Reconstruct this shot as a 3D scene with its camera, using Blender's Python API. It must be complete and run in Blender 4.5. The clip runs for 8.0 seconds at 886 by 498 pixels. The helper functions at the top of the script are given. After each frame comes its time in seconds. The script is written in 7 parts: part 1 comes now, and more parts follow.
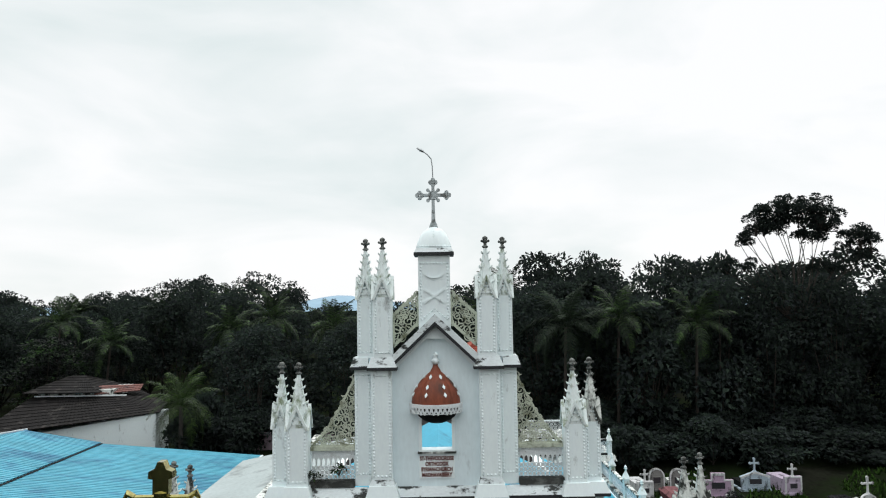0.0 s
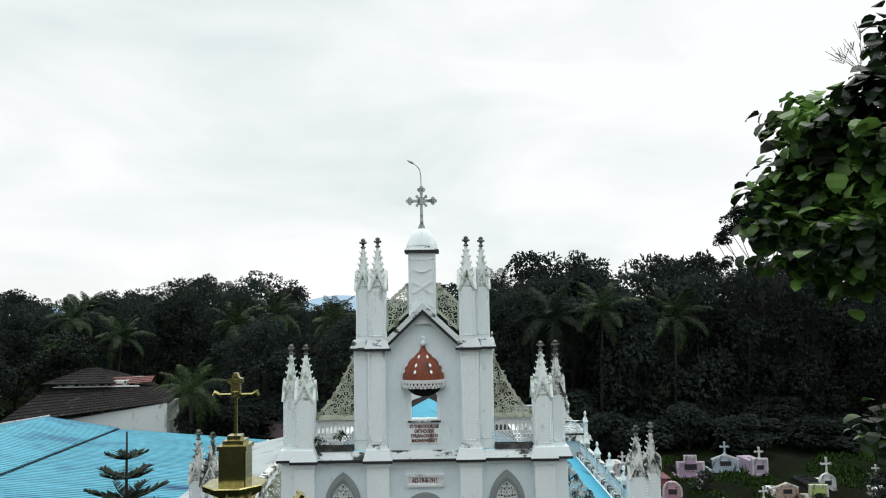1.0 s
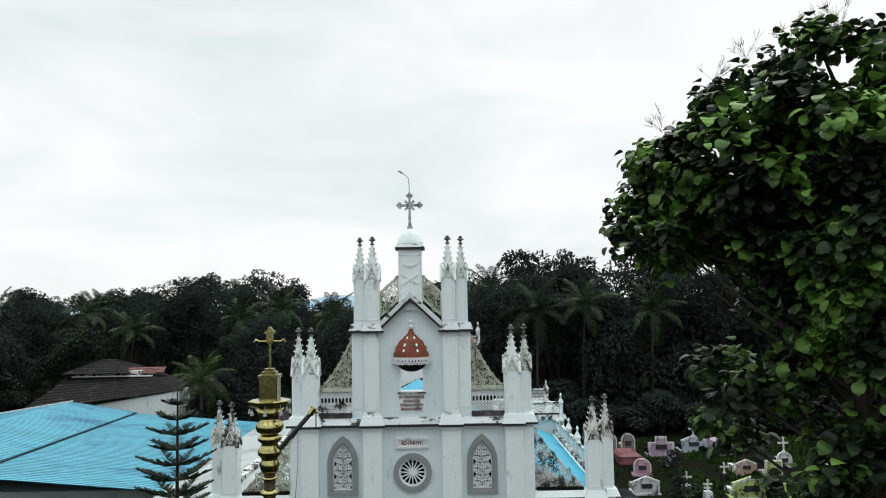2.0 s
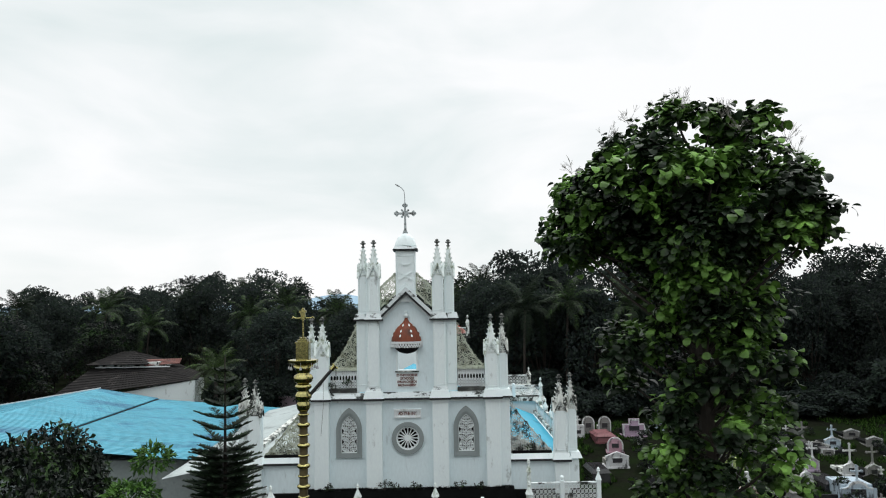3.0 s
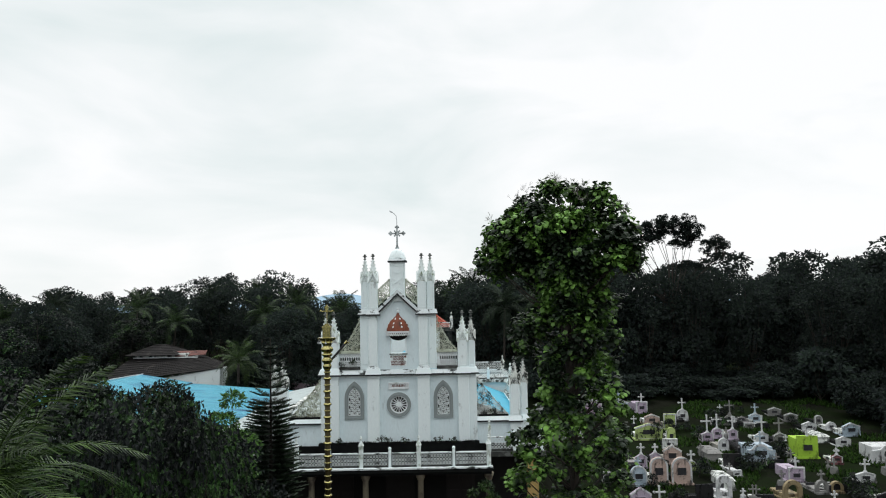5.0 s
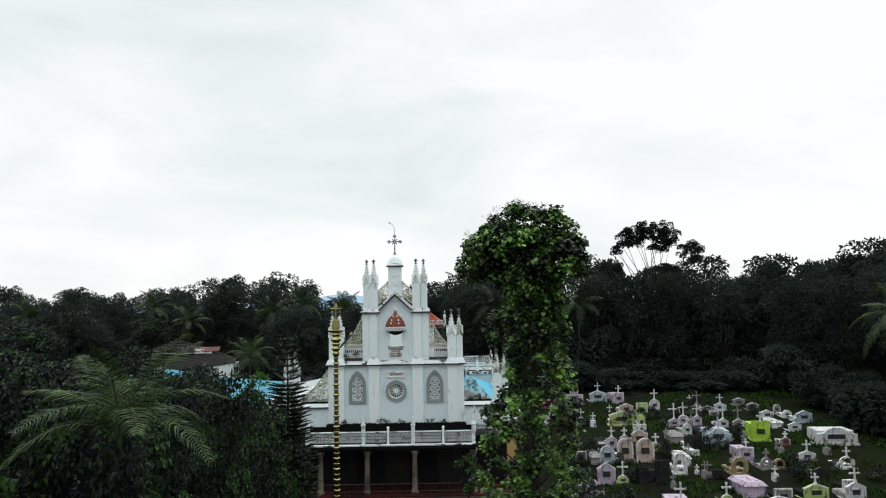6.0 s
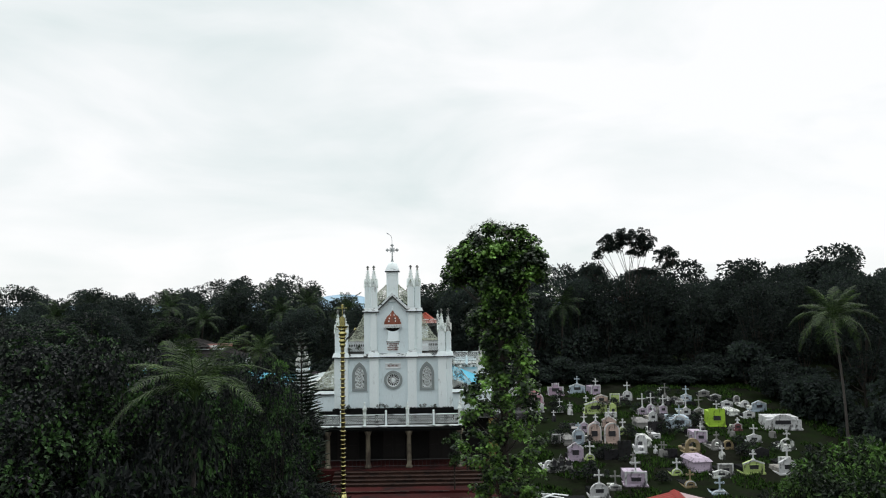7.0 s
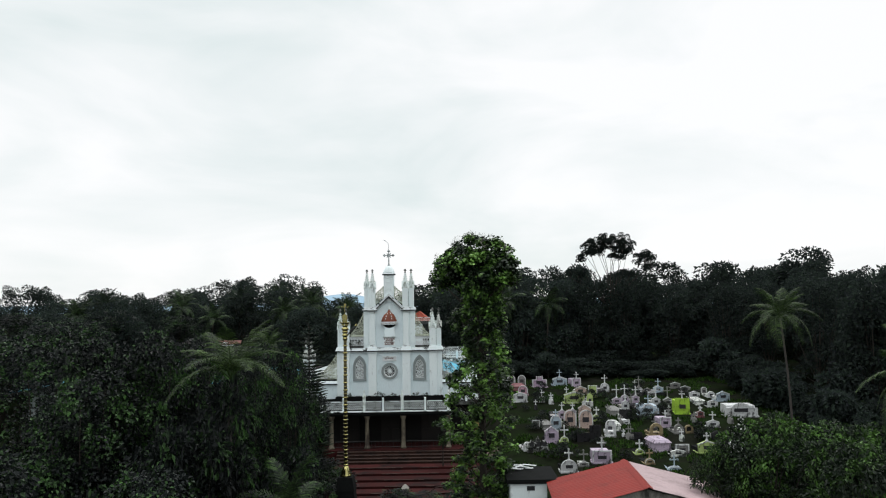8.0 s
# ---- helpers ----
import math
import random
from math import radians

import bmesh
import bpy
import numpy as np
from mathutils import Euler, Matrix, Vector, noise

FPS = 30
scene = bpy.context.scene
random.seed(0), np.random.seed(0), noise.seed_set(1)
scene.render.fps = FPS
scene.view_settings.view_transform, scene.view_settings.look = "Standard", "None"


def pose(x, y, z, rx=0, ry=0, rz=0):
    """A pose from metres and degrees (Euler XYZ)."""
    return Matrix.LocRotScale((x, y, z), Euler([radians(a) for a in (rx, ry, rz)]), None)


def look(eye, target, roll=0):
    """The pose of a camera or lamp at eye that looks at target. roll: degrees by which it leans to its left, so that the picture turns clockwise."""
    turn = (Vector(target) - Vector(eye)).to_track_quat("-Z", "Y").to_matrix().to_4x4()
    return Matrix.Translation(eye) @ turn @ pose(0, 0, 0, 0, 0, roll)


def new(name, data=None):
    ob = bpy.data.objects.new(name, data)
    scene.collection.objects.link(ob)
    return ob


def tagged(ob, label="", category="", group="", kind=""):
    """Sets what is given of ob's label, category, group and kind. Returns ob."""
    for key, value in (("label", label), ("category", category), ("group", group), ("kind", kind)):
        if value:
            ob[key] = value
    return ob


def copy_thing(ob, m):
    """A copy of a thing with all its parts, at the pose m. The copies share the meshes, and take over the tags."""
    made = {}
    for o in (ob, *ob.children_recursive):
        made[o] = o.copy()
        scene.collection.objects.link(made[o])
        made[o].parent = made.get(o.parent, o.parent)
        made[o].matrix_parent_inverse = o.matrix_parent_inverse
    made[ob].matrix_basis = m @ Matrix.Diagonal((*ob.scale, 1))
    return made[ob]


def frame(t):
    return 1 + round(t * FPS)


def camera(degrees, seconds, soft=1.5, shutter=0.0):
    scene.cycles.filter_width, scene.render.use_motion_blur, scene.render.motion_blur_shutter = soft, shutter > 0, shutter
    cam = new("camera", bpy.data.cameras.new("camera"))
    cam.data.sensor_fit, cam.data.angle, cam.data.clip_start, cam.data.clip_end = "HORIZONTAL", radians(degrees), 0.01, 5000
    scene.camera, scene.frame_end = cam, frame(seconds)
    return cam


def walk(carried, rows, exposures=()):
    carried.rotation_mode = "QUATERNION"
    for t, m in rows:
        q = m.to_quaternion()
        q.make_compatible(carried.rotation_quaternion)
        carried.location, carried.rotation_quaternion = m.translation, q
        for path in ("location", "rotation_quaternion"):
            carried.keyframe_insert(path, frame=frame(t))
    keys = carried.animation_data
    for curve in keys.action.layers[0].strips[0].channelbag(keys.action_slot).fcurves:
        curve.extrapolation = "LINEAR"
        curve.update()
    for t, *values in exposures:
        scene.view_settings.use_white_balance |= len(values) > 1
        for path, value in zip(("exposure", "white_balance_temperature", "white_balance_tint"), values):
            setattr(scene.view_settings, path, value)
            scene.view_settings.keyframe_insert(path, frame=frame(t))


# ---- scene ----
from mathutils import geometry

cam = camera(62.9, 8.0, 1.1)
PATH = [
    (0, (0.192, -19.592, 14.657), (0.198, -17.597, 14.805), -0.9),
    (0.5, (0.396, -21.242, 14.508), (0.402, -19.247, 14.656), -0.9),
    (1, (0.589, -22.799, 14.356), (0.596, -20.804, 14.504), -0.9),
    (1.5, (0.893, -24.599, 14.167), (0.899, -22.604, 14.315), -0.9),
    (3, (1.495, -31.693, 13.69), (1.505, -29.698, 13.835), -1.0),
    (3.5, (1.736, -34.287, 13.68), (1.746, -32.293, 13.823), -1.0),
    (4, (1.991, -36.651, 13.67), (2.0, -34.657, 13.814), -1.0),
    (4.5, (2.256, -39.002, 13.687), (2.263, -37.007, 13.83), -1.0),
    (6, (3.181, -47.702, 13.594), (3.182, -45.707, 13.739), -1.0),
    (6.5, (3.51, -51.228, 13.591), (3.511, -49.234, 13.737), -0.9),
    (7, (3.901, -54.786, 13.616), (3.9, -52.791, 13.762), -0.9),
    (7.5, (4.308, -58.391, 13.6), (4.307, -56.396, 13.746), -0.9),
    (8, (4.675, -61.491, 13.612), (4.674, -59.496, 13.757), -0.9),
]
walk(cam, [(t, look(eye, target, roll)) for t, eye, target, roll in PATH], [(0, 0.0), (8, 0.0)])

# ---------------------------------------------------------------- light
SUN_ELEV, SUN_TURN = 75.8, 23.0


def make_world():
    world = bpy.data.worlds.new("overcast_sky")
    world.use_nodes = True
    scene.world = world
    nt = world.node_tree
    nt.nodes.clear()
    out = nt.nodes.new("ShaderNodeOutputWorld")
    sky = nt.nodes.new("ShaderNodeTexSky")
    sky.sky_type = "NISHITA"
    sky.sun_disc = False
    sky.sun_elevation = radians(SUN_ELEV)
    sky.sun_rotation = radians(SUN_TURN)
    clear = nt.nodes.new("ShaderNodeBackground")
    clear.inputs["Strength"].default_value = 0.1
    nt.links.new(sky.outputs["Color"], clear.inputs["Color"])
    where = nt.nodes.new("ShaderNodeTexCoord")
    flat = nt.nodes.new("ShaderNodeMapping")
    flat.inputs["Scale"].default_value = (1.6, 1.6, 4.6)
    flat.inputs["Location"].default_value = (0.35, 0.1, 0.62)
    nt.links.new(where.outputs["Generated"], flat.inputs["Vector"])
    n = nt.nodes.new("ShaderNodeTexNoise")
    n.inputs["Scale"].default_value = 1.7
    n.inputs["Detail"].default_value = 5.0
    n.inputs["Roughness"].default_value = 0.5
    n.inputs["Distortion"].default_value = 0.4
    nt.links.new(flat.outputs["Vector"], n.inputs["Vector"])
    ramp = nt.nodes.new("ShaderNodeValToRGB")
    ramp.color_ramp.elements[0].position = 0.30
    ramp.color_ramp.elements[0].color = (0.76, 0.83, 0.83, 1)
    ramp.color_ramp.elements[1].position = 0.58
    ramp.color_ramp.elements[1].color = (0.98, 0.985, 0.99, 1)
    nt.links.new(n.outputs["Fac"], ramp.inputs["Fac"])
    cloud = nt.nodes.new("ShaderNodeBackground")
    cloud.inputs["Strength"].default_value = 1.06
    nt.links.new(ramp.outputs["Color"], cloud.inputs["Color"])
    # an overcast sky brightens towards the zenith
    xyz = nt.nodes.new("ShaderNodeSeparateXYZ")
    nt.links.new(where.outputs["Generated"], xyz.inputs["Vector"])
    rise = nt.nodes.new("ShaderNodeMapRange")
    rise.interpolation_type = "SMOOTHSTEP"
    rise.inputs["From Min"].default_value = 0.42
    rise.inputs["From Max"].default_value = 1.0
    rise.inputs["To Min"].default_value = 1.05
    rise.inputs["To Max"].default_value = 2.15
    nt.links.new(xyz.outputs["Z"], rise.inputs["Value"])
    nt.links.new(rise.outputs["Result"], cloud.inputs["Strength"])
    mix = nt.nodes.new("ShaderNodeMixShader")
    mix.inputs["Fac"].default_value = 0.94
    nt.links.new(clear.outputs["Background"], mix.inputs[1])
    nt.links.new(cloud.outputs["Background"], mix.inputs[2])
    nt.links.new(mix.outputs["Shader"], out.inputs["Surface"])


make_world()
sun_data = bpy.data.lights.new("sun", "SUN")
sun_data.energy = 1.3
sun_data.angle = radians(25)
sun_data.color = (1.0, 0.98, 0.95)
sun = new("sun", sun_data)
sun.matrix_world = look((6, 14, 60), (0, 0, 0))


# ---------------------------------------------------------------- materials
def mat(name, base, rough=0.6, var=0.25, scale=1.2, fine=18.0, bump=0.15, metal=0.0,
        stain=None, stain_at=(0.55, 0.7), stain_scale=1.5, stretch=1.0, per_object=0.0, spec=0.4, run=1.0):
    """A painted or raw surface: large-scale and fine variation, stains of their own colour, relief."""
    m = bpy.data.materials.new(name)
    m.use_nodes = True
    nt = m.node_tree
    b = nt.nodes["Principled BSDF"]
    b.inputs["Roughness"].default_value = rough
    b.inputs["Metallic"].default_value = metal
    b.inputs["Specular IOR Level"].default_value = spec
    tc = nt.nodes.new("ShaderNodeTexCoord")
    mp = nt.nodes.new("ShaderNodeMapping")
    mp.inputs["Scale"].default_value = (1 / run, 1, 1 / stretch)
    nt.links.new(tc.outputs["Object"], mp.inputs["Vector"])
    big = nt.nodes.new("ShaderNodeTexNoise")
    big.inputs["Scale"].default_value = scale
    big.inputs["Detail"].default_value = 4
    small = nt.nodes.new("ShaderNodeTexNoise")
    small.inputs["Scale"].default_value = fine
    small.inputs["Detail"].default_value = 3
    for k in (big, small):
        nt.links.new(mp.outputs["Vector"], k.inputs["Vector"])
    add = nt.nodes.new("ShaderNodeMath")
    add.operation = "ADD"
    nt.links.new(big.outputs["Fac"], add.inputs[0])
    nt.links.new(small.outputs["Fac"], add.inputs[1])
    half = nt.nodes.new("ShaderNodeMath")
    half.operation = "MULTIPLY"
    half.inputs[1].default_value = 0.5
    nt.links.new(add.outputs[0], half.inputs[0])
    ramp = nt.nodes.new("ShaderNodeValToRGB")
    ramp.color_ramp.elements[0].position = 0.35
    ramp.color_ramp.elements[1].position = 0.65
    ramp.color_ramp.elements[0].color = (*[c * (1 - var) for c in base], 1)
    ramp.color_ramp.elements[1].color = (*[min(0.9, c * (1 + var * 0.6)) for c in base], 1)
    nt.links.new(half.outputs[0], ramp.inputs["Fac"])
    colour = ramp.outputs["Color"]
    if per_object:
        info = nt.nodes.new("ShaderNodeObjectInfo")
        hsv = nt.nodes.new("ShaderNodeHueSaturation")
        rng = nt.nodes.new("ShaderNodeMapRange")
        rng.inputs["To Min"].default_value = 1 - per_object
        rng.inputs["To Max"].default_value = 1 + per_object
        nt.links.new(info.outputs["Random"], rng.inputs["Value"])
        nt.links.new(rng.outputs["Result"], hsv.inputs["Value"])
        nt.links.new(colour, hsv.inputs["Color"])
        colour = hsv.outputs["Color"]
    if stain:
        sn = nt.nodes.new("ShaderNodeTexNoise")
        sn.inputs["Scale"].default_value = stain_scale
        sn.inputs["Detail"].default_value = 8
        sn.inputs["Roughness"].default_value = 0.65
        nt.links.new(mp.outputs["Vector"], sn.inputs["Vector"])
        sr = nt.nodes.new("ShaderNodeMapRange")
        sr.inputs["From Min"].default_value = stain_at[0]
        sr.inputs["From Max"].default_value = stain_at[1]
        nt.links.new(sn.outputs["Fac"], sr.inputs["Value"])
        mixc = nt.nodes.new("ShaderNodeMix")
        mixc.data_type = "RGBA"
        nt.links.new(sr.outputs["Result"], mixc.inputs["Factor"])
        nt.links.new(colour, mixc.inputs["A"])
        mixc.inputs["B"].default_value = (*stain, 1)
        colour = mixc.outputs["Result"]
    nt.links.new(colour, b.inputs["Base Color"])
    if bump:
        bp = nt.nodes.new("ShaderNodeBump")
        bp.inputs["Strength"].default_value = bump
        bp.inputs["Distance"].default_value = 0.02
        nt.links.new(small.outputs["Fac"], bp.inputs["Height"])
        nt.links.new(bp.outputs["Normal"], b.inputs["Normal"])
    return m


def leaf_mat(name, dark, light, rough=0.5, glow_through=0.2, spec=0.35, young=0.0, clump=0.0):
    """Leaves: each its own tone from dark to light; young holds more dark, clump makes patches of 1 / clump metres."""
    m = bpy.data.materials.new(name)
    m.use_nodes = True
    nt = m.node_tree
    b = nt.nodes["Principled BSDF"]
    b.inputs["Roughness"].default_value = rough
    b.inputs["Specular IOR Level"].default_value = spec
    g = nt.nodes.new("ShaderNodeNewGeometry")
    info = nt.nodes.new("ShaderNodeObjectInfo")
    ramp = nt.nodes.new("ShaderNodeValToRGB")
    ramp.color_ramp.elements[0].position = young
    ramp.color_ramp.elements[0].color = (*dark, 1)
    ramp.color_ramp.elements[1].color = (*light, 1)
    shade = g.outputs["Random Per Island"]
    # the noise puts a contrast of lit and shaded clumps into the colour
    if clump:
        tc = nt.nodes.new("ShaderNodeTexCoord")
        n = nt.nodes.new("ShaderNodeTexNoise")
        n.inputs["Scale"].default_value = clump
        n.inputs["Detail"].default_value = 1.5
        nt.links.new(tc.outputs["Object"], n.inputs["Vector"])
        wide = nt.nodes.new("ShaderNodeMapRange")
        wide.inputs["From Min"].default_value = 0.36
        wide.inputs["From Max"].default_value = 0.66
        nt.links.new(n.outputs["Fac"], wide.inputs["Value"])
        both = nt.nodes.new("ShaderNodeMix")
        both.inputs["Factor"].default_value = 0.62
        nt.links.new(shade, both.inputs["A"])
        nt.links.new(wide.outputs["Result"], both.inputs["B"])
        shade = both.outputs["Result"]
    nt.links.new(shade, ramp.inputs["Fac"])
    hsv = nt.nodes.new("ShaderNodeHueSaturation")
    rng = nt.nodes.new("ShaderNodeMapRange")
    rng.inputs["To Min"].default_value = 0.7
    rng.inputs["To Max"].default_value = 1.3
    nt.links.new(info.outputs["Random"], rng.inputs["Value"])
    nt.links.new(rng.outputs["Result"], hsv.inputs["Value"])
    nt.links.new(ramp.outputs["Color"], hsv.inputs["Color"])
    nt.links.new(hsv.outputs["Color"], b.inputs["Base Color"])
    tr = nt.nodes.new("ShaderNodeBsdfTranslucent")
    nt.links.new(hsv.outputs["Color"], tr.inputs["Color"])
    mix = nt.nodes.new("ShaderNodeMixShader")
    mix.inputs["Fac"].default_value = glow_through
    nt.links.new(b.outputs["BSDF"], mix.inputs[1])
    nt.links.new(tr.outputs["BSDF"], mix.inputs[2])
    nt.links.new(mix.outputs["Shader"], nt.nodes["Material Output"].inputs["Surface"])
    return m


WHITE = mat("white_limewash", (0.79, 0.875, 0.895), 0.75, 0.05, 0.6, 14, 0.12, stain=(0.20, 0.225, 0.215), stain_at=(0.60, 0.74), stain_scale=2.2, stretch=2.6)
WALL = mat("pale_blue_grey_limewash", (0.72, 0.83, 0.86), 0.8, 0.07, 0.5, 12, 0.12, stain=(0.24, 0.28, 0.28), stain_at=(0.60, 0.80), stain_scale=1.6, stretch=3.0)
WORN = mat("weathered_white", (0.72, 0.79, 0.78), 0.8, 0.12, 1.5, 20, 0.25, stain=(0.20, 0.25, 0.16), stain_at=(0.50, 0.66), stain_scale=4.5, stretch=1.6)
MOULD = mat("mould_streaked_white", (0.62, 0.65, 0.62), 0.85, 0.2, 2, 20, 0.3, stain=(0.03, 0.035, 0.03), stain_at=(0.46, 0.56), stain_scale=3.2, stretch=1.8)
SOOTY = mat("soot_flecked_white", (0.66, 0.72, 0.73), 0.85, 0.12, 1.5, 20, 0.25, stain=(0.035, 0.04, 0.038), stain_at=(0.53, 0.60), stain_scale=3.4, run=1.8)
TIP = mat("weather_blackened_tip", (0.17, 0.18, 0.17), 0.9, 0.3, 4, 20, 0.3, stain=(0.03, 0.032, 0.03), stain_at=(0.45, 0.6), stain_scale=6)
CROSS = mat("grey_white_cross_paint", (0.46, 0.51, 0.52), 0.7, 0.2, 4, 24, 0.25, stain=(0.14, 0.15, 0.145), stain_at=(0.50, 0.62), stain_scale=6)
LACE = mat("mossy_fretwork", (0.50, 0.54, 0.44), 0.85, 0.25, 2.5, 20, 0.25, stain=(0.13, 0.14, 0.08), stain_at=(0.50, 0.66), stain_scale=3.0)
LACE_WHITE = mat("white_fretwork", (0.72, 0.76, 0.77), 0.8, 0.12, 2, 20, 0.15, stain=(0.35, 0.36, 0.33), stain_at=(0.56, 0.72), stain_scale=2.0)
TRACERY = mat("white_tracery_paint", (0.80, 0.86, 0.87), 0.7, 0.08, 2, 20, 0.1)
BALUSTER = mat("mould_flecked_white", (0.70, 0.75, 0.75), 0.85, 0.15, 2, 20, 0.2, stain=(0.06, 0.065, 0.06), stain_at=(0.56, 0.66), stain_scale=2.6)
BLACK = mat("black_mould_and_shade", (0.008, 0.009, 0.009), 0.95, 0.4, 2, 20, 0.4, spec=0.1)
BAND = mat("black_band", (0.02, 0.022, 0.025), 0.7, 0.3, 2, 20, 0.1)
GREY_TRIM = mat("grey_trim_paint", (0.25, 0.285, 0.285), 0.7, 0.1, 2, 20, 0.1)
TERRACOTTA = mat("terracotta_paint", (0.215, 0.050, 0.020), 0.5, 0.35, 3, 20, 0.2, stain=(0.035, 0.018, 0.012), stain_at=(0.50, 0.68), stain_scale=2.5, stretch=2.5)
BRASS = mat("polished_brass", (0.46, 0.42, 0.18), 0.2, 0.3, 3, 14, 0.12, metal=1.0, stain=(0.07, 0.05, 0.015), stain_at=(0.54, 0.75), stain_scale=3)
TARNISH = mat("tarnished_brass", (0.045, 0.036, 0.014), 0.5, 0.4, 3, 14, 0.2, metal=0.7)
IRON = mat("dark_iron", (0.025, 0.025, 0.025), 0.5, 0.3, 5, 30, 0.2)
STEEL = mat("grey_metal", (0.35, 0.37, 0.38), 0.45, 0.2, 5, 30, 0.1, metal=0.6)
BLUE_SHEET = mat("blue_roof_sheet", (0.088, 0.345, 0.455), 0.5, 0.28, 0.9, 7, 0.05, stain=(0.02, 0.075, 0.17), stain_at=(0.52, 0.68), stain_scale=0.45, run=3.0, spec=0.25)
CYAN_SHEET = mat("cyan_roof_sheet", (0.045, 0.33, 0.47), 0.45, 0.12, 0.5, 6, 0.05, stain=(0.02, 0.10, 0.16), stain_at=(0.56, 0.74), stain_scale=0.7)
PALE_SHEET = mat("pale_roof_sheet", (0.34, 0.39, 0.39), 0.5, 0.14, 0.4, 6, 0.05, stain=(0.16, 0.18, 0.175), stain_at=(0.52, 0.7), stain_scale=0.6)
RED_SHEET = mat("red_roof_sheet", (0.200, 0.019, 0.013), 0.5, 0.14, 0.6, 8, 0.1, stain=(0.12, 0.016, 0.012), stain_at=(0.54, 0.76), stain_scale=0.8, spec=0.15)
PINK_SHEET = mat("faded_pink_roof_sheet", (0.36, 0.27, 0.28), 0.55, 0.18, 0.6, 8, 0.1, stain=(0.19, 0.14, 0.145), stain_at=(0.5, 0.7), stain_scale=0.7)
ROOF_TILE = mat("old_clay_tile", (0.014, 0.013, 0.013), 0.9, 0.4, 1.2, 14, 0.3, stain=(0.07, 0.065, 0.06), stain_at=(0.56, 0.74), stain_scale=1.4, spec=0.2, stretch=0.4)
RED_TILE = mat("red_clay_tile", (0.33, 0.075, 0.045), 0.75, 0.35, 1.2, 14, 0.3, stain=(0.06, 0.03, 0.03), stain_at=(0.55, 0.75), stain_scale=2)
LATERITE = mat("red_laterite", (0.036, 0.0068, 0.0064), 0.85, 0.35, 0.8, 9, 0.4, stain=(0.012, 0.006, 0.006), stain_at=(0.48, 0.66), stain_scale=0.6, per_object=0.25, spec=0.15)
OLD_LATERITE = mat("old_brown_laterite", (0.030, 0.014, 0.010), 0.9, 0.35, 0.9, 9, 0.4, stain=(0.010, 0.007, 0.006), stain_at=(0.48, 0.66), stain_scale=1.2, per_object=0.25, spec=0.2)
OLD_RED_TILE = mat("dusty_red_tile", (0.15, 0.065, 0.055), 0.85, 0.35, 1.2, 14, 0.3, stain=(0.04, 0.03, 0.03), stain_at=(0.5, 0.7), stain_scale=2)
STEP_EDGE = mat("worn_step_edge", (0.085, 0.055, 0.046), 0.85, 0.4, 2, 14, 0.2, stain=(0.02, 0.010, 0.009), stain_at=(0.45, 0.6), stain_scale=2.0)
CONCRETE = mat("dirty_concrete", (0.30, 0.29, 0.26), 0.85, 0.3, 1.2, 14, 0.3, stain=(0.05, 0.05, 0.045), stain_at=(0.48, 0.62), stain_scale=1.2, stretch=2)
MOULD_DARK = mat("mould_and_dark_concrete", (0.075, 0.08, 0.075), 0.9, 0.3, 2, 20, 0.3, stain=(0.02, 0.022, 0.02), stain_at=(0.40, 0.52), stain_scale=3.0)
# near-black plaster: the porch's shade is put into its colour
SHADE_WALL = mat("porch_shade_plaster", (0.007, 0.007, 0.007), 0.85, 0.3, 1, 14, 0.1)
CREAM = mat("stained_cream_paint", (0.20, 0.18, 0.13), 0.8, 0.25, 1.5, 16, 0.2, stain=(0.06, 0.05, 0.04), stain_at=(0.46, 0.62), stain_scale=2.0, stretch=2.0)
OCHRE = mat("ochre_wall_paint", (0.42, 0.30, 0.11), 0.75, 0.2, 1, 14, 0.1)
# door colour darkened by the same porch shade
DARK_DOOR = mat("porch_shade_door", (0.010, 0.008, 0.007), 0.6, 0.3, 1, 14, 0.1)
LETTER = mat("maroon_letter_paint", (0.12, 0.022, 0.012), 0.6, 0.2, 5, 30, 0.0)
SCREEN_DARK = mat("dusty_window_glass", (0.010, 0.011, 0.012), 0.5, 0.3, 3, 20, 0.05, spec=0.1)
GROUND = mat("dark_soil_and_grass", (0.010, 0.011, 0.008), 0.95, 0.5, 0.35, 5, 0.5, stain=(0.009, 0.015, 0.006), stain_at=(0.42, 0.62), stain_scale=0.3, spec=0.0)
GRASS = leaf_mat("grass_blades", (0.006, 0.014, 0.004), (0.032, 0.072, 0.012), 0.7, 0.15, 0.05)
BARK = mat("bark", (0.032, 0.027, 0.022), 0.9, 0.35, 3, 20, 0.5, stretch=4)
PALE_BARK = mat("pale_palm_bark", (0.055, 0.050, 0.045), 0.9, 0.3, 3, 20, 0.5)
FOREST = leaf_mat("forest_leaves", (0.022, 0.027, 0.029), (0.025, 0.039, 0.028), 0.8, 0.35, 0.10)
ORCHARD = leaf_mat("broad_leaves", (0.010, 0.013, 0.013), (0.058, 0.134, 0.034), 0.42, 0.18, 0.15, 0.52, 0.7)
TEAK = leaf_mat("teak_leaves", (0.010, 0.020, 0.009), (0.170, 0.340, 0.065), 0.40, 0.15, 0.22, 0.37, 1.1)
SHRUB = leaf_mat("shrub_leaves", (0.009, 0.016, 0.009), (0.070, 0.155, 0.028), 0.42, 0.10, 0.18, 0.42, 1.0)
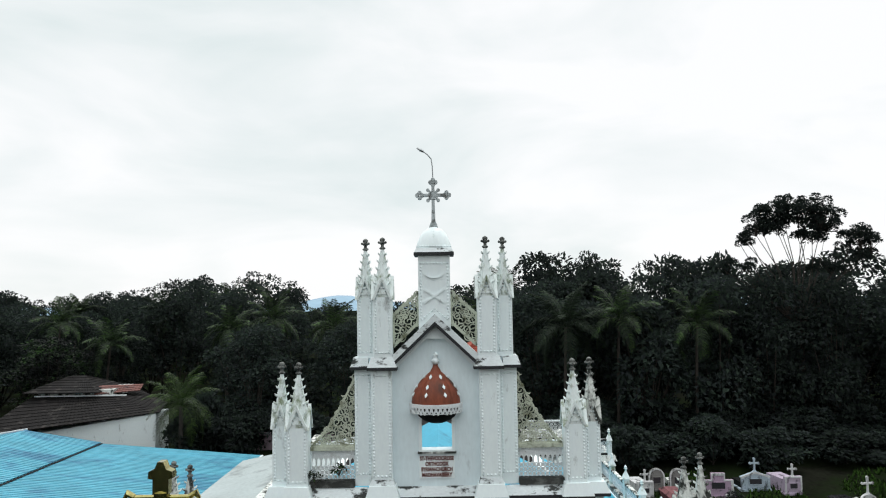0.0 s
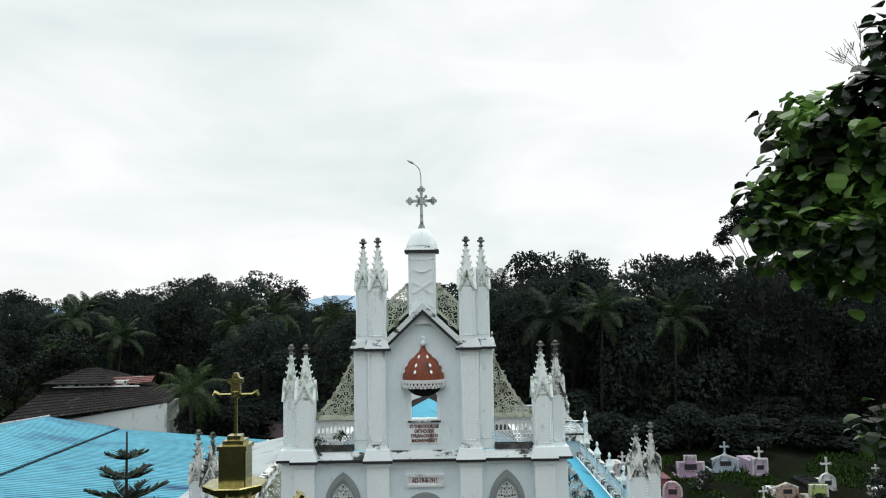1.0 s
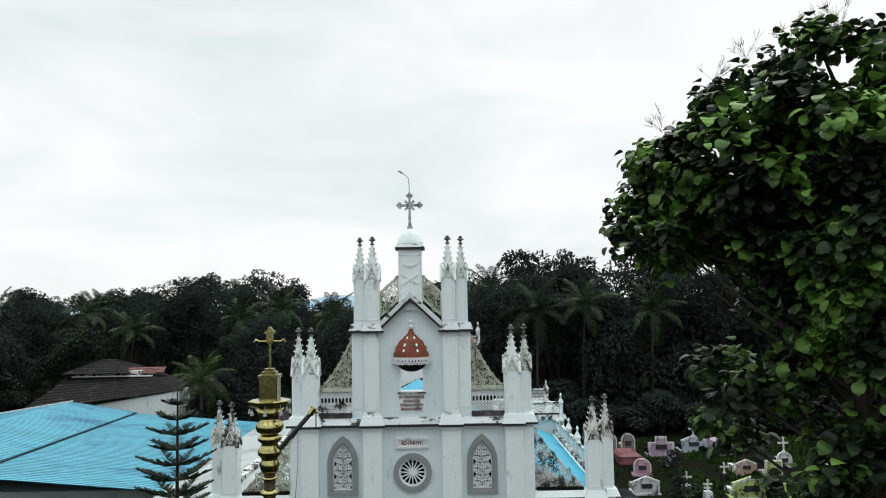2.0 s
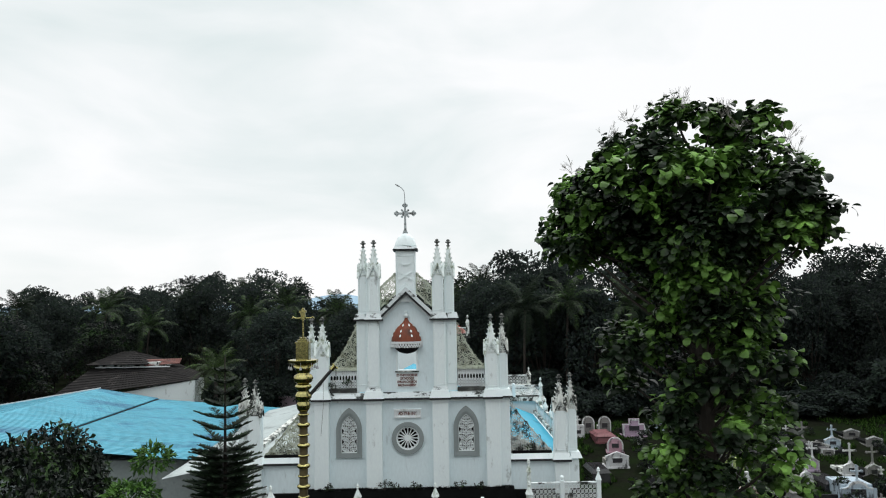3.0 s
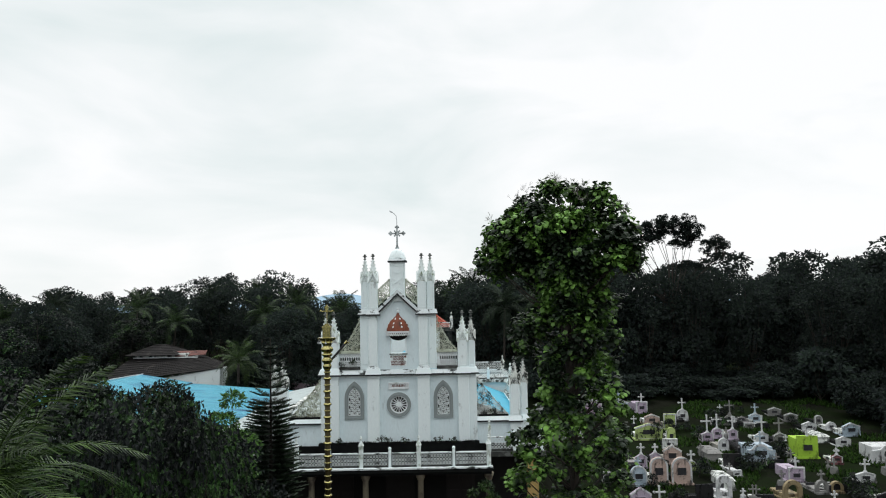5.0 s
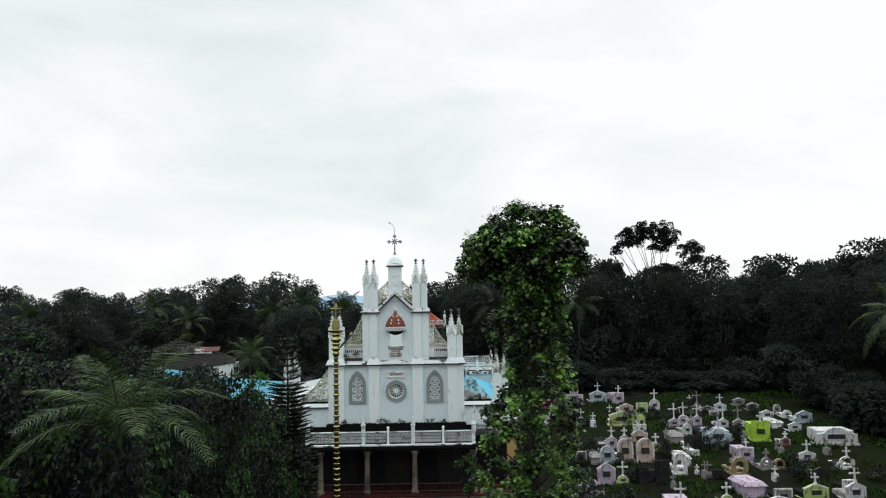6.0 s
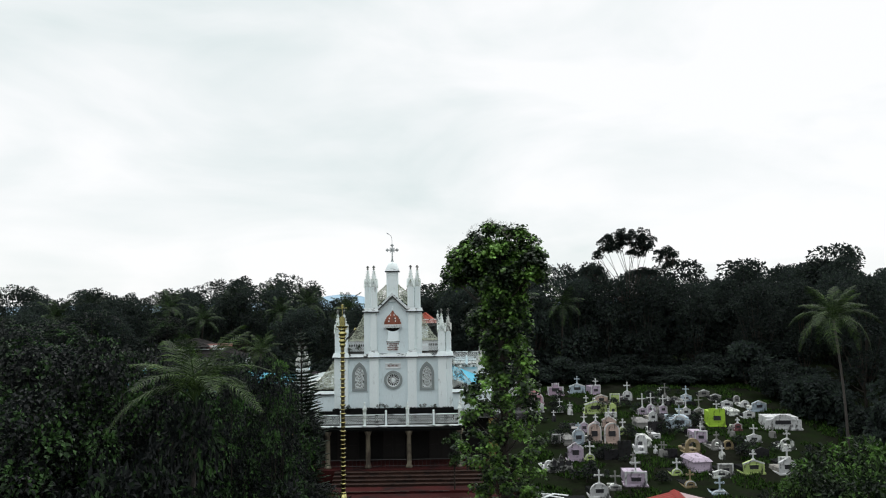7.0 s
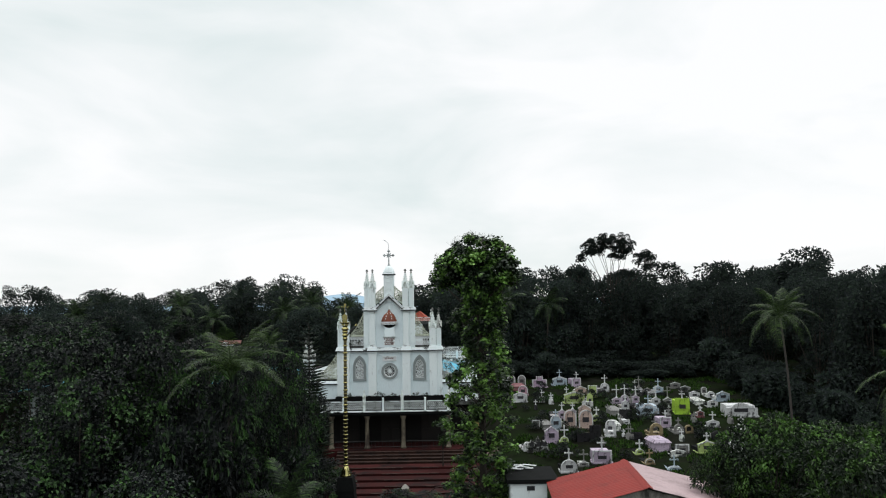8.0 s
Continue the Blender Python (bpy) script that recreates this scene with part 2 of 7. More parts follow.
GLOSSY_LEAF = leaf_mat("glossy_fruit_leaves", (0.009, 0.014, 0.011), (0.055, 0.115, 0.028), 0.40, 0.08, 0.20, 0.48, 0.9)
PALM = leaf_mat("palm_leaflets", (0.014, 0.028, 0.010), (0.070, 0.125, 0.028), 0.45, 0.15, 0.2, 0.35)
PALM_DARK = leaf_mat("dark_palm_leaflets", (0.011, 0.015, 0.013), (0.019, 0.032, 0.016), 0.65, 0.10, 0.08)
PALM_WOOD = leaf_mat("woodland_palm_leaflets", (0.013, 0.020, 0.013), (0.044, 0.084, 0.024), 0.5, 0.12, 0.12, 0.36)
YOUNG_LEAF = leaf_mat("fresh_young_leaves", (0.022, 0.055, 0.015), (0.105, 0.230, 0.045), 0.42, 0.2, 0.2, 0.2)
PINE = leaf_mat("pine_needles", (0.009, 0.016, 0.011), (0.022, 0.042, 0.019), 0.6, 0.06, 0.15)
# the blue of distant haze is mixed into the hills' own colour
HILL = mat("haze_coloured_hill", (0.22, 0.33, 0.42), 0.95, 0.15, 0.004, 0.03, 0.0)


# ---------------------------------------------------------------- mesh tools
def mesh_of(name, verts, faces, material, smooth=False):
    me = bpy.data.meshes.new(name)
    me.from_pydata([tuple(map(float, v)) for v in verts], [], faces)
    if material:
        me.materials.append(material)
    if smooth:
        me.polygons.foreach_set("use_smooth", [True] * len(me.polygons))
    me.update()
    return me


class Shape:
    """Collects vertices and faces of one mesh."""

    def __init__(self):
        self.v, self.f = [], []

    def add(self, verts, faces):
        n = len(self.v)
        self.v += [tuple(p) for p in verts]
        self.f += [tuple(n + k for k in face) for face in faces]
        return self

    def box(self, x0, x1, y0, y1, z0, z1, m=None):
        p = [(x0, y0, z0), (x1, y0, z0), (x1, y1, z0), (x0, y1, z0), (x0, y0, z1), (x1, y0, z1), (x1, y1, z1), (x0, y1, z1)]
        if m:
            p = [m @ Vector(q) for q in p]
        return self.add(p, [(3, 2, 1, 0), (4, 5, 6, 7), (0, 1, 5, 4), (1, 2, 6, 5), (2, 3, 7, 6), (3, 0, 4, 7)])

    def bevel_box(self, x0, x1, y0, y1, z0, z1, c=0.02):
        """A box with its upright and top edges taken off."""
        ring = lambda a, z: [(x0 + a, y0, z), (x1 - a, y0, z), (x1, y0 + a, z), (x1, y1 - a, z), (x1 - a, y1, z), (x0 + a, y1, z), (x0, y1 - a, z), (x0, y0 + a, z)]
        top = [(x0 + c, y0 + c, z1), (x1 - c, y0 + c, z1), (x1 - c, y1 - c, z1), (x0 + c, y1 - c, z1)]
        v = ring(c, z0) + ring(c, z1 - c)
        f = [(k, (k + 1) % 8, 8 + (k + 1) % 8, 8 + k) for k in range(8)] + [tuple(range(7, -1, -1)), tuple(range(8, 16))]
        self.add(v, f)
        return self.add(top + [(x0 + c, y0 + c, z1 - c * 0.99), (x1 - c, y0 + c, z1 - c * 0.99), (x1 - c, y1 - c, z1 - c * 0.99), (x0 + c, y1 - c, z1 - c * 0.99)],
                        [(0, 1, 2, 3), (4, 5, 1, 0), (5, 6, 2, 1), (6, 7, 3, 2), (7, 4, 0, 3)])

    def frustum(self, x0, x1, y0, y1, z0, a, b, z1, c=None):
        """A block from a base rectangle to a top one, drawn in by a and b on each side."""
        c = a if c is None else c
        p = [(x0, y0, z0), (x1, y0, z0), (x1, y1, z0), (x0, y1, z0), (x0 + a, y0 + b, z1), (x1 - c, y0 + b, z1), (x1 - c, y1 - b, z1), (x0 + a, y1 - b, z1)]
        return self.add(p, [(3, 2, 1, 0), (4, 5, 6, 7), (0, 1, 5, 4), (1, 2, 6, 5), (2, 3, 7, 6), (3, 0, 4, 7)])

    def lathe(self, profile, x=0, y=0, segs=12, turn=0.0, a0=0.0, a1=2 * math.pi, sx=1.0, sy=1.0):
        """Turns (radius, z) pairs round the upright axis at x, y."""
        full = abs(a1 - a0 - 2 * math.pi) < 1e-6
        n = segs if full else segs + 1
        v = []
        for r, z in profile:
            for k in range(n):
                a = a0 + (a1 - a0) * k / segs + turn
                v.append((x + sx * r * math.cos(a), y + sy * r * math.sin(a), z))
        f = []
        for j in range(len(profile) - 1):
            for k in range(segs):
                q = (k + 1) % n
                f.append((j * n + k, j * n + q, (j + 1) * n + q, (j + 1) * n + k))
        if full:
            f.append(tuple(range(n - 1, -1, -1)))
            f.append(tuple((len(profile) - 1) * n + k for k in range(n)))
        return self.add(v, f)

    def tube(self, path, radii, segs=6):
        """A round bar along a path."""
        pts = [Vector(p) for p in path]
        if not hasattr(radii, "__len__"):
            radii = [radii] * len(pts)
        v = []
        for k, p in enumerate(pts):
            d = (pts[min(k + 1, len(pts) - 1)] - pts[max(k - 1, 0)]).normalized()
            side = d.cross(Vector((0, 0, 1)) if abs(d.z) < 0.95 else Vector((1, 0, 0))).normalized()
            up = side.cross(d)
            for j in range(segs):
                a = 2 * math.pi * j / segs
                v.append(p + radii[k] * (math.cos(a) * side + math.sin(a) * up))
        f = []
        for k in range(len(pts) - 1):
            for j in range(segs):
                q = (j + 1) % segs
                f.append((k * segs + j, k * segs + q, (k + 1) * segs + q, (k + 1) * segs + j))
        f.append(tuple(range(segs - 1, -1, -1)))
        f.append(tuple((len(pts) - 1) * segs + j for j in range(segs)))
        return self.add(v, f)

    def plate(self, outer, y0, y1, holes=()):
        """An upright plate with holes, from its (x, z) outlines, between y0 and y1."""
        loops = [list(outer)] + [list(h) for h in holes]
        tri = geometry.tessellate_polygon([[Vector((p[0], p[1], 0)) for p in lo] for lo in loops])
        flat = [p for lo in loops for p in lo]
        n = len(flat)
        f = []
        for a, b, c in tri:
            pa, pb, pc = flat[a], flat[b], flat[c]
            turn = (pb[0] - pa[0]) * (pc[1] - pa[1]) - (pb[1] - pa[1]) * (pc[0] - pa[0])
            if turn < 0:
                b, c = c, b
            f += [(a, b, c), (n + c, n + b, n + a)]
        at = 0
        for lo in loops:
            for k in range(len(lo)):
                q = (k + 1) % len(lo)
                f.append((at + k, n + at + k, n + at + q, at + q))
            at += len(lo)
        return self.add([(p[0], y0, p[1]) for p in flat] + [(p[0], y1, p[1]) for p in flat], f)

    def ring(self, cx, cz, r, w, y0, y1, segs=10, a0=0.0, a1=2 * math.pi):
        """A flat upright ring, or a piece of one."""
        full = abs(a1 - a0 - 2 * math.pi) < 1e-6
        n = segs if full else segs + 1
        v = []
        for k in range(n):
            a = a0 + (a1 - a0) * k / segs
            c, s = math.cos(a), math.sin(a)
            v += [(cx + (r - w / 2) * c, y0, cz + (r - w / 2) * s), (cx + (r + w / 2) * c, y0, cz + (r + w / 2) * s),
                  (cx + (r + w / 2) * c, y1, cz + (r + w / 2) * s), (cx + (r - w / 2) * c, y1, cz + (r - w / 2) * s)]
        f = []
        for k in range(segs):
            q = (k + 1) % n
            for j in range(4):
                i = (j + 1) % 4
                f.append((4 * k + j, 4 * k + i, 4 * q + i, 4 * q + j))
        return self.add(v, f)

    def bar(self, a, b, w, y0, y1):
        """A flat upright bar between two (x, z) points."""
        d = Vector((b[0] - a[0], b[1] - a[1]))
        if d.length < 1e-6:
            return self
        n = Vector((-d.y, d.x)).normalized() * (w / 2)
        p = [(a[0] - n.x, a[1] - n.y), (b[0] - n.x, b[1] - n.y), (b[0] + n.x, b[1] + n.y), (a[0] + n.x, a[1] + n.y)]
        v = [(q[0], y0, q[1]) for q in p] + [(q[0], y1, q[1]) for q in p]
        return self.add(v, [(0, 1, 2, 3), (7, 6, 5, 4), (0, 4, 5, 1), (1, 5, 6, 2), (2, 6, 7, 3), (3, 7, 4, 0)])

    def moved(self, m):
        self.v = [tuple(m @ Vector(p)) for p in self.v]
        return self

    def mirrored(self):
        s = Shape()
        s.v = [(-p[0], p[1], p[2]) for p in self.v]
        s.f = [tuple(reversed(f)) for f in self.f]
        return s


def thing(name, label, category, at=(0, 0, 0), group="", kind="", turn=0.0):
    ob = new(name)
    ob.empty_display_size = 0.2
    ob.matrix_basis = pose(*at, 0, 0, turn)
    return tagged(ob, label, category, group, kind)


def part(name, shape, material, parent=None, label="", smooth=False):
    me = shape if isinstance(shape, bpy.types.Mesh) else mesh_of(name, shape.v, shape.f, material, smooth)
    ob = new(name, me)
    ob.parent = parent
    if label:
        tagged(ob, label)
    if name in FINE:
        tagged(ob, kind="stuff")
    return ob


FINE = ("dome_foot_beading", "beading", "side_beading", "turret_beading", "dome_beading", "crocket_work", "parapet_arcade", "lower_roof", "upper_roof", "side_roof", "tile_slope", "rear_nave_roof", "flower_sprays")


def both_sides(name, shape, material, parent, label=""):
    """A part and its mirror image across the middle of the front."""
    return part(name, shape, material, parent, label), part(name, shape.mirrored(), material, parent, label)


# ---------------------------------------------------------------- ground
def gz(x, y):
    """Height of the ground: level in front, rising behind the yard."""
    t = min(max((y + 15.8) / 46.0, 0.0), 1.0)
    z = 4.3 * t
    if y > 30:
        z += 0.9 * (1 - math.exp(-(y - 30) / 40))
    # the graveyard lies a little higher than the yard
    z += 0.32 * min(max((x - 8) / 3, 0.0), 1.0) * min(max((y + 16) / 6, 0.0), 1.0) * min(max((34 - y) / 8, 0.0), 1.0)
    far = max(0.0, math.hypot(x, y) - 160)
    return z - min(far * 0.02, 12) + 0.12 * noise.noise(Vector((x * 0.15, y * 0.15, 3.0)))


def make_ground():
    inner = [-150 + 3.0 * k for k in range(101)]
    outer = [170, 220, 300, 450, 700, 1100, 1800, 3000]
    xs = [-a for a in reversed(outer)] + inner + outer
    v = [(x, y, gz(x, y)) for y in xs for x in xs]
    n = len(xs)
    f = [(j * n + k, j * n + k + 1, (j + 1) * n + k + 1, (j + 1) * n + k) for j in range(n - 1) for k in range(n - 1)]
    ob = new("ground", mesh_of("ground", v, f, GROUND, True))
    tagged(ob, "dark soil and rough grass rising behind the churchyard", "ground", kind="structure")


make_ground()


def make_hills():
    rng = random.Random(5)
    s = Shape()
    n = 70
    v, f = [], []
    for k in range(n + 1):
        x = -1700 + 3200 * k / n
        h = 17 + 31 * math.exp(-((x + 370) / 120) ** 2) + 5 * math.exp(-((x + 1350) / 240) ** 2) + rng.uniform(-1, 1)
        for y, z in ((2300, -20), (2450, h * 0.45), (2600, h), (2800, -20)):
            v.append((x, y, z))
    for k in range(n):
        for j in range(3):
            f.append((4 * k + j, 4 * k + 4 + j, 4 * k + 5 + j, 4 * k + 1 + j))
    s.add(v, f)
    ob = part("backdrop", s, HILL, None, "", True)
    tagged(ob, "hills along the horizon, coloured blue for haze", "hills", kind="structure")


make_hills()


# ---------------------------------------------------------------- church
church = thing("church", "white limewashed gothic church with paired pinnacles and black mould stains", "church")


def arch(cx, z0, z1, half, steps=8):
    """Outline of a pointed arch, (x, z), starting at the lower left."""
    spring = z1 - half * 1.75
    pts = [(cx - half, z0), (cx + half, z0)]
    r = (half ** 2 + (z1 - spring) ** 2) / (2 * half)
    top = math.atan2(z1 - spring, r - half)
    for k in range(steps + 1):
        a = top * k / steps
        pts.append((cx + half - r + r * math.cos(a), spring + r * math.sin(a)))
    for k in range(steps - 1, -1, -1):
        a = top * k / steps
        pts.append((cx - half + r - r * math.cos(a), spring + r * math.sin(a)))
    return pts


def circle(cx, cz, r, n=28):
    return [(cx + r * math.cos(2 * math.pi * k / n), cz + r * math.sin(2 * math.pi * k / n)) for k in range(n)]


def in_poly(p, poly):
    inside = False
    for k in range(len(poly)):
        a, b = poly[k], poly[k - 1]
        if (a[1] > p[1]) != (b[1] > p[1]) and p[0] < (b[0] - a[0]) * (p[1] - a[1]) / (b[1] - a[1]) + a[0]:
            inside = not inside
    return inside


def fretwork(outline, cell, w, y0, y1, rim=0.05, seed=1):
    """Pierced scrollwork: curls, rings and leaf shapes of many sizes, joined inside an outline."""
    rng = random.Random(seed)
    s = Shape()
    xs, zs = [p[0] for p in outline], [p[1] for p in outline]
    put = []
    area = (max(xs) - min(xs)) * (max(zs) - min(zs))
    for _ in range(int(area / cell ** 2 * 40)):
        x, z = rng.uniform(min(xs), max(xs)), rng.uniform(min(zs), max(zs))
        r = cell * rng.uniform(0.28, 0.62)
        if not in_poly((x, z), outline) or any((x - a) ** 2 + (z - b) ** 2 < (0.80 * (r + q)) ** 2 for a, b, q in put):
            continue
        put.append((x, z, r))
    for x, z, r in put:
        a = rng.uniform(0, 6.28)
        k = rng.random()
        dy = rng.uniform(-0.006, 0.006)
        if k < 0.35:
            s.ring(x, z, r, w, y0 + dy, y1 + dy, 9)
            s.plate(circle(x, z, w * 0.9, 6), y0 + dy, y1 + dy)
            s.bar((x - r * math.cos(a), z - r * math.sin(a)), (x + r * math.cos(a), z + r * math.sin(a)), w * 0.7, y0, y1)
        else:
            sg = 1 if rng.random() < 0.5 else -1
            s.ring(x, z, r, w, y0 + dy, y1 + dy, 9, a, a + sg * 4.4)
            s.ring(x + r * 0.42 * math.cos(a), z + r * 0.42 * math.sin(a), r * 0.55, w, y0 + dy, y1 + dy, 6, a, a - sg * 3.8)
        b = rng.uniform(0, 6.28)
        lx, lz = x + r * 1.1 * math.cos(b), z + r * 1.1 * math.sin(b)
        n = (-math.sin(b) * r * 0.16, math.cos(b) * r * 0.16)
        s.plate([(x + r * 0.6 * math.cos(b), z + r * 0.6 * math.sin(b)), (lx - n[0], lz - n[1]), (x + r * 1.7 * math.cos(b), z + r * 1.7 * math.sin(b)), (lx + n[0], lz + n[1])], y0 + 0.004, y1 - 0.004)
    for k in range(len(outline)):
        s.bar(outline[k - 1], outline[k], rim, y0 - 0.01, y1 + 0.01)
    return s


def lattice(x0, x1, z0, z1, cell, w, y0, y1):
    """Pierced panel: crossing diagonals with rings in the gaps."""
    s = Shape()
    n = max(1, round((x1 - x0) / cell))
    m = max(1, round((z1 - z0) / cell))
    cx, cz = (x1 - x0) / n, (z1 - z0) / m
    for i in range(n):
        for j in range(m):
            a, b = x0 + i * cx, z0 + j * cz
            s.bar((a, b), (a + cx, b + cz), w, y0, y1)
            s.bar((a + cx, b), (a, b + cz), w, y0 + 0.006, y1 - 0.006)
            s.ring(a + cx / 2, b + cz / 2, cx * 0.34, w, y0 - 0.004, y1 + 0.004, 8)
    return s


def beading(lines, y, size=0.05, step=0.085):
    """Small raised studs along lines of (x, z)."""
    s = Shape()
    for a, b in lines:
        d = math.hypot(b[0] - a[0], b[1] - a[1])
        n = max(1, int(d / step))
        for k in range(n + 1):
            x, z = a[0] + (b[0] - a[0]) * k / n, a[1] + (b[1] - a[1]) * k / n
            h = size / 2
            s.add([(x - h, y, z - h), (x + h, y, z - h), (x + h, y, z + h), (x - h, y, z + h), (x, y - size * 0.9, z)],
                  [(0, 1, 4), (1, 2, 4), (2, 3, 4), (3, 0, 4)])
    return s


WIN_X, WIN_Z0, WIN_Z1 = 2.52, 7.08, 9.2
ROSE_Z = 7.86


def make_facade():
    lower = [(-4.4, 5.2), (4.4, 5.2), (4.4, 9.6), (-4.4, 9.6)]
    holes = [arch(-WIN_X, WIN_Z0 + 0.12, WIN_Z1 - 0.2, 0.40)[::-1], arch(WIN_X, WIN_Z0 + 0.12, WIN_Z1 - 0.2, 0.40)[::-1], circle(0, ROSE_Z, 0.53)[::-1]]
    part("front_wall", Shape().plate(lower, 0.0, 0.45, holes), WALL, church)
    niche = [(-0.40, 10.76), (0.42, 10.76), (0.42, 12.2), (-0.40, 12.2)]
    upper = [(-1.2, 9.78), (1.2, 9.78), (1.2, 12.98), (1.15, 13.02), (0, 14.12), (-1.15, 13.02), (-1.2, 12.98)]
    part("gable_wall", Shape().plate(upper, 0.0, 0.40, [niche[::-1]]), WALL, church)
    # moulded courses: white shelf with a black under-edge
    for x0, x1, y0 in ((-1.05, 1.05, -0.22), (1.82, 3.3, -0.22), (-3.3, -1.82, -0.22)):
        part("string_course", Shape().frustum(x0, x1, y0, 0.1, 9.60, 0.0, 0.16, 9.84), SOOTY, church)
        part("course_edge", Shape().box(x0, x1, y0 - 0.012, 0, 9.51, 9.60), BAND, church, "black strip below the moulding")
        part("course_fillet", Shape().box(x0, x1, y0 + 0.14, 0, 9.41, 9.51), WHITE, church)
    # pilasters of the lower storey with their caps
    for x0, x1, y0 in ((1.08, 1.76, -0.30), (3.36, 3.98, -0.30)):
        s = Shape().bevel_box(x0, x1, y0, 0, 5.82, 9.44, 0.02)
        both_sides("lower_pilaster", s, WHITE, church)
        both_sides("capital", Shape().frustum(x0 - 0.11, x1 + 0.11, y0 - 0.13, 0.1, 9.60, 0.10, 0.08, 9.92), WHITE, church)
        both_sides("capital_edge", Shape().box(x0 - 0.112, x1 + 0.112, y0 - 0.142, 0.05, 9.52, 9.60), BAND, church, "black strip below the capital")
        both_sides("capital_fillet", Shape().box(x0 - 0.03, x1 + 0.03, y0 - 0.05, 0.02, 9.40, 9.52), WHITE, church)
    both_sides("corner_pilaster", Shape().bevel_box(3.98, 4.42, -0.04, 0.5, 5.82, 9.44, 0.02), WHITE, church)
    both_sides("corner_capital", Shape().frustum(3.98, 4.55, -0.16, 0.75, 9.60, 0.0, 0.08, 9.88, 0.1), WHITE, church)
    both_sides("corner_capital_edge", Shape().box(3.98, 4.56, -0.17, 0.7, 9.52, 9.60), BAND, church, "black strip below the capital")
    # upper pilasters either side of the gable
    both_sides("upper_pilaster", Shape().bevel_box(1.16, 1.70, -0.24, 0.1, 9.92, 12.92, 0.02), WHITE, church)
    both_sides("upper_side_pilaster", Shape().bevel_box(1.70, 2.18, 0.06, 0.5, 9.84, 12.92, 0.02), WHITE, church)
    both_sides("pilaster_foot", Shape().frustum(1.10, 1.76, -0.30, 0.1, 9.92, 0.05, 0.05, 10.06), SOOTY, church)
    both_sides("beading", beading([((1.22, 10.15), (1.22, 12.75)), ((1.64, 10.15), (1.64, 12.75)), ((1.22, 12.75), (1.64, 12.75)), ((1.22, 10.15), (1.64, 10.15))], -0.24), WHITE, church)
    both_sides("side_beading", beading([((1.78, 10.15), (1.78, 12.75)), ((2.12, 10.15), (2.12, 12.75)), ((1.78, 12.75), (2.12, 12.75)), ((1.78, 10.15), (2.12, 10.15))], 0.06), WHITE, church)
    both_sides("cornice", Shape().frustum(1.02, 1.80, -0.38, 0.2, 12.98, 0.10, 0.10, 13.24), SOOTY, church)
    both_sides("cornice_edge", Shape().box(1.01, 1.81, -0.39, 0.15, 12.90, 12.98), BAND, church, "black strip below the cornice")
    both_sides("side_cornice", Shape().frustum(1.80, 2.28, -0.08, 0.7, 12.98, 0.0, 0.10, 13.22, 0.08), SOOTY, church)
    both_sides("side_cornice_edge", Shape().box(1.81, 2.29, -0.09, 0.65, 12.90, 12.98), BAND, church, "black strip below the cornice")
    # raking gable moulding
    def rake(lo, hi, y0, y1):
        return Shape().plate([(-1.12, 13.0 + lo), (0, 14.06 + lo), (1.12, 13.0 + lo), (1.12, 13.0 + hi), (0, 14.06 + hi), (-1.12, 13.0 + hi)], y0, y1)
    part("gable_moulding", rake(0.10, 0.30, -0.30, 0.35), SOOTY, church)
    part("gable_edge", rake(-0.01, 0.10, -0.31, 0.1), BAND, church, "black strip below the gable moulding")
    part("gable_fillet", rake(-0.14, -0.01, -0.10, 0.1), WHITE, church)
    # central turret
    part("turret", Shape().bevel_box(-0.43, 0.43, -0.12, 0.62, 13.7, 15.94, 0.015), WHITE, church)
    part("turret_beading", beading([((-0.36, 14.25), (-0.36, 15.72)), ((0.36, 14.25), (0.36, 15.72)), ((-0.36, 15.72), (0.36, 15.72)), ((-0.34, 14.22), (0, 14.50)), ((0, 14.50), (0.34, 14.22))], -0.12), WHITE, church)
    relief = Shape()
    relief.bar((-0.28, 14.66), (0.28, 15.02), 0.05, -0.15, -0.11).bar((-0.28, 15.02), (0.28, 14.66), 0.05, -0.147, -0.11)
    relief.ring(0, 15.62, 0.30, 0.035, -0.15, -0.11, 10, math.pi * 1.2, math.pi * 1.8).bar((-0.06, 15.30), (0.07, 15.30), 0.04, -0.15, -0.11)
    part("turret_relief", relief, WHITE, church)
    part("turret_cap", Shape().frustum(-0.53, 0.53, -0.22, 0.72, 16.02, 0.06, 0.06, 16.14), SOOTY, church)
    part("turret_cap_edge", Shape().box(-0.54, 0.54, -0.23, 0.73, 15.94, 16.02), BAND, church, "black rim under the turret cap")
    dome = [(0.49, 16.12), (0.475, 16.22), (0.43, 16.36), (0.375, 16.48), (0.30, 16.60), (0.20, 16.68), (0.10, 16.73), (0.0, 16.74)]
    part("turret_dome", Shape().lathe(dome, 0, 0.25, 18, 0, 0, 2 * math.pi, 1, 0.85), WHITE, church, "", True)
    part("dome_beading", beading([((0.0, 16.26), (0.0, 16.58))], -0.10, 0.03, 0.06).moved(Matrix.Translation((0, 0.02, 0))), WHITE, church)
    part("dome_foot_beading", beading([((-0.44, 16.18), (0.44, 16.18))], -0.165, 0.035, 0.07), WHITE, church)
    o = [(0.44, 14.14), (1.13, 13.5), (1.13, 14.34), (0.44, 14.95)]
    both_sides("raking_fretwork", fretwork(o, 0.19, 0.03, 0.10, 0.17, 0.08, 3), LACE, church, "mossy pierced scrollwork beside the turret")


make_facade()


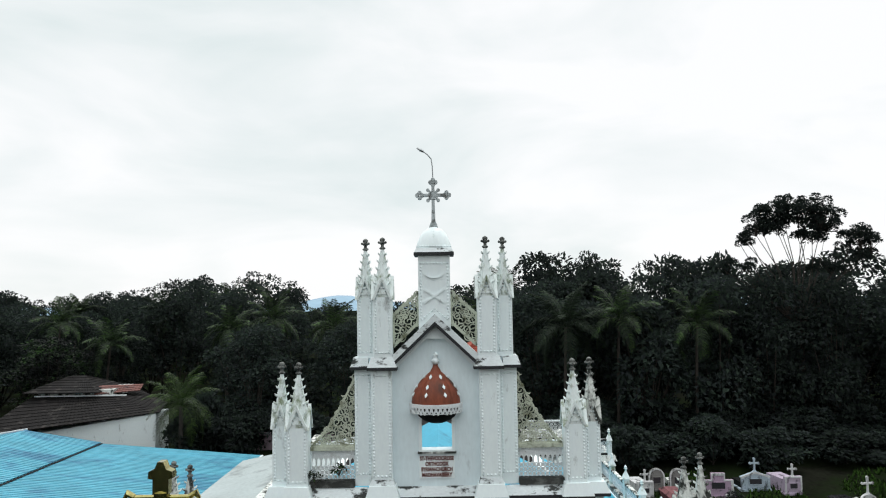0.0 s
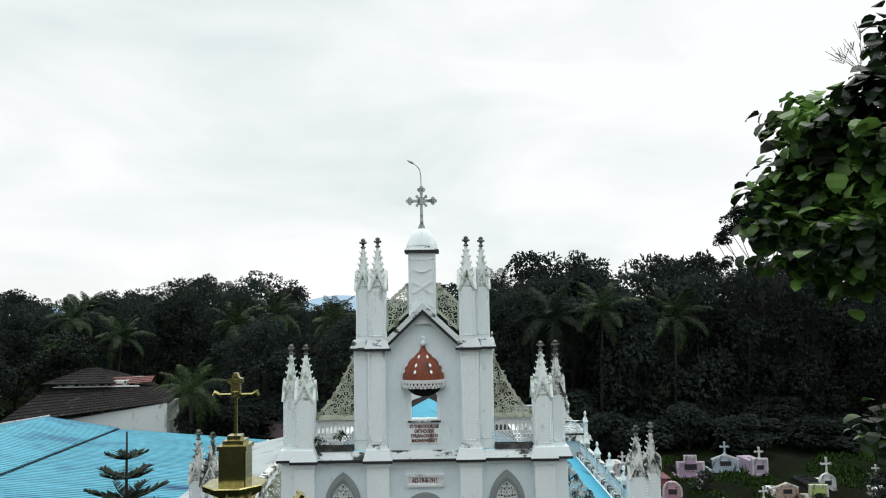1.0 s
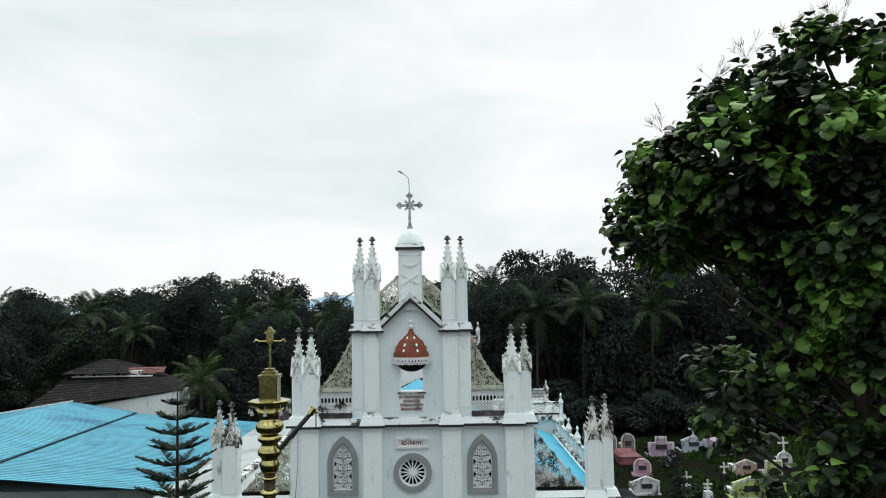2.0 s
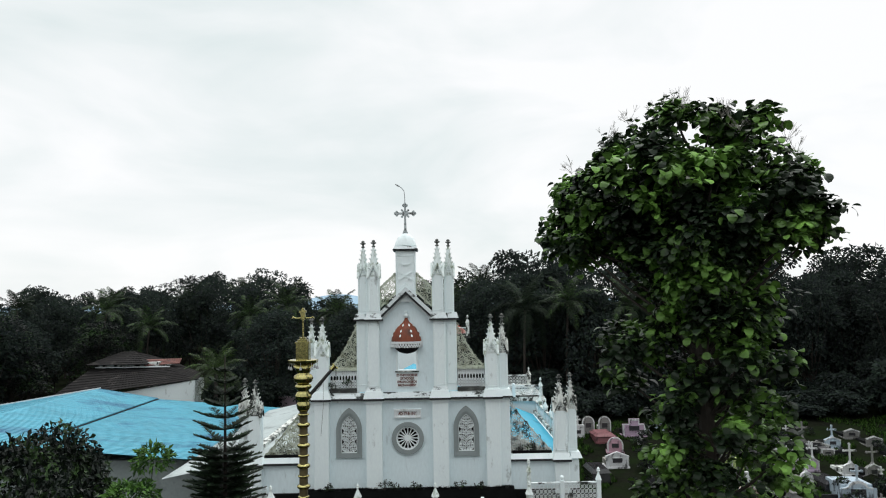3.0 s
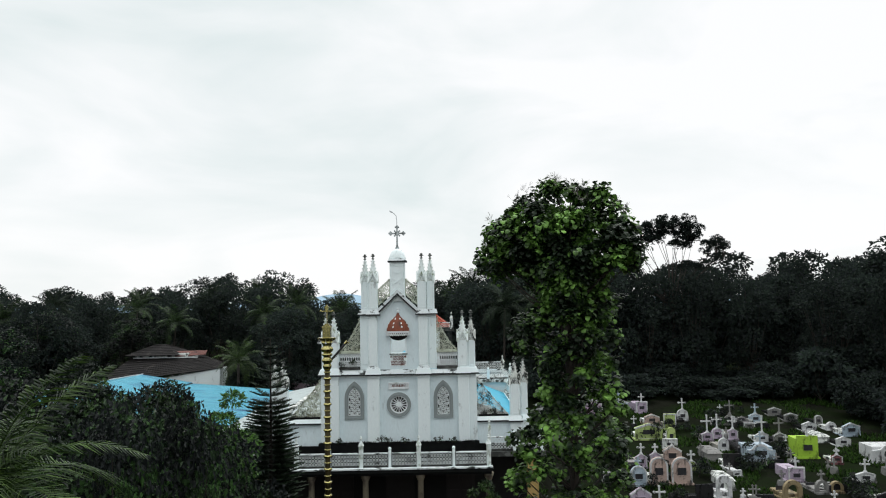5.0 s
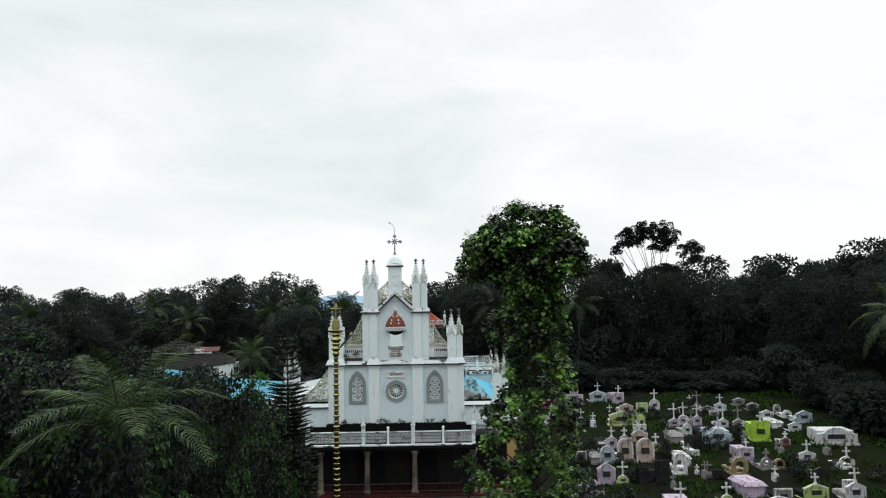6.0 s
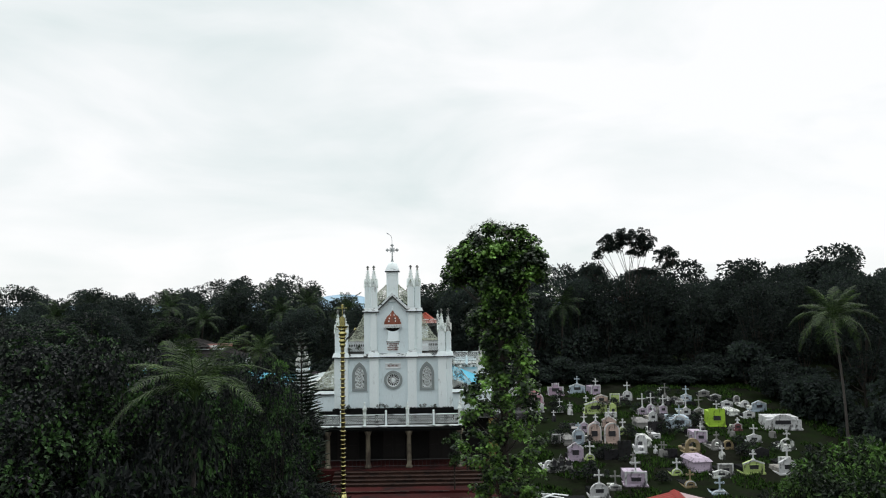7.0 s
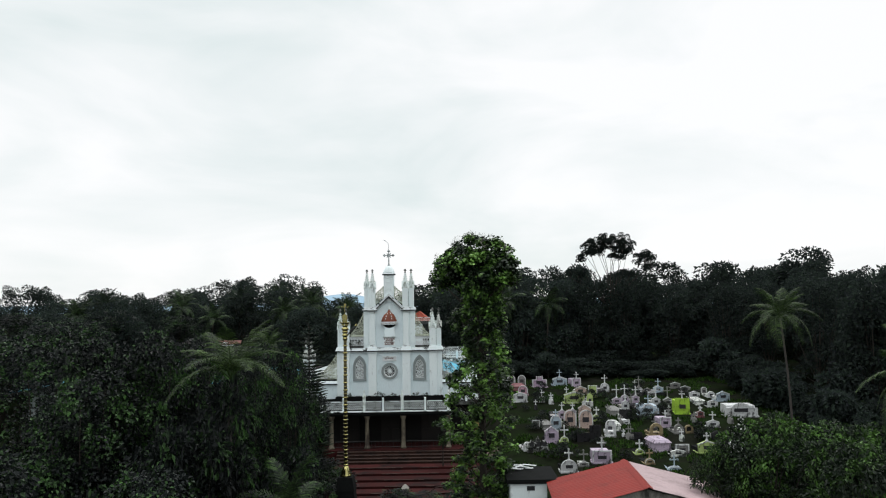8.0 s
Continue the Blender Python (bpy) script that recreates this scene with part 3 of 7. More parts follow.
def pinnacle(x0, x1, y0, y1, z0, z1, tip, material, foot=True):
    """A square shaft with four gablets, a crocketed spire and a bud finial; returned as parts."""
    cx, cy, hx, hy = (x0 + x1) / 2, (y0 + y1) / 2, (x1 - x0) / 2, (y1 - y0) / 2
    shaft = Shape().bevel_box(x0, x1, y0, y1, z0, z1 + 0.02, 0.012)
    gab = Shape()
    up = (tip - z1) * 0.36
    for k in range(4):
        g = Shape()
        hw = hx if k % 2 == 0 else hy
        out = hy if k % 2 == 0 else hx
        g.plate([(-hw - 0.03, z1 - 0.06), (-hw + 0.045, z1 - 0.06), (0, z1 + up - 0.14), (hw - 0.045, z1 - 0.06), (hw + 0.03, z1 - 0.06), (0, z1 + up)], -out - 0.05, -out + 0.04)
        g.add([(-hw + 0.02, -out + 0.005, z1 - 0.01), (hw - 0.02, -out + 0.005, z1 - 0.01), (0, -out + 0.005, z1 + up - 0.1), (0, 0, z1 + up - 0.1)], [(0, 1, 2), (1, 3, 2), (0, 2, 3)])
        g.moved(Matrix.Translation((cx, cy, 0)) @ Matrix.Rotation(k * math.pi / 2, 4, "Z"))
        gab.add(g.v, g.f)
    s0, s1 = z1 + up * 0.15, tip - 0.30
    r0 = min(hx, hy) * 1.15
    spire = Shape().lathe([(r0, s0), (r0 * 0.62, s0 + (s1 - s0) * 0.42), (0.045, s1)], cx, cy, 8, math.pi / 8)
    crock = Shape()
    for k in range(4):
        a = math.pi / 4 + k * math.pi / 2
        for j in range(5):
            t = 0.22 + 0.16 * j
            z = s0 + (s1 - s0) * t
            r = r0 * (1 - 0.9 * t) + 0.05
            q = Vector((cx + r * math.cos(a), cy + r * math.sin(a), z))
            o = Vector((math.cos(a), math.sin(a), 0))
            sz = 0.05 * (1.2 - 0.5 * t)
            crock.add([q - o * sz * 1.6 - Vector((0, 0, sz)), q + o * sz + Vector((0, 0, sz * 0.3)), q + o * sz * 1.3 + Vector((0, 0, sz * 1.8)), q - o * sz + Vector((0, 0, sz * 0.8)),
                       q + Vector((-o.y, o.x, 0)) * sz * 0.7 + Vector((0, 0, sz * 0.4)), q - Vector((-o.y, o.x, 0)) * sz * 0.7 + Vector((0, 0, sz * 0.4))],
                      [(0, 1, 4), (1, 2, 4), (2, 3, 4), (3, 0, 4), (1, 0, 5), (2, 1, 5), (3, 2, 5), (0, 3, 5)])
    fin = Shape().lathe([(0.04, s1 - 0.03), (0.085, s1), (0.085, s1 + 0.025), (0.045, s1 + 0.05), (0.04, s1 + 0.10), (0.10, s1 + 0.16), (0.055, s1 + 0.19), (0.075, s1 + 0.23), (0.07, s1 + 0.27), (0.03, tip), (0.0, tip + 0.01)], cx, cy, 8)
    for k in range(4):
        a = k * math.pi / 2
        fin.lathe([(0.0, s1 + 0.13), (0.035, s1 + 0.15), (0.035, s1 + 0.19), (0, s1 + 0.21)], cx + 0.09 * math.cos(a), cy + 0.09 * math.sin(a), 5)
    bead = beading([((x0 + 0.07, z0 + 0.16), (x0 + 0.07, z1)), ((x1 - 0.07, z0 + 0.16), (x1 - 0.07, z1)), ((x0 + 0.07, z1), (cx, z1 + up - 0.24)), ((cx, z1 + up - 0.24), (x1 - 0.07, z1)), ((x0 + 0.07, z0 + 0.16), (x1 - 0.07, z0 + 0.16))], y0)
    return shaft, gab, spire, crock, fin, bead


def stand_pinnacle(args, shaft_mat, top_mat, mirror, parent):
    shaft, gab, spire, crock, fin, bead = pinnacle(*args)
    if mirror:
        shaft, gab, spire, crock, fin, bead = (q.mirrored() for q in (shaft, gab, spire, crock, fin, bead))
    p = part("pinnacle", shaft, shaft_mat, parent)
    part("gablet", gab, top_mat, p)
    part("spire", spire, top_mat, p)
    part("crocket_work", crock, top_mat, p)
    part("finial", fin, TIP, p, "weather-blackened finial")
    part("beading", bead, shaft_mat, p)


for mirror in (False, True):
    stand_pinnacle((1.14, 1.64, -0.28, 0.22, 13.2, 14.82, 16.44, None), WHITE, WORN, mirror, church)
    stand_pinnacle((1.66, 2.10, 0.06, 0.5, 13.2, 14.82, 16.44, None), WHITE, WORN, mirror, church)
    stand_pinnacle((3.38, 3.94, -0.28, 0.26, 9.88, 11.42, 13.12, None), WHITE, WORN, mirror, church)
    stand_pinnacle((3.96, 4.38, 0.06, 0.48, 9.86, 11.42, 13.12, None), WHITE, WORN if mirror else MOULD, mirror, church)


def make_cross():
    s = Shape()
    s.plate([(-0.12, 16.72), (0, 16.66), (0.12, 16.72), (0.10, 16.80), (0.055, 16.9), (0.04, 17.5), (-0.04, 17.5), (-0.055, 16.9), (-0.10, 16.80)], 0.20, 0.30)
    s.bar((-0.36, 17.62), (0.36, 17.62), 0.085, 0.21, 0.29).bar((0, 17.45), (0, 17.98), 0.085, 0.205, 0.295)
    for cx, cz in ((-0.37, 17.62), (0.37, 17.62), (0, 17.98)):
        for dx, dz in ((0.07, 0), (-0.07, 0), (0, 0.07), (0, -0.07)):
            s.plate(circle(cx + dx, cz + dz, 0.06, 8), 0.2, 0.3)
    for a in (1, 3, 5, 7):
        c, d = math.cos(a * math.pi / 4), math.sin(a * math.pi / 4)
        s.bar((0, 17.62), (0.20 * c, 17.62 + 0.20 * d), 0.05, 0.22, 0.28)
        s.plate(circle(0.2 * c, 17.62 + 0.2 * d, 0.05, 8), 0.21, 0.29)
    s.ring(0, 17.62, 0.12, 0.04, 0.20, 0.30, 12)
    c = part("roof_cross", s, CROSS, church, "ornate pale budded cross on the turret dome")
    part("lamp_bracket", Shape().tube([(0, 0.25, 18.0), (-0.01, 0.25, 18.42), (-0.04, 0.25, 18.64), (-0.14, 0.25, 18.76), (-0.26, 0.25, 18.85)], 0.018, 6), STEEL, c, "bent metal lamp bracket")
    part("lamp_head", Shape().tube([(-0.24, 0.25, 18.84), (-0.33, 0.25, 18.89), (-0.43, 0.25, 18.95)], [0.03, 0.045, 0.02], 6), STEEL, c)


make_cross()


def leaf_tracery(outline, cx, y0, y1):
    """White openwork of almond leaves and curls, mirrored about the middle."""
    s = Shape()
    zs = [p[1] for p in outline]
    z0, z1 = min(zs), max(zs)

    def stroke(pts, w):
        for a, b in zip(pts[:-1], pts[1:]):
            mid = ((a[0] + b[0]) / 2, (a[1] + b[1]) / 2)
            if in_poly(mid, outline):
                s.bar(a, b, w, y0, y1)

    def almond(x, z, long, fat, turn):
        for sg in (-1, 1):
            pts = []
            for k in range(7):
                u = k / 6
                a, b = long * (u - 0.5), sg * fat * math.sin(math.pi * u)
                pts.append((x + a * math.sin(turn) + b * math.cos(turn), z + a * math.cos(turn) - b * math.sin(turn)))
            stroke(pts, 0.027)
        stroke([(x - long * 0.3 * math.sin(turn), z - long * 0.3 * math.cos(turn)), (x + long * 0.3 * math.sin(turn), z + long * 0.3 * math.cos(turn))], 0.020)

    row, z = 0, z0 + 0.10
    while z < z1:
        for sg in (-1, 1):
            almond(cx + sg * 0.085, z, 0.25, 0.045, sg * 0.62)
            almond(cx + sg * 0.235, z + 0.03, 0.24, 0.042, -sg * 0.55 if row % 2 else sg * 0.75)
            c = [(cx + sg * 0.165 + 0.055 * math.cos(a), z + 0.135 + 0.055 * math.sin(a)) for a in [k * 0.75 for k in range(9)]]
            stroke(c, 0.025)
        if row % 2:
            almond(cx, z + 0.12, 0.17, 0.042, 0.0)
        else:
            stroke([(cx + 0.05 * math.cos(k * 0.8), z + 0.12 + 0.06 * math.sin(k * 0.8)) for k in range(9)], 0.026)
        row, z = row + 1, z + 0.225
    for k in range(len(outline)):
        s.bar(outline[k - 1], outline[k], 0.05, y0 - 0.01, y1 + 0.01)
    return s


def make_window(cx):
    w = thing("window_arched", "pointed white fretwork window in a grey moulded frame", "window", kind="structure")
    w.parent = church
    del w["category"], w["kind"], w["label"]
    part("frame", Shape().plate(arch(cx, WIN_Z0, WIN_Z1, 0.55), -0.10, 0.06, [arch(cx, WIN_Z0 + 0.12, WIN_Z1 - 0.22, 0.42)[::-1]]), GREY_TRIM, w, "grey moulded frame")
    part("inner_frame", Shape().plate(arch(cx, WIN_Z0 + 0.12, WIN_Z1 - 0.22, 0.425), -0.06, 0.2, [arch(cx, WIN_Z0 + 0.20, WIN_Z1 - 0.34, 0.34)[::-1]]), GREY_TRIM, w, "grey inner reveal")
    o = arch(cx, WIN_Z0 + 0.2, WIN_Z1 - 0.34, 0.345)
    s = leaf_tracery(o, cx, -0.02, 0.04)
    part("tracery", s, TRACERY, w, "white pierced tracery")
    part("pane", Shape().plate(arch(cx, WIN_Z0 + 0.15, WIN_Z1 - 0.28, 0.38), 0.30, 0.32), SCREEN_DARK, w, "dark dusty glass")


make_window(-WIN_X)
make_window(WIN_X)


def make_rose():
    w = new("rose_window")
    w.parent = church
    part("frame", Shape().plate(circle(0, ROSE_Z, 0.69, 36), -0.10, 0.06, [circle(0, ROSE_Z, 0.50, 36)[::-1]]), GREY_TRIM, w, "grey round frame")
    s = Shape()
    for k in range(16):
        a = 2 * math.pi * k / 16
        s.bar((0.08 * math.cos(a), ROSE_Z + 0.08 * math.sin(a)), (0.40 * math.cos(a), ROSE_Z + 0.40 * math.sin(a)), 0.04, -0.01, 0.05)
        b = a + math.pi / 16
        s.ring(0.385 * math.cos(b), ROSE_Z + 0.385 * math.sin(b), 0.072, 0.032, -0.015, 0.05, 8, b - 1.9, b + 1.9)
    s.ring(0, ROSE_Z, 0.09, 0.05, -0.02, 0.05, 12).ring(0, ROSE_Z, 0.48, 0.06, -0.02, 0.05, 32)
    s.plate(circle(0, ROSE_Z, 0.07, 10), -0.025, 0.05)
    part("tracery", s, TRACERY, w, "white wheel tracery")
    part("pane", Shape().plate(circle(0, ROSE_Z, 0.50, 24), 0.25, 0.27), SCREEN_DARK, w, "dark dusty glass")


make_rose()


def lettering(text, x, z, height, width, y, parent):
    cu = bpy.data.curves.new("lettering", "FONT")
    cu.body = text
    cu.align_x = "CENTER"
    cu.size = height / 0.70
    cu.extrude = 0.006
    cu.offset = 0.006
    probe = new("probe", cu)
    bpy.context.view_layer.update()
    dg = bpy.context.evaluated_depsgraph_get()
    me = bpy.data.meshes.new_from_object(probe.evaluated_get(dg))
    bpy.data.objects.remove(probe)
    co = [tuple(v.co) for v in me.vertices]
    w = max(c[0] for c in co) - min(c[0] for c in co)
    k = width / w
    for v in me.vertices:
        cx, cy, cz = v.co
        v.co = (x + cx * k, y - cz, z + cy)
    me.materials.clear()
    me.materials.append(LETTER)
    part("lettering", me, LETTER, parent, "maroon painted letters")


sign = part("name_panel", Shape().bevel_box(-0.47, 0.47, -0.025, 0.02, 10.03, 10.66, 0.008), WHITE, church, "white panel with the church's name")
for row, (text, w) in enumerate((("ST-THEVODOROSE", 0.90), ("ORTHODOX", 0.62), ("SYRIAN-CHURCH", 0.83), ("MADHAVASSERY", 0.80))):
    lettering(text, 0.0, 10.50 - 0.142 * row, 0.10, w, -0.032, sign)
plaque = part("date_plaque", Shape().plate([(-0.58, 8.72), (0.58, 8.72), (0.58, 9.10), (-0.58, 9.10)], -0.09, 0.01, [[(-0.50, 9.03), (0.50, 9.03), (0.50, 8.79), (-0.50, 8.79)]]), LACE_WHITE, church, "framed date plaque above the rose window")
part("plaque_face", Shape().box(-0.505, 0.505, -0.03, 0.005, 8.78, 9.04), LACE_WHITE, plaque)
lettering("AD-19-8-1916", 0.0, 8.85, 0.13, 0.80, -0.036, plaque)


def make_canopy():
    c = new("niche_canopy")
    c.parent = church
    prof = [(0.67, 12.00), (0.66, 12.10), (0.63, 12.25), (0.55, 12.42), (0.43, 12.58), (0.28, 12.72), (0.15, 12.83), (0.08, 12.95), (0.045, 13.06)]
    s = Shape().lathe(prof, 0, 0.0, 40, 0, math.pi, 2 * math.pi, 1.0, 0.8)
    lobed = []
    for px, py, pz in s.v:
        k = 1 - 0.10 * (1 - abs(math.sin(4 * math.atan2(py / 0.8, px)))) ** 2 * (1 if pz < 12.9 else 0)
        lobed.append((px * k, py * k, pz))
    s.v = lobed
    part("dome", s, TERRACOTTA, c, "terracotta-painted half dome", True)
    part("finial", Shape().lathe([(0.05, 13.02), (0.09, 13.06), (0.12, 13.13), (0.06, 13.17), (0.05, 13.22), (0.08, 13.26), (0.06, 13.31), (0.0, 13.34)], 0, -0.05, 10), WHITE, c, "white urn finial", True)
    for row, (r, z, n) in enumerate(((0.63, 12.24, 4), (0.54, 12.44, 4), (0.32, 12.69, 4))):
        for k in range(n):
            a = math.pi + math.pi * (k + 0.5) / n
            d = Shape().add([(0, -0.045, -0.085), (0.045, -0.03, 0), (0, -0.03, 0.08), (-0.045, -0.03, 0), (0, 0.05, 0)], [(0, 1, 2), (0, 2, 3), (1, 4, 2), (3, 2, 4), (0, 4, 1), (0, 3, 4)])
            d.moved(Matrix.Translation((r * math.cos(a), 0.8 * r * math.sin(a), z)) @ Matrix.Rotation(a + math.pi / 2, 4, "Z") @ Matrix.Rotation(-0.6, 4, "X"))
            part("lucarne", d, WHITE, c, "small white painted leaf")
    n = 6
    for k in range(n):
        a0, a1 = math.pi + math.pi * k / n, math.pi + math.pi * (k + 1) / n
        p0, p1 = Vector((0.70 * math.cos(a0), 0.56 * math.sin(a0), 0)), Vector((0.70 * math.cos(a1), 0.56 * math.sin(a1), 0))
        length = (p1 - p0).length
        f = Shape()
        f.plate([(0, 11.94), (length, 11.94), (length, 12.01), (0, 12.01)], -0.015, 0.015)
        m = max(2, round(length / 0.12))
        for j in range(m):
            x = length * (j + 0.5) / m
            f.ring(x, 11.87, 0.06, 0.03, -0.012, 0.012, 8)
            f.ring(x + 0.06, 11.80, 0.035, 0.02, -0.012, 0.012, 6)
            f.bar((x - 0.06, 11.94), (x, 11.76 if j % 2 else 11.74), 0.03, -0.01, 0.01)
            f.bar((x + 0.06, 11.94), (x, 11.76 if j % 2 else 11.74), 0.03, -0.009, 0.009)
        f.moved(Matrix.Translation(p0) @ Matrix.Rotation(math.atan2(p1.y - p0.y, p1.x - p0.x), 4, "Z"))
        part("fringe_panel", f, LACE_WHITE, c, "white pierced eaves fringe")
    part("soffit", Shape().lathe([(0.0, 11.97), (0.68, 11.98), (0.68, 12.0), (0.0, 12.01)], 0, 0, 14, 0, math.pi, 2 * math.pi, 1.0, 0.8), BLACK, c, "black underside of the canopy")
    part("hanging_boss", Shape().lathe([(0.58, 11.97), (0.57, 11.82), (0.48, 11.66), (0.34, 11.55), (0.16, 11.49), (0.0, 11.47)], 0.02, -0.10, 14, 0, 0, 2 * math.pi, 1.0, 0.7), BLACK, c, "blackened bowl under the canopy", True)
    f = Shape().plate([(-0.47, 10.70), (0.49, 10.70), (0.49, 12.0), (-0.47, 12.0)], -0.05, 0.05, [[(-0.39, 12.0 - 0.05), (0.41, 12.0 - 0.05), (0.41, 10.77), (-0.39, 10.77)]])
    part("niche_frame", f, WHITE, c)
    part("niche_sill", Shape().box(-0.50, 0.52, -0.10, 0.3, 10.68, 10.73), MOULD, c)


make_canopy()


def make_side_screens():
    """Low pierced parapet and curved fretwork between the inner and outer pinnacles."""
    both_sides("parapet_panel", lattice(2.2, 3.36, 10.00, 10.36, 0.12, 0.024, 0.18, 0.23), LACE_WHITE, church)
    arcs = Shape()
    for k in range(9):
        x = 2.2 + (k + 0.5) * 1.16 / 9
        arcs.plate([(x - 0.065, 10.36), (x - 0.045, 10.36), (x - 0.045, 10.49), (x, 10.56), (x + 0.045, 10.49), (x + 0.045, 10.36), (x + 0.065, 10.36), (x + 0.065, 10.6), (x - 0.065, 10.6)], 0.18, 0.23)
    both_sides("parapet_arcade", arcs, LACE_WHITE, church)
    both_sides("parapet_upper_panel", lattice(2.2, 3.36, 10.60, 10.76, 0.09, 0.022, 0.18, 0.23), LACE_WHITE, church)
    both_sides("parapet_rail", Shape().bevel_box(2.18, 3.38, 0.10, 0.30, 10.76, 10.88, 0.02), LACE, church, "mossy parapet rail")
    both_sides("parapet_foot", Shape().frustum(2.18, 3.38, -0.10, 0.4, 9.84, 0, 0.10, 9.98), MOULD_DARK, church, "mould-blackened ledge")
    o = [(2.16, 10.88)] + [(2.16 + 1.2 * t, 10.88 + 1.85 * (1 - t) ** 1.35) for t in (1.0, 0.9, 0.8, 0.7, 0.6, 0.5, 0.4, 0.3, 0.2, 0.1, 0.0)]
    both_sides("gable_fretwork", fretwork(o, 0.17, 0.026, 0.16, 0.22, 0.05, 5), LACE, church, "mossy pierced scrollwork screen")


make_side_screens()


def post(x, y, z0, z1, r=0.11, spear=True):
    """Square balustrade post with a gabled cap and spear or ball."""
    s = Shape().bevel_box(x - r, x + r, y - r, y + r, z0, z1, 0.012)
    if spear:
        s.frustum(x - r * 1.35, x + r * 1.35, y - r * 1.35, y + r * 1.35, z1 - 0.01, r * 1.0, r * 1.0, z1 + 0.26)
        s.lathe([(0.04, z1 + 0.2), (0.035, z1 + 0.32), (0.075, z1 + 0.36), (0.05, z1 + 0.40), (0.06, z1 + 0.44), (0.0, z1 + 0.52)], x, y, 7)
    else:
        s.lathe([(0.05, z1 - 0.01), (0.05, z1 + 0.03), (0.085, z1 + 0.08), (0.085, z1 + 0.13), (0.05, z1 + 0.18), (0.0, z1 + 0.2)], x, y, 8)
    return s


def balustrade(x0, x1, y, z0, z1, cell=0.145, material=None, parent=None):
    m = material or BALUSTER
    p = parent or church
    part("balustrade_rail", Shape().bevel_box(x0, x1, y - 0.07, y + 0.07, z1 - 0.07, z1, 0.015), SOOTY, p)
    part("balustrade_panel", lattice(x0, x1, z0 + 0.08, z1 - 0.10, cell, 0.017, y - 0.014, y + 0.014), m, p, "white pierced lattice panel")
    part("balustrade_foot", Shape().box(x0, x1, y - 0.08, y + 0.08, z0, z0 + 0.08), MOULD_DARK, p)


def moss_mesh(spots, per, size, seed):
    """Short ragged tufts at the given spots."""
    rng = random.Random(seed)
    v, f = [], []
    for x, y, z in spots:
        for _ in range(per):
            a, h = rng.uniform(0, 6.28), size * rng.uniform(0.5, 2.0)
            bx, by = x + rng.uniform(-0.07, 0.07), y + rng.uniform(-0.02, 0.02)
            c, d = math.cos(a), math.sin(a)
            i = len(v)
            v += [(bx - 0.03 * d, by + 0.03 * c, z - 0.01), (bx + 0.03 * d, by - 0.03 * c, z - 0.01), (bx + c * h * 0.6, by + d * h * 0.3, z + h)]
            f.append((i, i + 1, i + 2))
    return mesh_of("moss", v, f, BLACK)


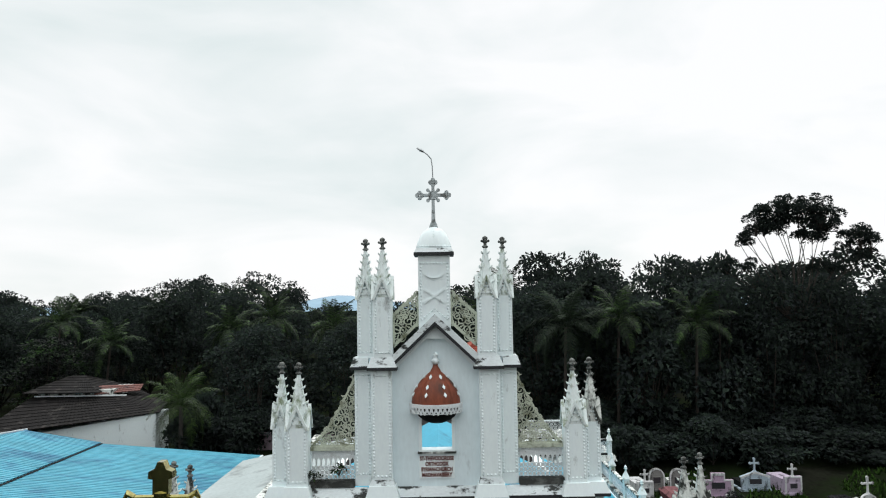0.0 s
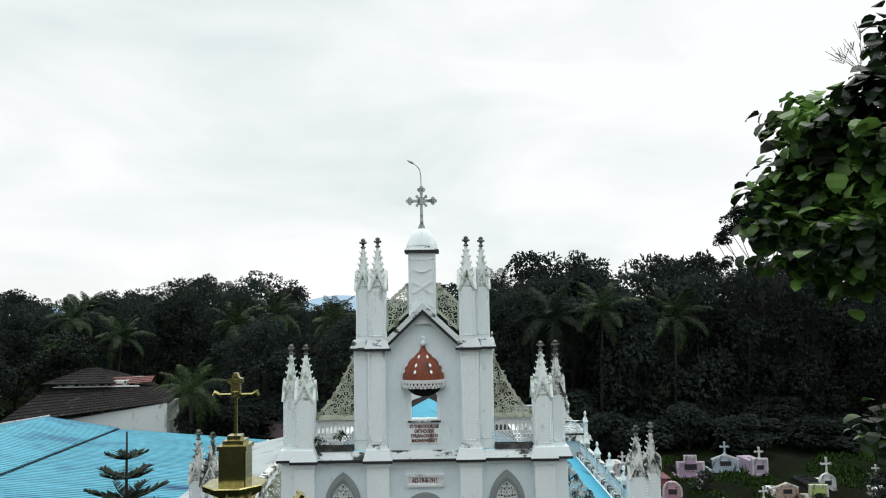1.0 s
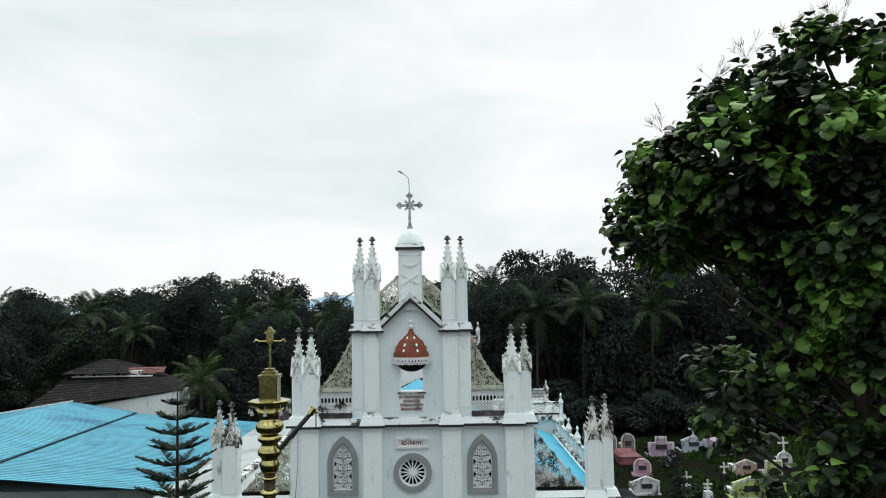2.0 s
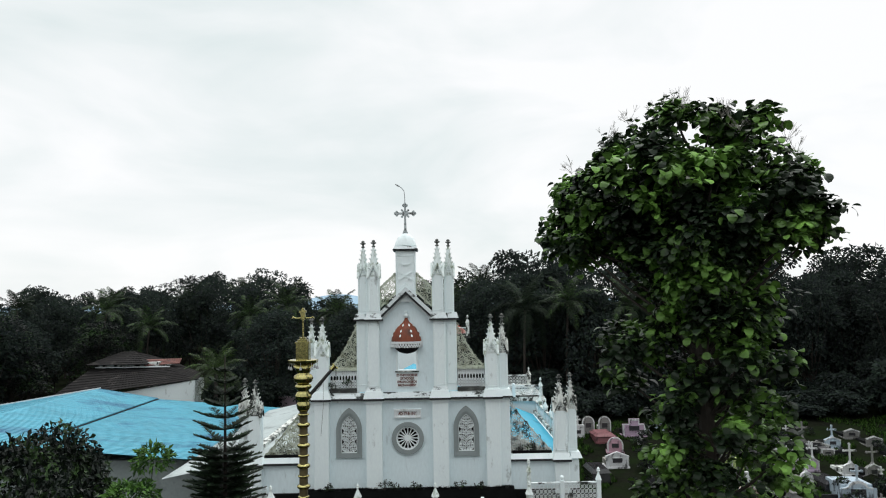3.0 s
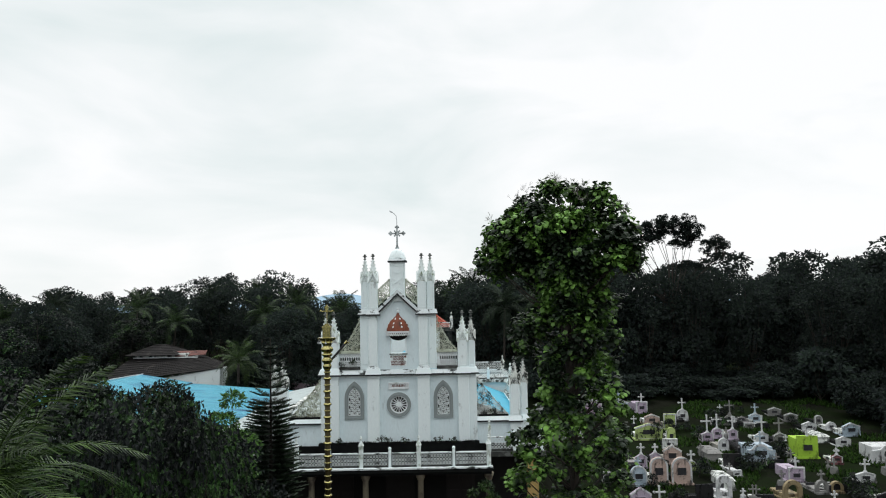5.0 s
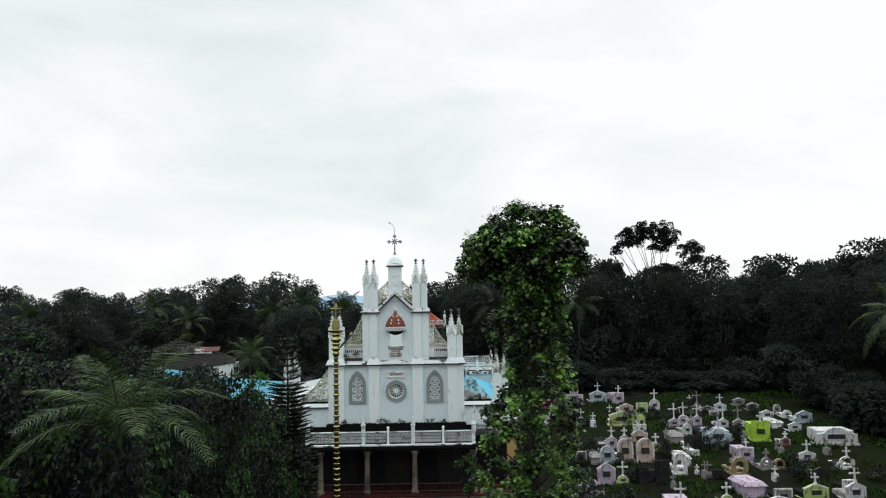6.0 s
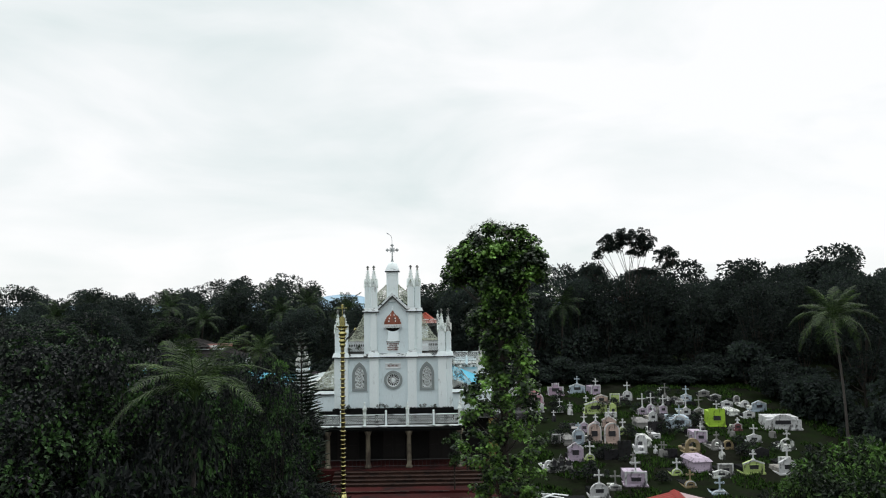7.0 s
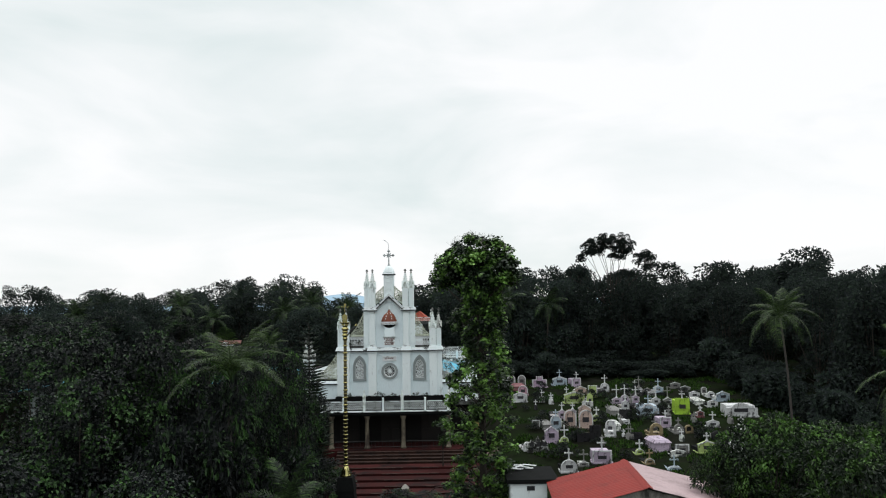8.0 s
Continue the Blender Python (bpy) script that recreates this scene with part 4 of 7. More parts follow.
def make_porch():
    deck = Shape().box(-5.6, 4.98, -2.85, 0.0, 4.68, 4.93)
    part("porch_deck", deck, BLACK, church, "mould-blackened flat porch roof")
    # edge and drip are coloured black to continue the shaded void under the deck
    part("deck_edge", Shape().frustum(-5.65, 5.05, -2.98, -2.5, 4.74, 0.0, 0.06, 4.90), BLACK, church, "concrete edge coloured black like the shaded void below")
    part("deck_lip", Shape().bevel_box(-5.66, 5.06, -2.99, -2.62, 4.90, 4.975, 0.01), SOOTY, church, "soot-flecked white lip")
    part("deck_drip", Shape().box(-5.6, 5.0, -2.9, -2.75, 4.60, 4.74), BLACK, church)
    part("plinth_band", Shape().box(-4.5, 4.5, -0.46, -0.34, 4.93, 5.78), BLACK, church, "mould-black base of the front wall")
    part("plinth_top", Shape().frustum(-4.5, 4.5, -0.44, 0.0, 4.93, 0.0, 0.06, 5.80), BLACK, church)
    posts = ((-5.3, True), (-3.55, False), (-1.88, True), (-0.36, False), (1.17, True), (3.02, False), (4.87, True))
    for x, spear in posts:
        part("balustrade_post", post(x, -2.6, 4.93, 6.10 if spear else 5.82, 0.11 if spear else 0.075, spear), WHITE if not spear else WORN, church)
    for a, b in zip(posts[:-1], posts[1:]):
        balustrade(a[0] + 0.11, b[0] - 0.11, -2.6, 4.97, 5.72, 0.165)
    # stepped-back bay
    part("side_deck", Shape().box(4.98, 8.0, -1.7, 0.0, 5.2, 5.44), BLACK, church)
    part("side_deck_edge", Shape().frustum(5.05, 8.05, -1.8, -1.4, 5.24, 0.0, 0.06, 5.48), MOULD_DARK, church)
    for x, spear in ((6.35, False), (7.85, True)):
        part("balustrade_post", post(x, -1.45, 5.44, 6.32, 0.085, spear), WHITE, church)
    part("balustrade_post", post(5.0, -1.45, 5.44, 6.7, 0.08, True), WORN, church)
    balustrade(5.08, 6.26, -1.45, 5.50, 6.25, 0.165)
    balustrade(6.44, 7.76, -1.45, 5.50, 6.25, 0.165)
    part("side_deck", Shape().box(-8.0, -5.6, -1.7, 0.0, 5.2, 5.44), BLACK, church)
    part("side_deck_edge", Shape().frustum(-8.05, -5.65, -1.8, -1.4, 5.24, 0.0, 0.06, 5.48), MOULD_DARK, church)
    balustrade(-7.76, -5.7, -1.45, 5.50, 6.25, 0.165)
    part("balustrade_post", post(-7.85, -1.45, 5.44, 6.32, 0.085, True), WHITE, church)
    # ground storey: columns, back wall and doors coloured with the porch's shade
    for x in (-4.5, -1.65, 1.25, 4.85):
        s = Shape().lathe([(0.24, 2.0), (0.24, 2.12), (0.19, 2.16), (0.17, 2.3), (0.15, 4.25), (0.19, 4.3), (0.19, 4.36), (0.24, 4.42), (0.26, 4.62)], x, -2.6, 14)
        part("porch_column", s, CREAM, church, "stained cream porch column", True)
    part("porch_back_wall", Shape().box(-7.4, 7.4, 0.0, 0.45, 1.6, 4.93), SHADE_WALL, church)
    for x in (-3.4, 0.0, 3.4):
        d = part("porch_door", Shape().box(x - 0.8, x + 0.8, -0.06, 0.02, 2.0, 4.4), DARK_DOOR, church, "wooden double door coloured near-black for the porch's shade")
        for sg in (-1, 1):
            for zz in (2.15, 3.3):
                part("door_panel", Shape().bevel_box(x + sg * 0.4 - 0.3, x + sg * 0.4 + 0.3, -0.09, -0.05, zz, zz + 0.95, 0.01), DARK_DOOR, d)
    part("bay_pier", Shape().bevel_box(7.0, 7.6, -1.6, -1.1, 1.6, 5.2, 0.02), OCHRE, church, "ochre painted pier under the side bay")
    part("bay_pier", Shape().bevel_box(-7.6, -7.0, -1.6, -1.1, 1.6, 5.2, 0.02), OCHRE, church)
    part("porch_floor", Shape().box(-5.9, 8.0, -3.3, 0.0, 1.2, 2.0), LATERITE, church)
    s = Shape()
    for k in range(34):
        x = -4.8 + 9.6 * k / 33
        s.tube([(x, -2.6, 2.0), (x, -2.6, 2.55)], 0.012, 4)
    s.tube([(-4.9, -2.6, 2.55), (4.8, -2.6, 2.55)], 0.025, 5).tube([(-4.9, -2.6, 2.12), (4.8, -2.6, 2.12)], 0.018, 5)
    rng = random.Random(44)
    spots = [(rng.uniform(-4.4, 4.4), -0.41 - 0.03 * rng.random(), 5.79) for _ in range(90)]
    part("ledge_moss", moss_mesh(spots, 12, 0.075, 17), None, church, "ragged dark moss along the ledge")
    part("porch_railing", s, IRON, church, "low metal porch railing")


make_porch()


def make_steps():
    """A short flight below the porch, then a long run of shallow red terraces down to the gate."""
    st = thing("entrance_steps", "broad worn red laterite steps and terraces before the porch", "steps", kind="structure")
    rng = random.Random(9)
    y, z = -3.3, 1.95
    for k in range(4):
        part("step", Shape().bevel_box(-3.9, 7.2, y - 0.42, y + 0.1, z - 0.34, z, 0.02), OLD_LATERITE, st, "brown worn step")
        part("step_nosing", Shape().box(-3.9, 7.2, y - 0.435, y - 0.385, z - 0.03, z + 0.006), STEP_EDGE, st, "pale worn step nosing")
        y, z = y - 0.42, z - 0.17
    for k in range(8):
        part("terrace", Shape().bevel_box(-3.9, 7.2, y - 1.22, y + 0.1, z - 0.42, z, 0.025), LATERITE, st)
        x = -3.9
        while x < 6.6:
            w = rng.uniform(0.4, 1.7)
            if rng.random() < 0.4:
                part("terrace_edge", Shape().bevel_box(x, min(7.1, x + w), y - 1.25, y - 1.25 + rng.uniform(0.05, 0.08), z - 0.03, z + 0.01, 0.008), STEP_EDGE, st, "pale worn terrace edge")
            x += w
        y, z = y - 1.22, z - 0.155
    part("side_wall", Shape().bevel_box(7.2, 8.7, -6.4, -2.2, -0.3, 1.92, 0.03), OLD_LATERITE, st, "brown side block of the steps")
    part("side_wall_cap", Shape().bevel_box(7.15, 8.75, -6.45, -2.2, 1.92, 2.0, 0.02), STEP_EDGE, st, "pale worn cap")
    part("side_kerb", Shape().bevel_box(7.2, 7.5, -14.8, -6.4, -0.3, 1.0, 0.02), LATERITE, st)


make_steps()


def make_aisles():
    for sg in (1, -1):
        def put(name, s, m, label=""):
            return part(name, s if sg > 0 else s.mirrored(), m, church, label)
        put("aisle_front", Shape().plate([(4.4, 5.2), (7.34, 5.2), (7.34, 6.95), (4.4, 6.95)], 0.12, 0.5), WALL)
        put("aisle_parapet", Shape().frustum(4.42, 6.3, -0.02, 0.6, 6.88, 0, 0.10, 7.1), WHITE)
        put("aisle_parapet_edge", Shape().box(4.42, 6.3, -0.03, 0.5, 6.79, 6.88), BAND, "black strip below the moulding")
        put("aisle_base", Shape().box(4.5, 7.34, 0.0, 0.12, 5.2, 5.6), BLACK)
        put("aisle_pilaster", Shape().bevel_box(6.29, 6.92, -0.12, 0.3, 5.2, 6.8, 0.02), WHITE)
        put("aisle_side_pilaster", Shape().bevel_box(6.92, 7.36, 0.08, 0.6, 5.2, 6.8, 0.02), WHITE)
        put("aisle_capital", Shape().frustum(6.19, 7.0, -0.26, 0.4, 6.88, 0.1, 0.1, 7.16), WHITE)
        put("aisle_capital_edge", Shape().box(6.2, 6.99, -0.27, 0.35, 6.79, 6.88), BAND, "black strip below the capital")
        put("aisle_side_capital", Shape().frustum(7.0, 7.5, -0.02, 0.75, 6.88, 0.0, 0.1, 7.14, 0.1), WHITE)
        stand_pinnacle((6.30, 6.86, -0.16, 0.36, 7.12, 8.92, 10.46, None), WHITE, MOULD, sg < 0, church)
        stand_pinnacle((6.90, 7.32, 0.16, 0.58, 7.1, 8.95, 10.5, None), WHITE, MOULD, sg < 0, church)
        o = [(4.42, 7.1)] + [(4.42 + 1.82 * t, 7.12 + 2.15 * (1 - t) ** 1.05) for t in (1.0, 0.85, 0.7, 0.55, 0.4, 0.25, 0.1, 0.0)]
        f = fretwork(o, 0.19, 0.034, 0.28, 0.36, 0.05, 8)
        put("aisle_fretwork", f, MOULD if sg > 0 else LACE, "pierced scrollwork screen")
        put("aisle_ledge", Shape().box(4.5, 6.2, 0.1, 0.9, 7.08, 7.2), BLACK, "mould-black ledge")
        # outer wall with parapet posts
        put("aisle_side_wall", Shape().box(7.0, 7.36, 0.5, 24, 1.5, 6.8), WHITE)
        put("aisle_side_parapet", Shape().bevel_box(7.06, 7.42, 0.6, 24, 6.8, 7.0, 0.02), MOULD)
        if sg < 0:
            continue
        lat = lattice(0.8, 13.4, 7.0, 7.5, 0.22, 0.03, -0.03, 0.03)
        lat.moved(Matrix.Translation((7.24, 0, 0)) @ Matrix.Rotation(math.pi / 2, 4, "Z"))
        put("side_balustrade_panel", lat, LACE_WHITE)
        put("side_balustrade_rail", Shape().bevel_box(7.16, 7.32, 0.8, 13.4, 7.5, 7.58, 0.015), MOULD)
        for k in range(6):
            put("side_post", post(7.24, 2.2 + 2.3 * k, 6.9, 7.75, 0.11, True), WORN)
    # lean-to roofs
    def lean(name, x0, z0, x1, z1, y0, y1, m, label, pitch=0.19):
        sh = thing(name, label, "roof", kind="structure")
        w = 1.05
        n = max(1, round((y1 - y0) / w))
        for k in range(n):
            a, b = y0 + (y1 - y0) * k / n, y0 + (y1 - y0) * (k + 1) / n
            part("roof_sheet", corrugated((x0, z0), (x1, z1), a - 0.04, b + 0.04, 0.004 * (k % 2)), m, sh)
    lean("aisle_roof_east", 4.3, 7.85, 7.05, 6.75, 0.9, 12.8, CYAN_SHEET, "bright cyan corrugated sheet roof over the aisle")
    lean("aisle_roof_west", -4.4, 7.35, -11.0, 6.05, 1.2, 21.5, PALE_SHEET, "pale weathered corrugated sheet roof beside the nave")
    lean("nave_roof_east", 0.0, 10.35, 4.35, 8.15, 0.5, 8.0, CYAN_SHEET, "cyan corrugated sheet roof over the nave")
    lean("nave_roof_west", 0.0, 10.35, -4.35, 8.15, 0.5, 8.0, CYAN_SHEET, "cyan corrugated sheet roof over the nave")
    part("rear_nave_roof", tile_slope((4.4, 8.0, 7.75), (4.4, 16.0, 7.75), (0, 16.0, 9.6), (0, 8.0, 9.6), 9, 26), ROOF_TILE, church, "dark clay tile slope")
    part("rear_nave_roof", tile_slope((-4.4, 16.0, 7.75), (-4.4, 8.0, 7.75), (0, 8.0, 9.6), (0, 16.0, 9.6), 9, 26), ROOF_TILE, church)
    part("nave_wall", Shape().box(3.9, 4.3, 0.5, 16, 1.6, 8.0), WHITE, church)
    part("nave_wall", Shape().box(-4.3, -3.9, 0.5, 16, 1.6, 8.0), WHITE, church)


def grooved(a, b, y0, y1, lift, depth, pitch):
    """A flat-ribbed sheet with narrow deep grooves that falls from (x, z) a to b and spans y0 to y1."""
    n = max(1, int(round((y1 - y0) / pitch)))
    step = (y1 - y0) / n
    prof = []
    for k in range(n):
        y = y0 + k * step
        prof += [(y, depth), (y + step * 0.62, depth), (y + step * 0.70, 0.0), (y + step * 0.92, 0.0)]
    prof.append((y1, depth))
    m = len(prof)
    v = [(p[0], y, p[1] + lift + d - t) for t in (0.0, 0.02) for p in (a, b) for y, d in prof]
    f = []
    for k in range(m - 1):
        q = [(k, m + k, m + k + 1, k + 1), (2 * m + k, 2 * m + k + 1, 3 * m + k + 1, 3 * m + k), (m + k, 3 * m + k, 3 * m + k + 1, m + k + 1), (k, k + 1, 2 * m + k + 1, 2 * m + k)]
        f += [tuple(reversed(r)) for r in q] if b[0] < a[0] else q
    return Shape().add(v, f)


def corrugated(a, b, y0, y1, lift=0.0, depth=0.025, pitch=0.17):
    """A ribbed sheet that falls from (x, z) a to b and spans y0 to y1."""
    n = max(2, int(round((y1 - y0) / pitch))) * 2
    top, low = [], []
    for k in range(n + 1):
        y = y0 + (y1 - y0) * k / n
        d = lift + (depth if k % 2 else 0.0)
        top.append((a[0], y, a[1] + d))
        low.append((b[0], y, b[1] + d))
    s = Shape()
    m = n + 1
    v = top + low + [(p[0], p[1], p[2] - 0.02) for p in top] + [(p[0], p[1], p[2] - 0.02) for p in low]
    f = []
    flip = b[0] < a[0]
    for k in range(n):
        q = [(k, m + k, m + k + 1, k + 1), (2 * m + k, 2 * m + k + 1, 3 * m + k + 1, 3 * m + k), (m + k, 3 * m + k, 3 * m + k + 1, m + k + 1), (k, k + 1, 2 * m + k + 1, 2 * m + k)]
        f += [tuple(reversed(r)) for r in q] if flip else q
    return s.add(v, f)


def tile_slope(a, b, c, d, rows, cols):
    """Overlapping tile rows on the quad a, b (lower edge), c, d (upper edge)."""
    a, b, c, d = (Vector(p) for p in (a, b, c, d))
    nrm = (b - a).cross(d - a).normalized()
    s = Shape()
    for j in range(rows):
        t0, t1 = j / rows, (j + 1.12) / rows
        l0, r0 = a.lerp(d, t0), b.lerp(c, t0)
        l1, r1 = a.lerp(d, min(t1, 1)), b.lerp(c, min(t1, 1))
        n = cols * 2
        v = []
        for k in range(n + 1):
            u = k / n
            up = nrm * (0.05 + (0.035 if k % 2 else 0.0))
            v += [l0.lerp(r0, u) + up, l1.lerp(r1, u) + up * 0.4, l0.lerp(r0, u)]
        f = []
        for k in range(n):
            f += [(3 * k, 3 * k + 3, 3 * k + 4, 3 * k + 1), (3 * k + 2, 3 * k + 5, 3 * k + 3, 3 * k)]
        s.add(v, f)
    s.add([a, b, c, d], [(0, 1, 2, 3)])
    return s


make_aisles()


def make_chancel():
    part("chancel_wall", Shape().box(-2.3, 2.3, 15.9, 24, 1.8, 11.3), WHITE, church)
    # outer stretches are given a dark colour behind the side fretwork
    both_sides("chancel_side_wall", Shape().box(2.3, 3.3, 16.4, 24, 1.8, 11.3), MOULD_DARK, church, "dark outer stretch of the chancel wall")
    part("chancel_cornice", Shape().frustum(-3.45, 3.45, 15.8, 24.2, 11.3, 0.1, 0.1, 11.5), MOULD_DARK, church)
    balustrade(-3.2, 3.2, 15.95, 11.5, 12.0, 0.2, MOULD)
    for x in (-3.25, 3.25):
        part("balustrade_post", post(x, 15.95, 11.45, 12.3, 0.11, True), MOULD, church)
    e = [(0.6, 17.4, 11.52), (3.2, 17.4, 11.52), (3.2, 22.8, 11.52), (0.6, 22.8, 11.52)]
    r0, r1 = (1.9, 19, 12.55), (1.9, 21, 12.55)
    part("flat_roof", Shape().box(-3.2, 3.2, 16.2, 23.8, 11.46, 11.50), CONCRETE, church)
    part("tile_slope", tile_slope(e[0], e[1], r0, r0, 9, 22), RED_TILE, church, "red clay tile roof over the chancel")
    part("tile_slope", tile_slope(e[1], e[2], r1, r0, 9, 22), RED_TILE, church)
    part("tile_slope", tile_slope(e[3], e[0], r0, r1, 9, 22), RED_TILE, church)
    part("tile_slope", tile_slope(e[2], e[3], r1, r1, 9, 22), RED_TILE, church)
    # flat-roofed side block with two tiers of balustrade
    part("side_block", Shape().box(4.3, 7.7, 13.2, 20, 1.8, 7.7), WHITE, church)
    part("side_block_cornice", Shape().frustum(4.2, 7.85, 13.0, 20.1, 7.55, 0.08, 0.08, 7.8), MOULD, church)
    balustrade(4.3, 7.5, 13.2, 7.8, 8.5, 0.17)
    for x in (5.9, 7.55):
        part("balustrade_post", post(x, 13.2, 7.8, 8.45, 0.10, x > 7), WHITE if x < 7 else WORN, church)
    balustrade(4.3, 7.2, 17.0, 7.8, 8.75, 0.2)
    part("balustrade_post", post(7.3, 17.0, 7.8, 8.75, 0.12, True), MOULD, church)


make_chancel()


# ---------------------------------------------------------------- trees
def leaf_cloud(name, centres, radii, count, size, material, seed, droop=0.3, wide=0.55, rich=False):
    """Many separate folded leaves in clumps round the centres; denser towards each clump's skin."""
    rng = np.random.default_rng(seed)
    centres, radii = np.array(centres, float), np.array(radii, float)
    pick = rng.choice(len(centres), count, p=(radii ** 2) / (radii ** 2).sum())
    d = rng.normal(size=(count, 3))
    d /= np.linalg.norm(d, axis=1)[:, None]
    d[:, 2] = np.where(d[:, 2] < -0.45, -d[:, 2], d[:, 2])
    r = radii[pick] * rng.uniform(0.35, 1.0, count) ** 0.45
    p = centres[pick] + d * r[:, None] * np.array([1, 1, 0.8])
    # the leaf's way: outward, drooping; its normal: mostly up
    way = d + rng.normal(scale=0.55, size=(count, 3))
    way[:, 2] -= droop
    way /= np.linalg.norm(way, axis=1)[:, None]
    up = d * 0.6 + rng.normal(scale=0.45, size=(count, 3)) + np.array([0, 0, 0.8])
    side = np.cross(way, up)
    side /= np.linalg.norm(side, axis=1)[:, None] + 1e-9
    nrm = np.cross(side, way)
    ln = size * rng.uniform(0.65, 1.25, count)[:, None]
    w = ln * wide * 0.5
    if not rich:
        v = np.stack([p, p + way * ln * 0.5 + side * w + nrm * w * 0.35, p + way * ln - nrm * ln * 0.12, p + way * ln * 0.5 - side * w + nrm * w * 0.35], 1).reshape(-1, 3)
        k = np.arange(count)[:, None] * 4
        f = np.concatenate([k + [0, 1, 2], k + [0, 2, 3]], 1).reshape(-1, 3)
    else:
        v = np.stack([p, p + way * ln * 0.25 + side * w * 0.8 + nrm * w * 0.2, p + way * ln * 0.6 + side * w + nrm * w * 0.15, p + way * ln - nrm * ln * 0.25,
                      p + way * ln * 0.6 - side * w + nrm * w * 0.15, p + way * ln * 0.25 - side * w * 0.8 + nrm * w * 0.2, p + way * ln * 0.5 - nrm * ln * 0.02], 1).reshape(-1, 3)
        k = np.arange(count)[:, None] * 7
        f = np.concatenate([k + [0, 1, 6], k + [1, 2, 6], k + [2, 3, 6], k + [3, 4, 6], k + [4, 5, 6], k + [5, 0, 6]], 1).reshape(-1, 3)
    me = bpy.data.meshes.new(name)
    me.from_pydata(v.tolist(), [], f.tolist())
    me.materials.append(material)
    me.update()
    return me


def crown_clumps(rng, height, spread, base, n):
    """Uneven clump centres for a crown: (centres, radii)."""
    c, r = [], []
    for k in range(n):
        a = rng.uniform(0, 2 * math.pi)
        t = rng.uniform(0, 1)
        z = base + (height - base) * (0.08 + 0.84 * t)
        reach = spread * math.sqrt(max(0.0, 1 - (1.7 * t - 0.75) ** 2)) * rng.uniform(0.25, 0.85)
        rad = spread * rng.uniform(0.22, 0.42)
        c.append((reach * math.cos(a), reach * math.sin(a), min(z, height - rad * 0.7)))
        r.append(rad)
    return c, r


def limbs(centres, base, girth, lean=(0, 0), every=2):
    s = Shape()
    top = Vector((lean[0], lean[1], base))
    s.tube([(0, 0, -0.6), (lean[0] * 0.3, lean[1] * 0.3, base * 0.4), top], [girth * 1.25, girth, girth * 0.7], 8)
    for c in centres[::every]:
        c = Vector(c)
        mid = top.lerp(c, 0.5) + Vector((0, 0, -0.08 * (c - top).length))
        s.tube([top - Vector((0, 0, 0.2)), mid, c], [girth * 0.55, girth * 0.32, girth * 0.10], 5)
    return s


def make_tree(label, at, height, spread, base, leaves, size, material, seed, girth=0.18, wide=0.55, n=14, group="", name="broadleaf_tree"):
    rng = random.Random(seed)
    c, r = crown_clumps(rng, height, spread, base, n)
    t = thing(name, label, "tree", at, group)
    part("trunk", limbs(c, base, girth), BARK, t)
    part("crown", leaf_cloud("crown", c, r, leaves, size, material, seed, 0.55, wide), None, t)
    return t


def on_ground(x, y):
    return (x, y, gz(x, y))


def frond_mesh(length, droop, seed, material, leaflets=52, broad=0.7):
    """One palm frond along +x: an arching midrib with drooping paired leaflets."""
    rng = random.Random(seed)
    s = Shape()
    pts = []
    for k in range(9):
        t = k / 8
        pts.append(Vector((length * (t - 0.22 * droop * t ** 3), 0, length * (0.42 * t - (0.34 + 0.62 * droop) * t ** 2))))
    s.tube(pts, [0.03 * (1 - 0.85 * k / 8) for k in range(9)], 4)
    def at(t):
        k = min(int(t * 8), 7)
        return pts[k].lerp(pts[k + 1], t * 8 - k), (pts[k + 1] - pts[k]).normalized()
    for k in range(leaflets):
        t = 0.14 + 0.86 * k / (leaflets - 1)
        p, d = at(min(t, 0.999))
        ln = length * 0.27 * math.sin(math.pi * min(1, 0.22 + 0.74 * t)) ** 0.7 * rng.uniform(0.85, 1.1)
        for sg in (-1, 1):
            out = (Vector((0, sg, 0)) * 0.85 + d * 0.55 + Vector((0, 0, rng.uniform(-0.1, 0.25)))).normalized()
            q = p + out * ln * 0.55
            e = p + out * ln * 0.95 - Vector((0, 0, ln * rng.uniform(0.25, 0.55)))
            w = d * 0.023 * broad * (length / 3.2)
            s.add([p - w * 0.6, p + w * 0.6, q + w, q - w, e], [(0, 1, 2, 3), (3, 2, 4)])
    return mesh_of("frond", s.v, s.f, material)


FRONDS = {}


